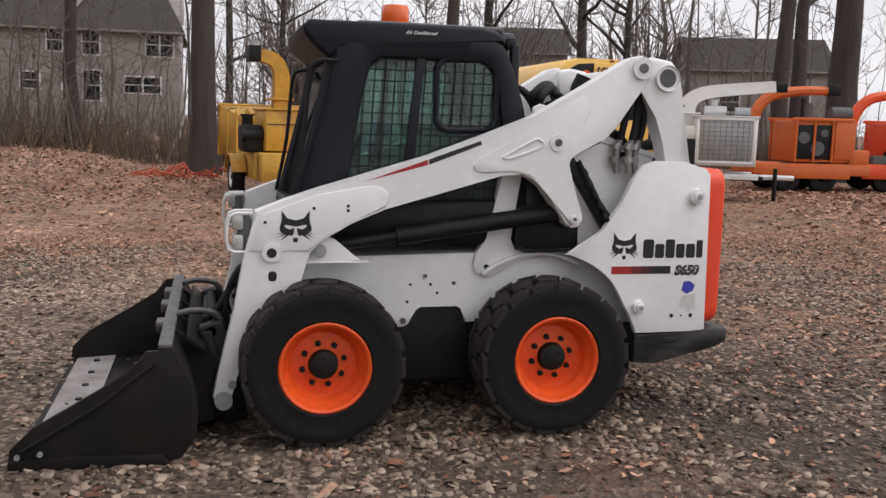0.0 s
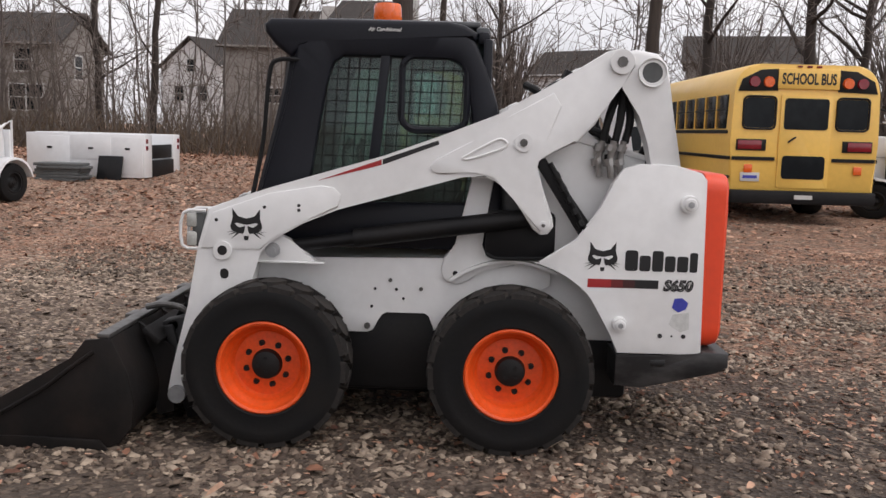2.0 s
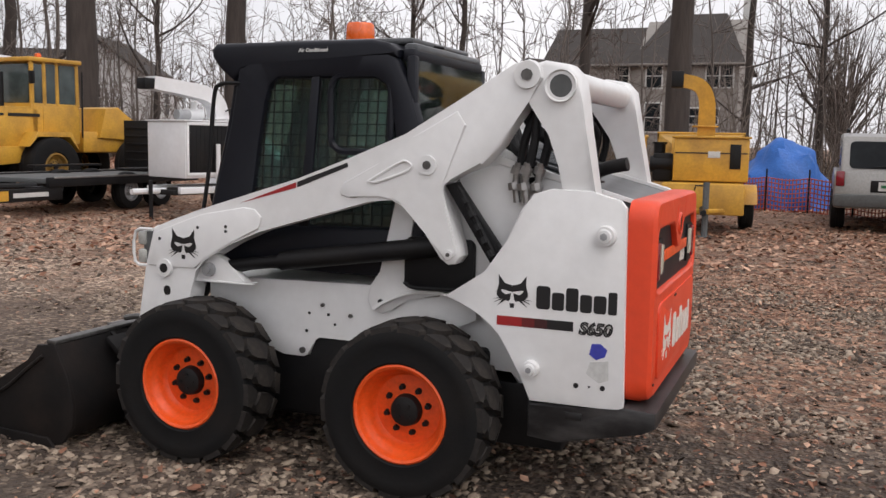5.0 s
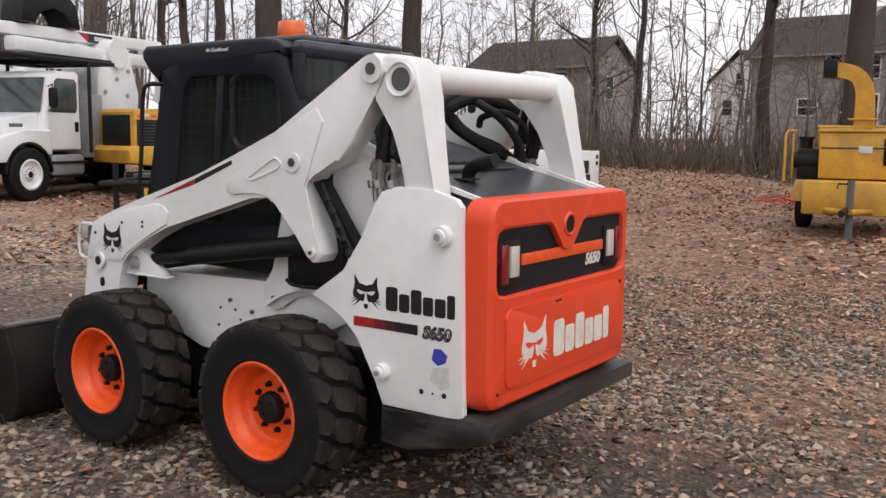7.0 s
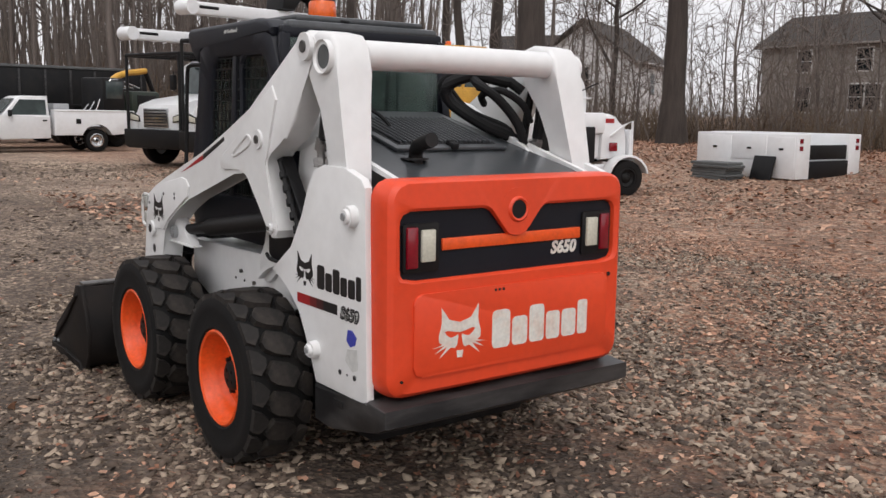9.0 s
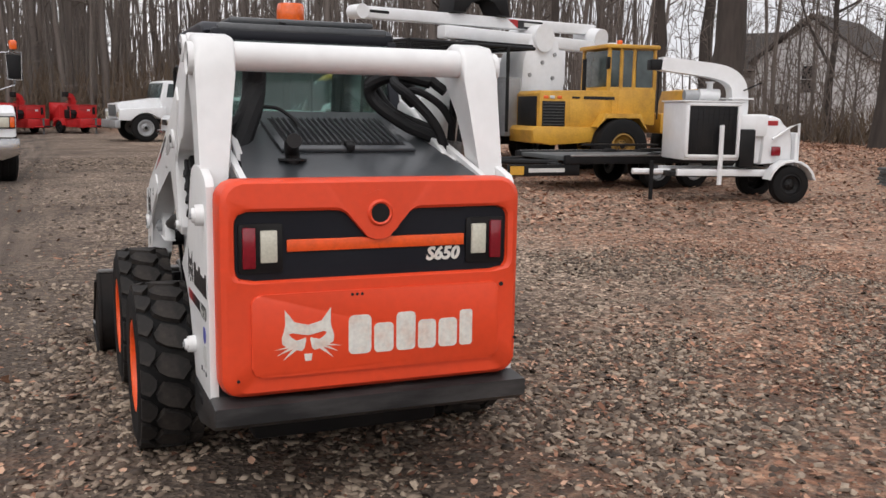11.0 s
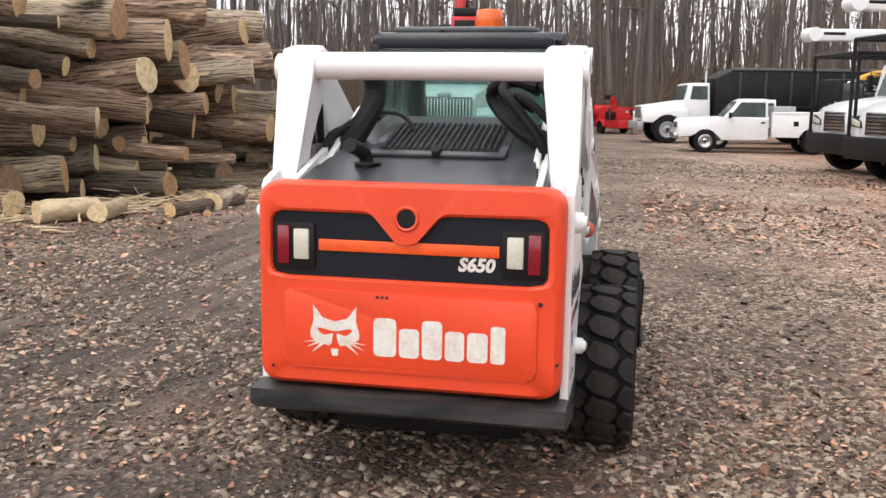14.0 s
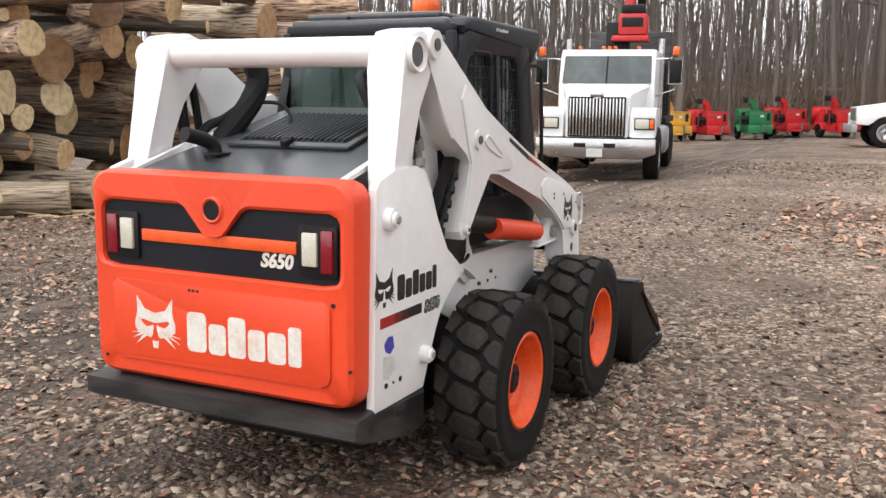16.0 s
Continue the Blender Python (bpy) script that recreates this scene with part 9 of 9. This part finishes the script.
# a second heap, jumbled, further along
for k in range(34):
    x, y = rng.uniform(-17.5, -11.5), rng.uniform(-3.4, -1.2)
    r = rng.uniform(0.12, 0.26)
    z = r + max(0.0, 1.1 - 0.3 * abs(x + 13)) * rng.random()
    a = radians(rng.uniform(60, 150))
    log((x, y, z), (math.cos(a), math.sin(a), 0 if z < r + 0.1 else rng.gauss(0, 0.12)), rng.uniform(0.6, 1.7), r, rng.choice((0, 1, 2, 3, 5)), "short log in a jumbled heap", "jumbled logs", rng.uniform(0, 6))
# sticks and bark litter
st = []
for _ in range(420):
    t = rng.random()
    x, y = -3.8 - 9.5 * t + rng.gauss(0, 0.5), -3.2 + 3.3 * t ** 0.6 + rng.gauss(0, 0.5)
    a, ln = rng.uniform(0, math.tau), rng.uniform(0.15, 1.1)
    st.append((bend(rng, Vector((x, y, 0.02)), Vector((math.cos(a), math.sin(a), 0.03)), ln, 4, 0.15), rng.uniform(0.008, 0.03), 0.006))
ob = new("sticks", stems_mesh("sticks", st, WOODPALE, 5))
tagged(ob, "broken sticks and bark strips round the logs", "sticks", kind="stuff")

# ---------------------------------------------------------------- loose gravel and leaves
gen = np.random.default_rng(12)


def patchy(x, y, f, seed):
    """A smooth field between about 0 and 1."""
    g = np.random.default_rng(seed)
    out = np.zeros_like(x)
    for k in range(6):
        a, ph, w = g.uniform(0, 6.28), g.uniform(0, 6.28), f * g.uniform(0.6, 1.8)
        out += np.sin((x * np.cos(a) + y * np.sin(a)) * w + ph)
    return 0.5 + out / 7.0


def turn_matrices(n, tilt):
    a, b, c = gen.uniform(0, 2 * np.pi, n), gen.normal(0, tilt, n), gen.normal(0, tilt, n)
    ca, sa, cb, sb, cc, sc = np.cos(a), np.sin(a), np.cos(b), np.sin(b), np.cos(c), np.sin(c)
    m = np.empty((n, 3, 3))
    m[:, 0, 0], m[:, 0, 1], m[:, 0, 2] = ca * cb, ca * sb * sc - sa * cc, ca * sb * cc + sa * sc
    m[:, 1, 0], m[:, 1, 1], m[:, 1, 2] = sa * cb, sa * sb * sc + ca * cc, sa * sb * cc - ca * sc
    m[:, 2, 0], m[:, 2, 1], m[:, 2, 2] = -sb, cb * sc, cb * cc
    return m


def heights(x, y):
    def soft(t):
        t = np.clip(t, 0, 1)
        return t * t * (3 - 2 * t)
    side = np.minimum(0.22, 0.024 * np.maximum(0, -x)) * soft((y + 1.7) / 7) + np.minimum(0.4, 0.055 * np.maximum(0, y - 14.5)) * soft((-x - 1) / 3)
    return np.maximum(side, 0.10 * soft((y - 8.5) / 7))


CUBE = np.array([(-1, -1, -1), (1, -1, -1), (1, 1, -1), (-1, 1, -1), (-1, -1, 1), (1, -1, 1), (1, 1, 1), (-1, 1, 1)], dtype=float)
QUADS = np.array([(4, 5, 6, 7), (0, 1, 5, 4), (1, 2, 6, 5), (2, 3, 7, 6), (3, 0, 4, 7)])


def scatter_stones(name, x, y, size, label):
    n = len(x)
    corner = CUBE[None] * np.array((1.0, 0.68, 0.24)) * gen.uniform(0.35, 1.1, (n, 8, 3))
    corner[:, 4:, :2] *= gen.uniform(0.6, 1.0, (n, 1, 1))
    corner *= size[:, None, None] * 0.5
    v = np.einsum("nij,nkj->nki", turn_matrices(n, 0.32), corner)
    v[:, :, 0] += x[:, None]
    v[:, :, 1] += y[:, None]
    v[:, :, 2] += (size * 0.08 + heights(x, y))[:, None]
    f = (QUADS[None] + (np.arange(n) * 8)[:, None, None]).reshape(-1, 4)
    ob = new(name, mesh_from(name, v.reshape(-1, 3), f, STONES))
    return tagged(ob, label, "gravel", kind="stuff")


def spread(n, x0, x1, y0, y1):
    return gen.uniform(x0, x1, n), gen.uniform(y0, y1, n)


def drive(x, y):
    """1 on the bare dirt of the drive that runs past the logs, 0 off it."""
    mid = 2.3 + 0.12 * np.sin(x * 0.7) + 0.02 * x
    return np.clip(1.6 - np.abs(y - mid) / (1.1 + 0.5 * patchy(x, y, 1.1, 8)), 0, 1) * np.clip((4.2 - x) / 2.0, 0, 1)


x, y = spread(250000, -3.0, 8.2, 0.2, 11.0)
keep = gen.random(len(x)) < np.clip(5.0 * (0.52 * patchy(x, y, 1.1, 1) + 0.48 * patchy(x, y, 4.0, 2) - 0.43), 0.16, 1.0) * np.clip(1.7 - 0.075 * y, 0.5, 1) * (1 - 0.62 * drive(x, y)) * np.clip(np.minimum(x + 3.0, 8.2 - x) / 1.6 + patchy(x, y, 2.0, 3) - 0.5, 0.06, 1) * np.clip((y - 0.2) / 1.0 + 0.15, 0, 1)
x, y = x[keep], y[keep]
scatter_stones("gravel", x, y, 0.016 + 0.062 * gen.random(len(x)) ** 2.2, "loose crushed grey gravel")
x, y = spread(90000, -20, 20, -2.5, 24)
keep = (gen.random(len(x)) < np.clip(1.6 * (patchy(x, y, 0.7, 1) - 0.3), 0.05, 0.8) * np.clip(0.58 + 0.42 * np.clip((3 - x) / 4, 0, 1) * np.clip((12.5 - y) / 3, 0, 1), 0, 1) * (1 - 0.85 * drive(x, y))) & ~((x > -3) & (x < 8.2) & (y > 0.2) & (y < 11))
x, y = x[keep], y[keep]
scatter_stones("far_gravel", x, y, 0.04 + 0.05 * gen.random(len(x)) ** 1.5, "loose grey gravel further off")


def scatter_leaves(name, x, y, size, label):
    n = len(x)
    prof = np.array([(-1.0, 0.05, 0.0), (-0.5, -0.55, 0.16), (0.55, -0.5, 0.13), (1.0, 0.0, 0.05), (0.5, 0.55, 0.13), (-0.45, 0.5, 0.16)])
    c = prof[None] * gen.uniform(0.35, 1.25, (n, 6, 3))
    c[:, :, 2] *= gen.uniform(-0.6, 1.6, n)[:, None]
    c *= size[:, None, None] * 0.5
    v = np.einsum("nij,nkj->nki", turn_matrices(n, 0.24), c)
    v[:, :, 2] -= v[:, :, 2].min(axis=1)[:, None]
    v[:, :, 0] += x[:, None]
    v[:, :, 1] += y[:, None]
    v[:, :, 2] += (0.006 + 0.014 * gen.random(n) + heights(x, y))[:, None]
    quad = np.array([(0, 1, 2, 3), (0, 3, 4, 5)])
    f = (quad[None] + (np.arange(n) * 6)[:, None, None]).reshape(-1, 4)
    ob = new(name, mesh_from(name, v.reshape(-1, 3), f, LEAVES))
    return tagged(ob, label, "leaves", kind="stuff")


x, y = spread(100000, -4, 10, 0.2, 12)
keep = gen.random(len(x)) < np.clip(1.5 * (patchy(x, y, 0.8, 4) - 0.5) + 0.15 * (y - 5.2), 0.13 + 0.16 * patchy(x, y, 2.3, 6), 1.0) * (1 - 0.75 * np.clip((1.5 - x) / 3, 0, 1) * np.clip((10.5 - y) / 2, 0, 1))
x, y = x[keep], y[keep]
scatter_leaves("leaves", x, y, 0.018 + 0.045 * gen.random(len(x)) ** 1.5, "curled brown fallen leaves on gravel")
x, y = spread(115000, -24, 24, 6, 33)
keep = (gen.random(len(x)) < np.clip(1.0 * (patchy(x, y, 0.5, 4) - 0.12) + 0.03 * (y - 9), 0.08, 1.0)) & ~((x > -4) & (x < 10) & (y < 12)) & ~((x < -13) & (y < 12.5))
x, y = x[keep], y[keep]
scatter_leaves("leaf_litter", x, y, 0.06 + 0.08 * gen.random(len(x)), "deep brown leaf litter below the trees")
x, y = spread(16000, -16, 4, -4.5, 4)
keep = gen.random(len(x)) < np.clip(0.8 - 0.22 * (y + 1.2), 0.04, 0.8)
x, y = x[keep], y[keep]
scatter_leaves("chips", x, y, 0.04 + 0.08 * gen.random(len(x)), "wood chips and leaves round the logs")
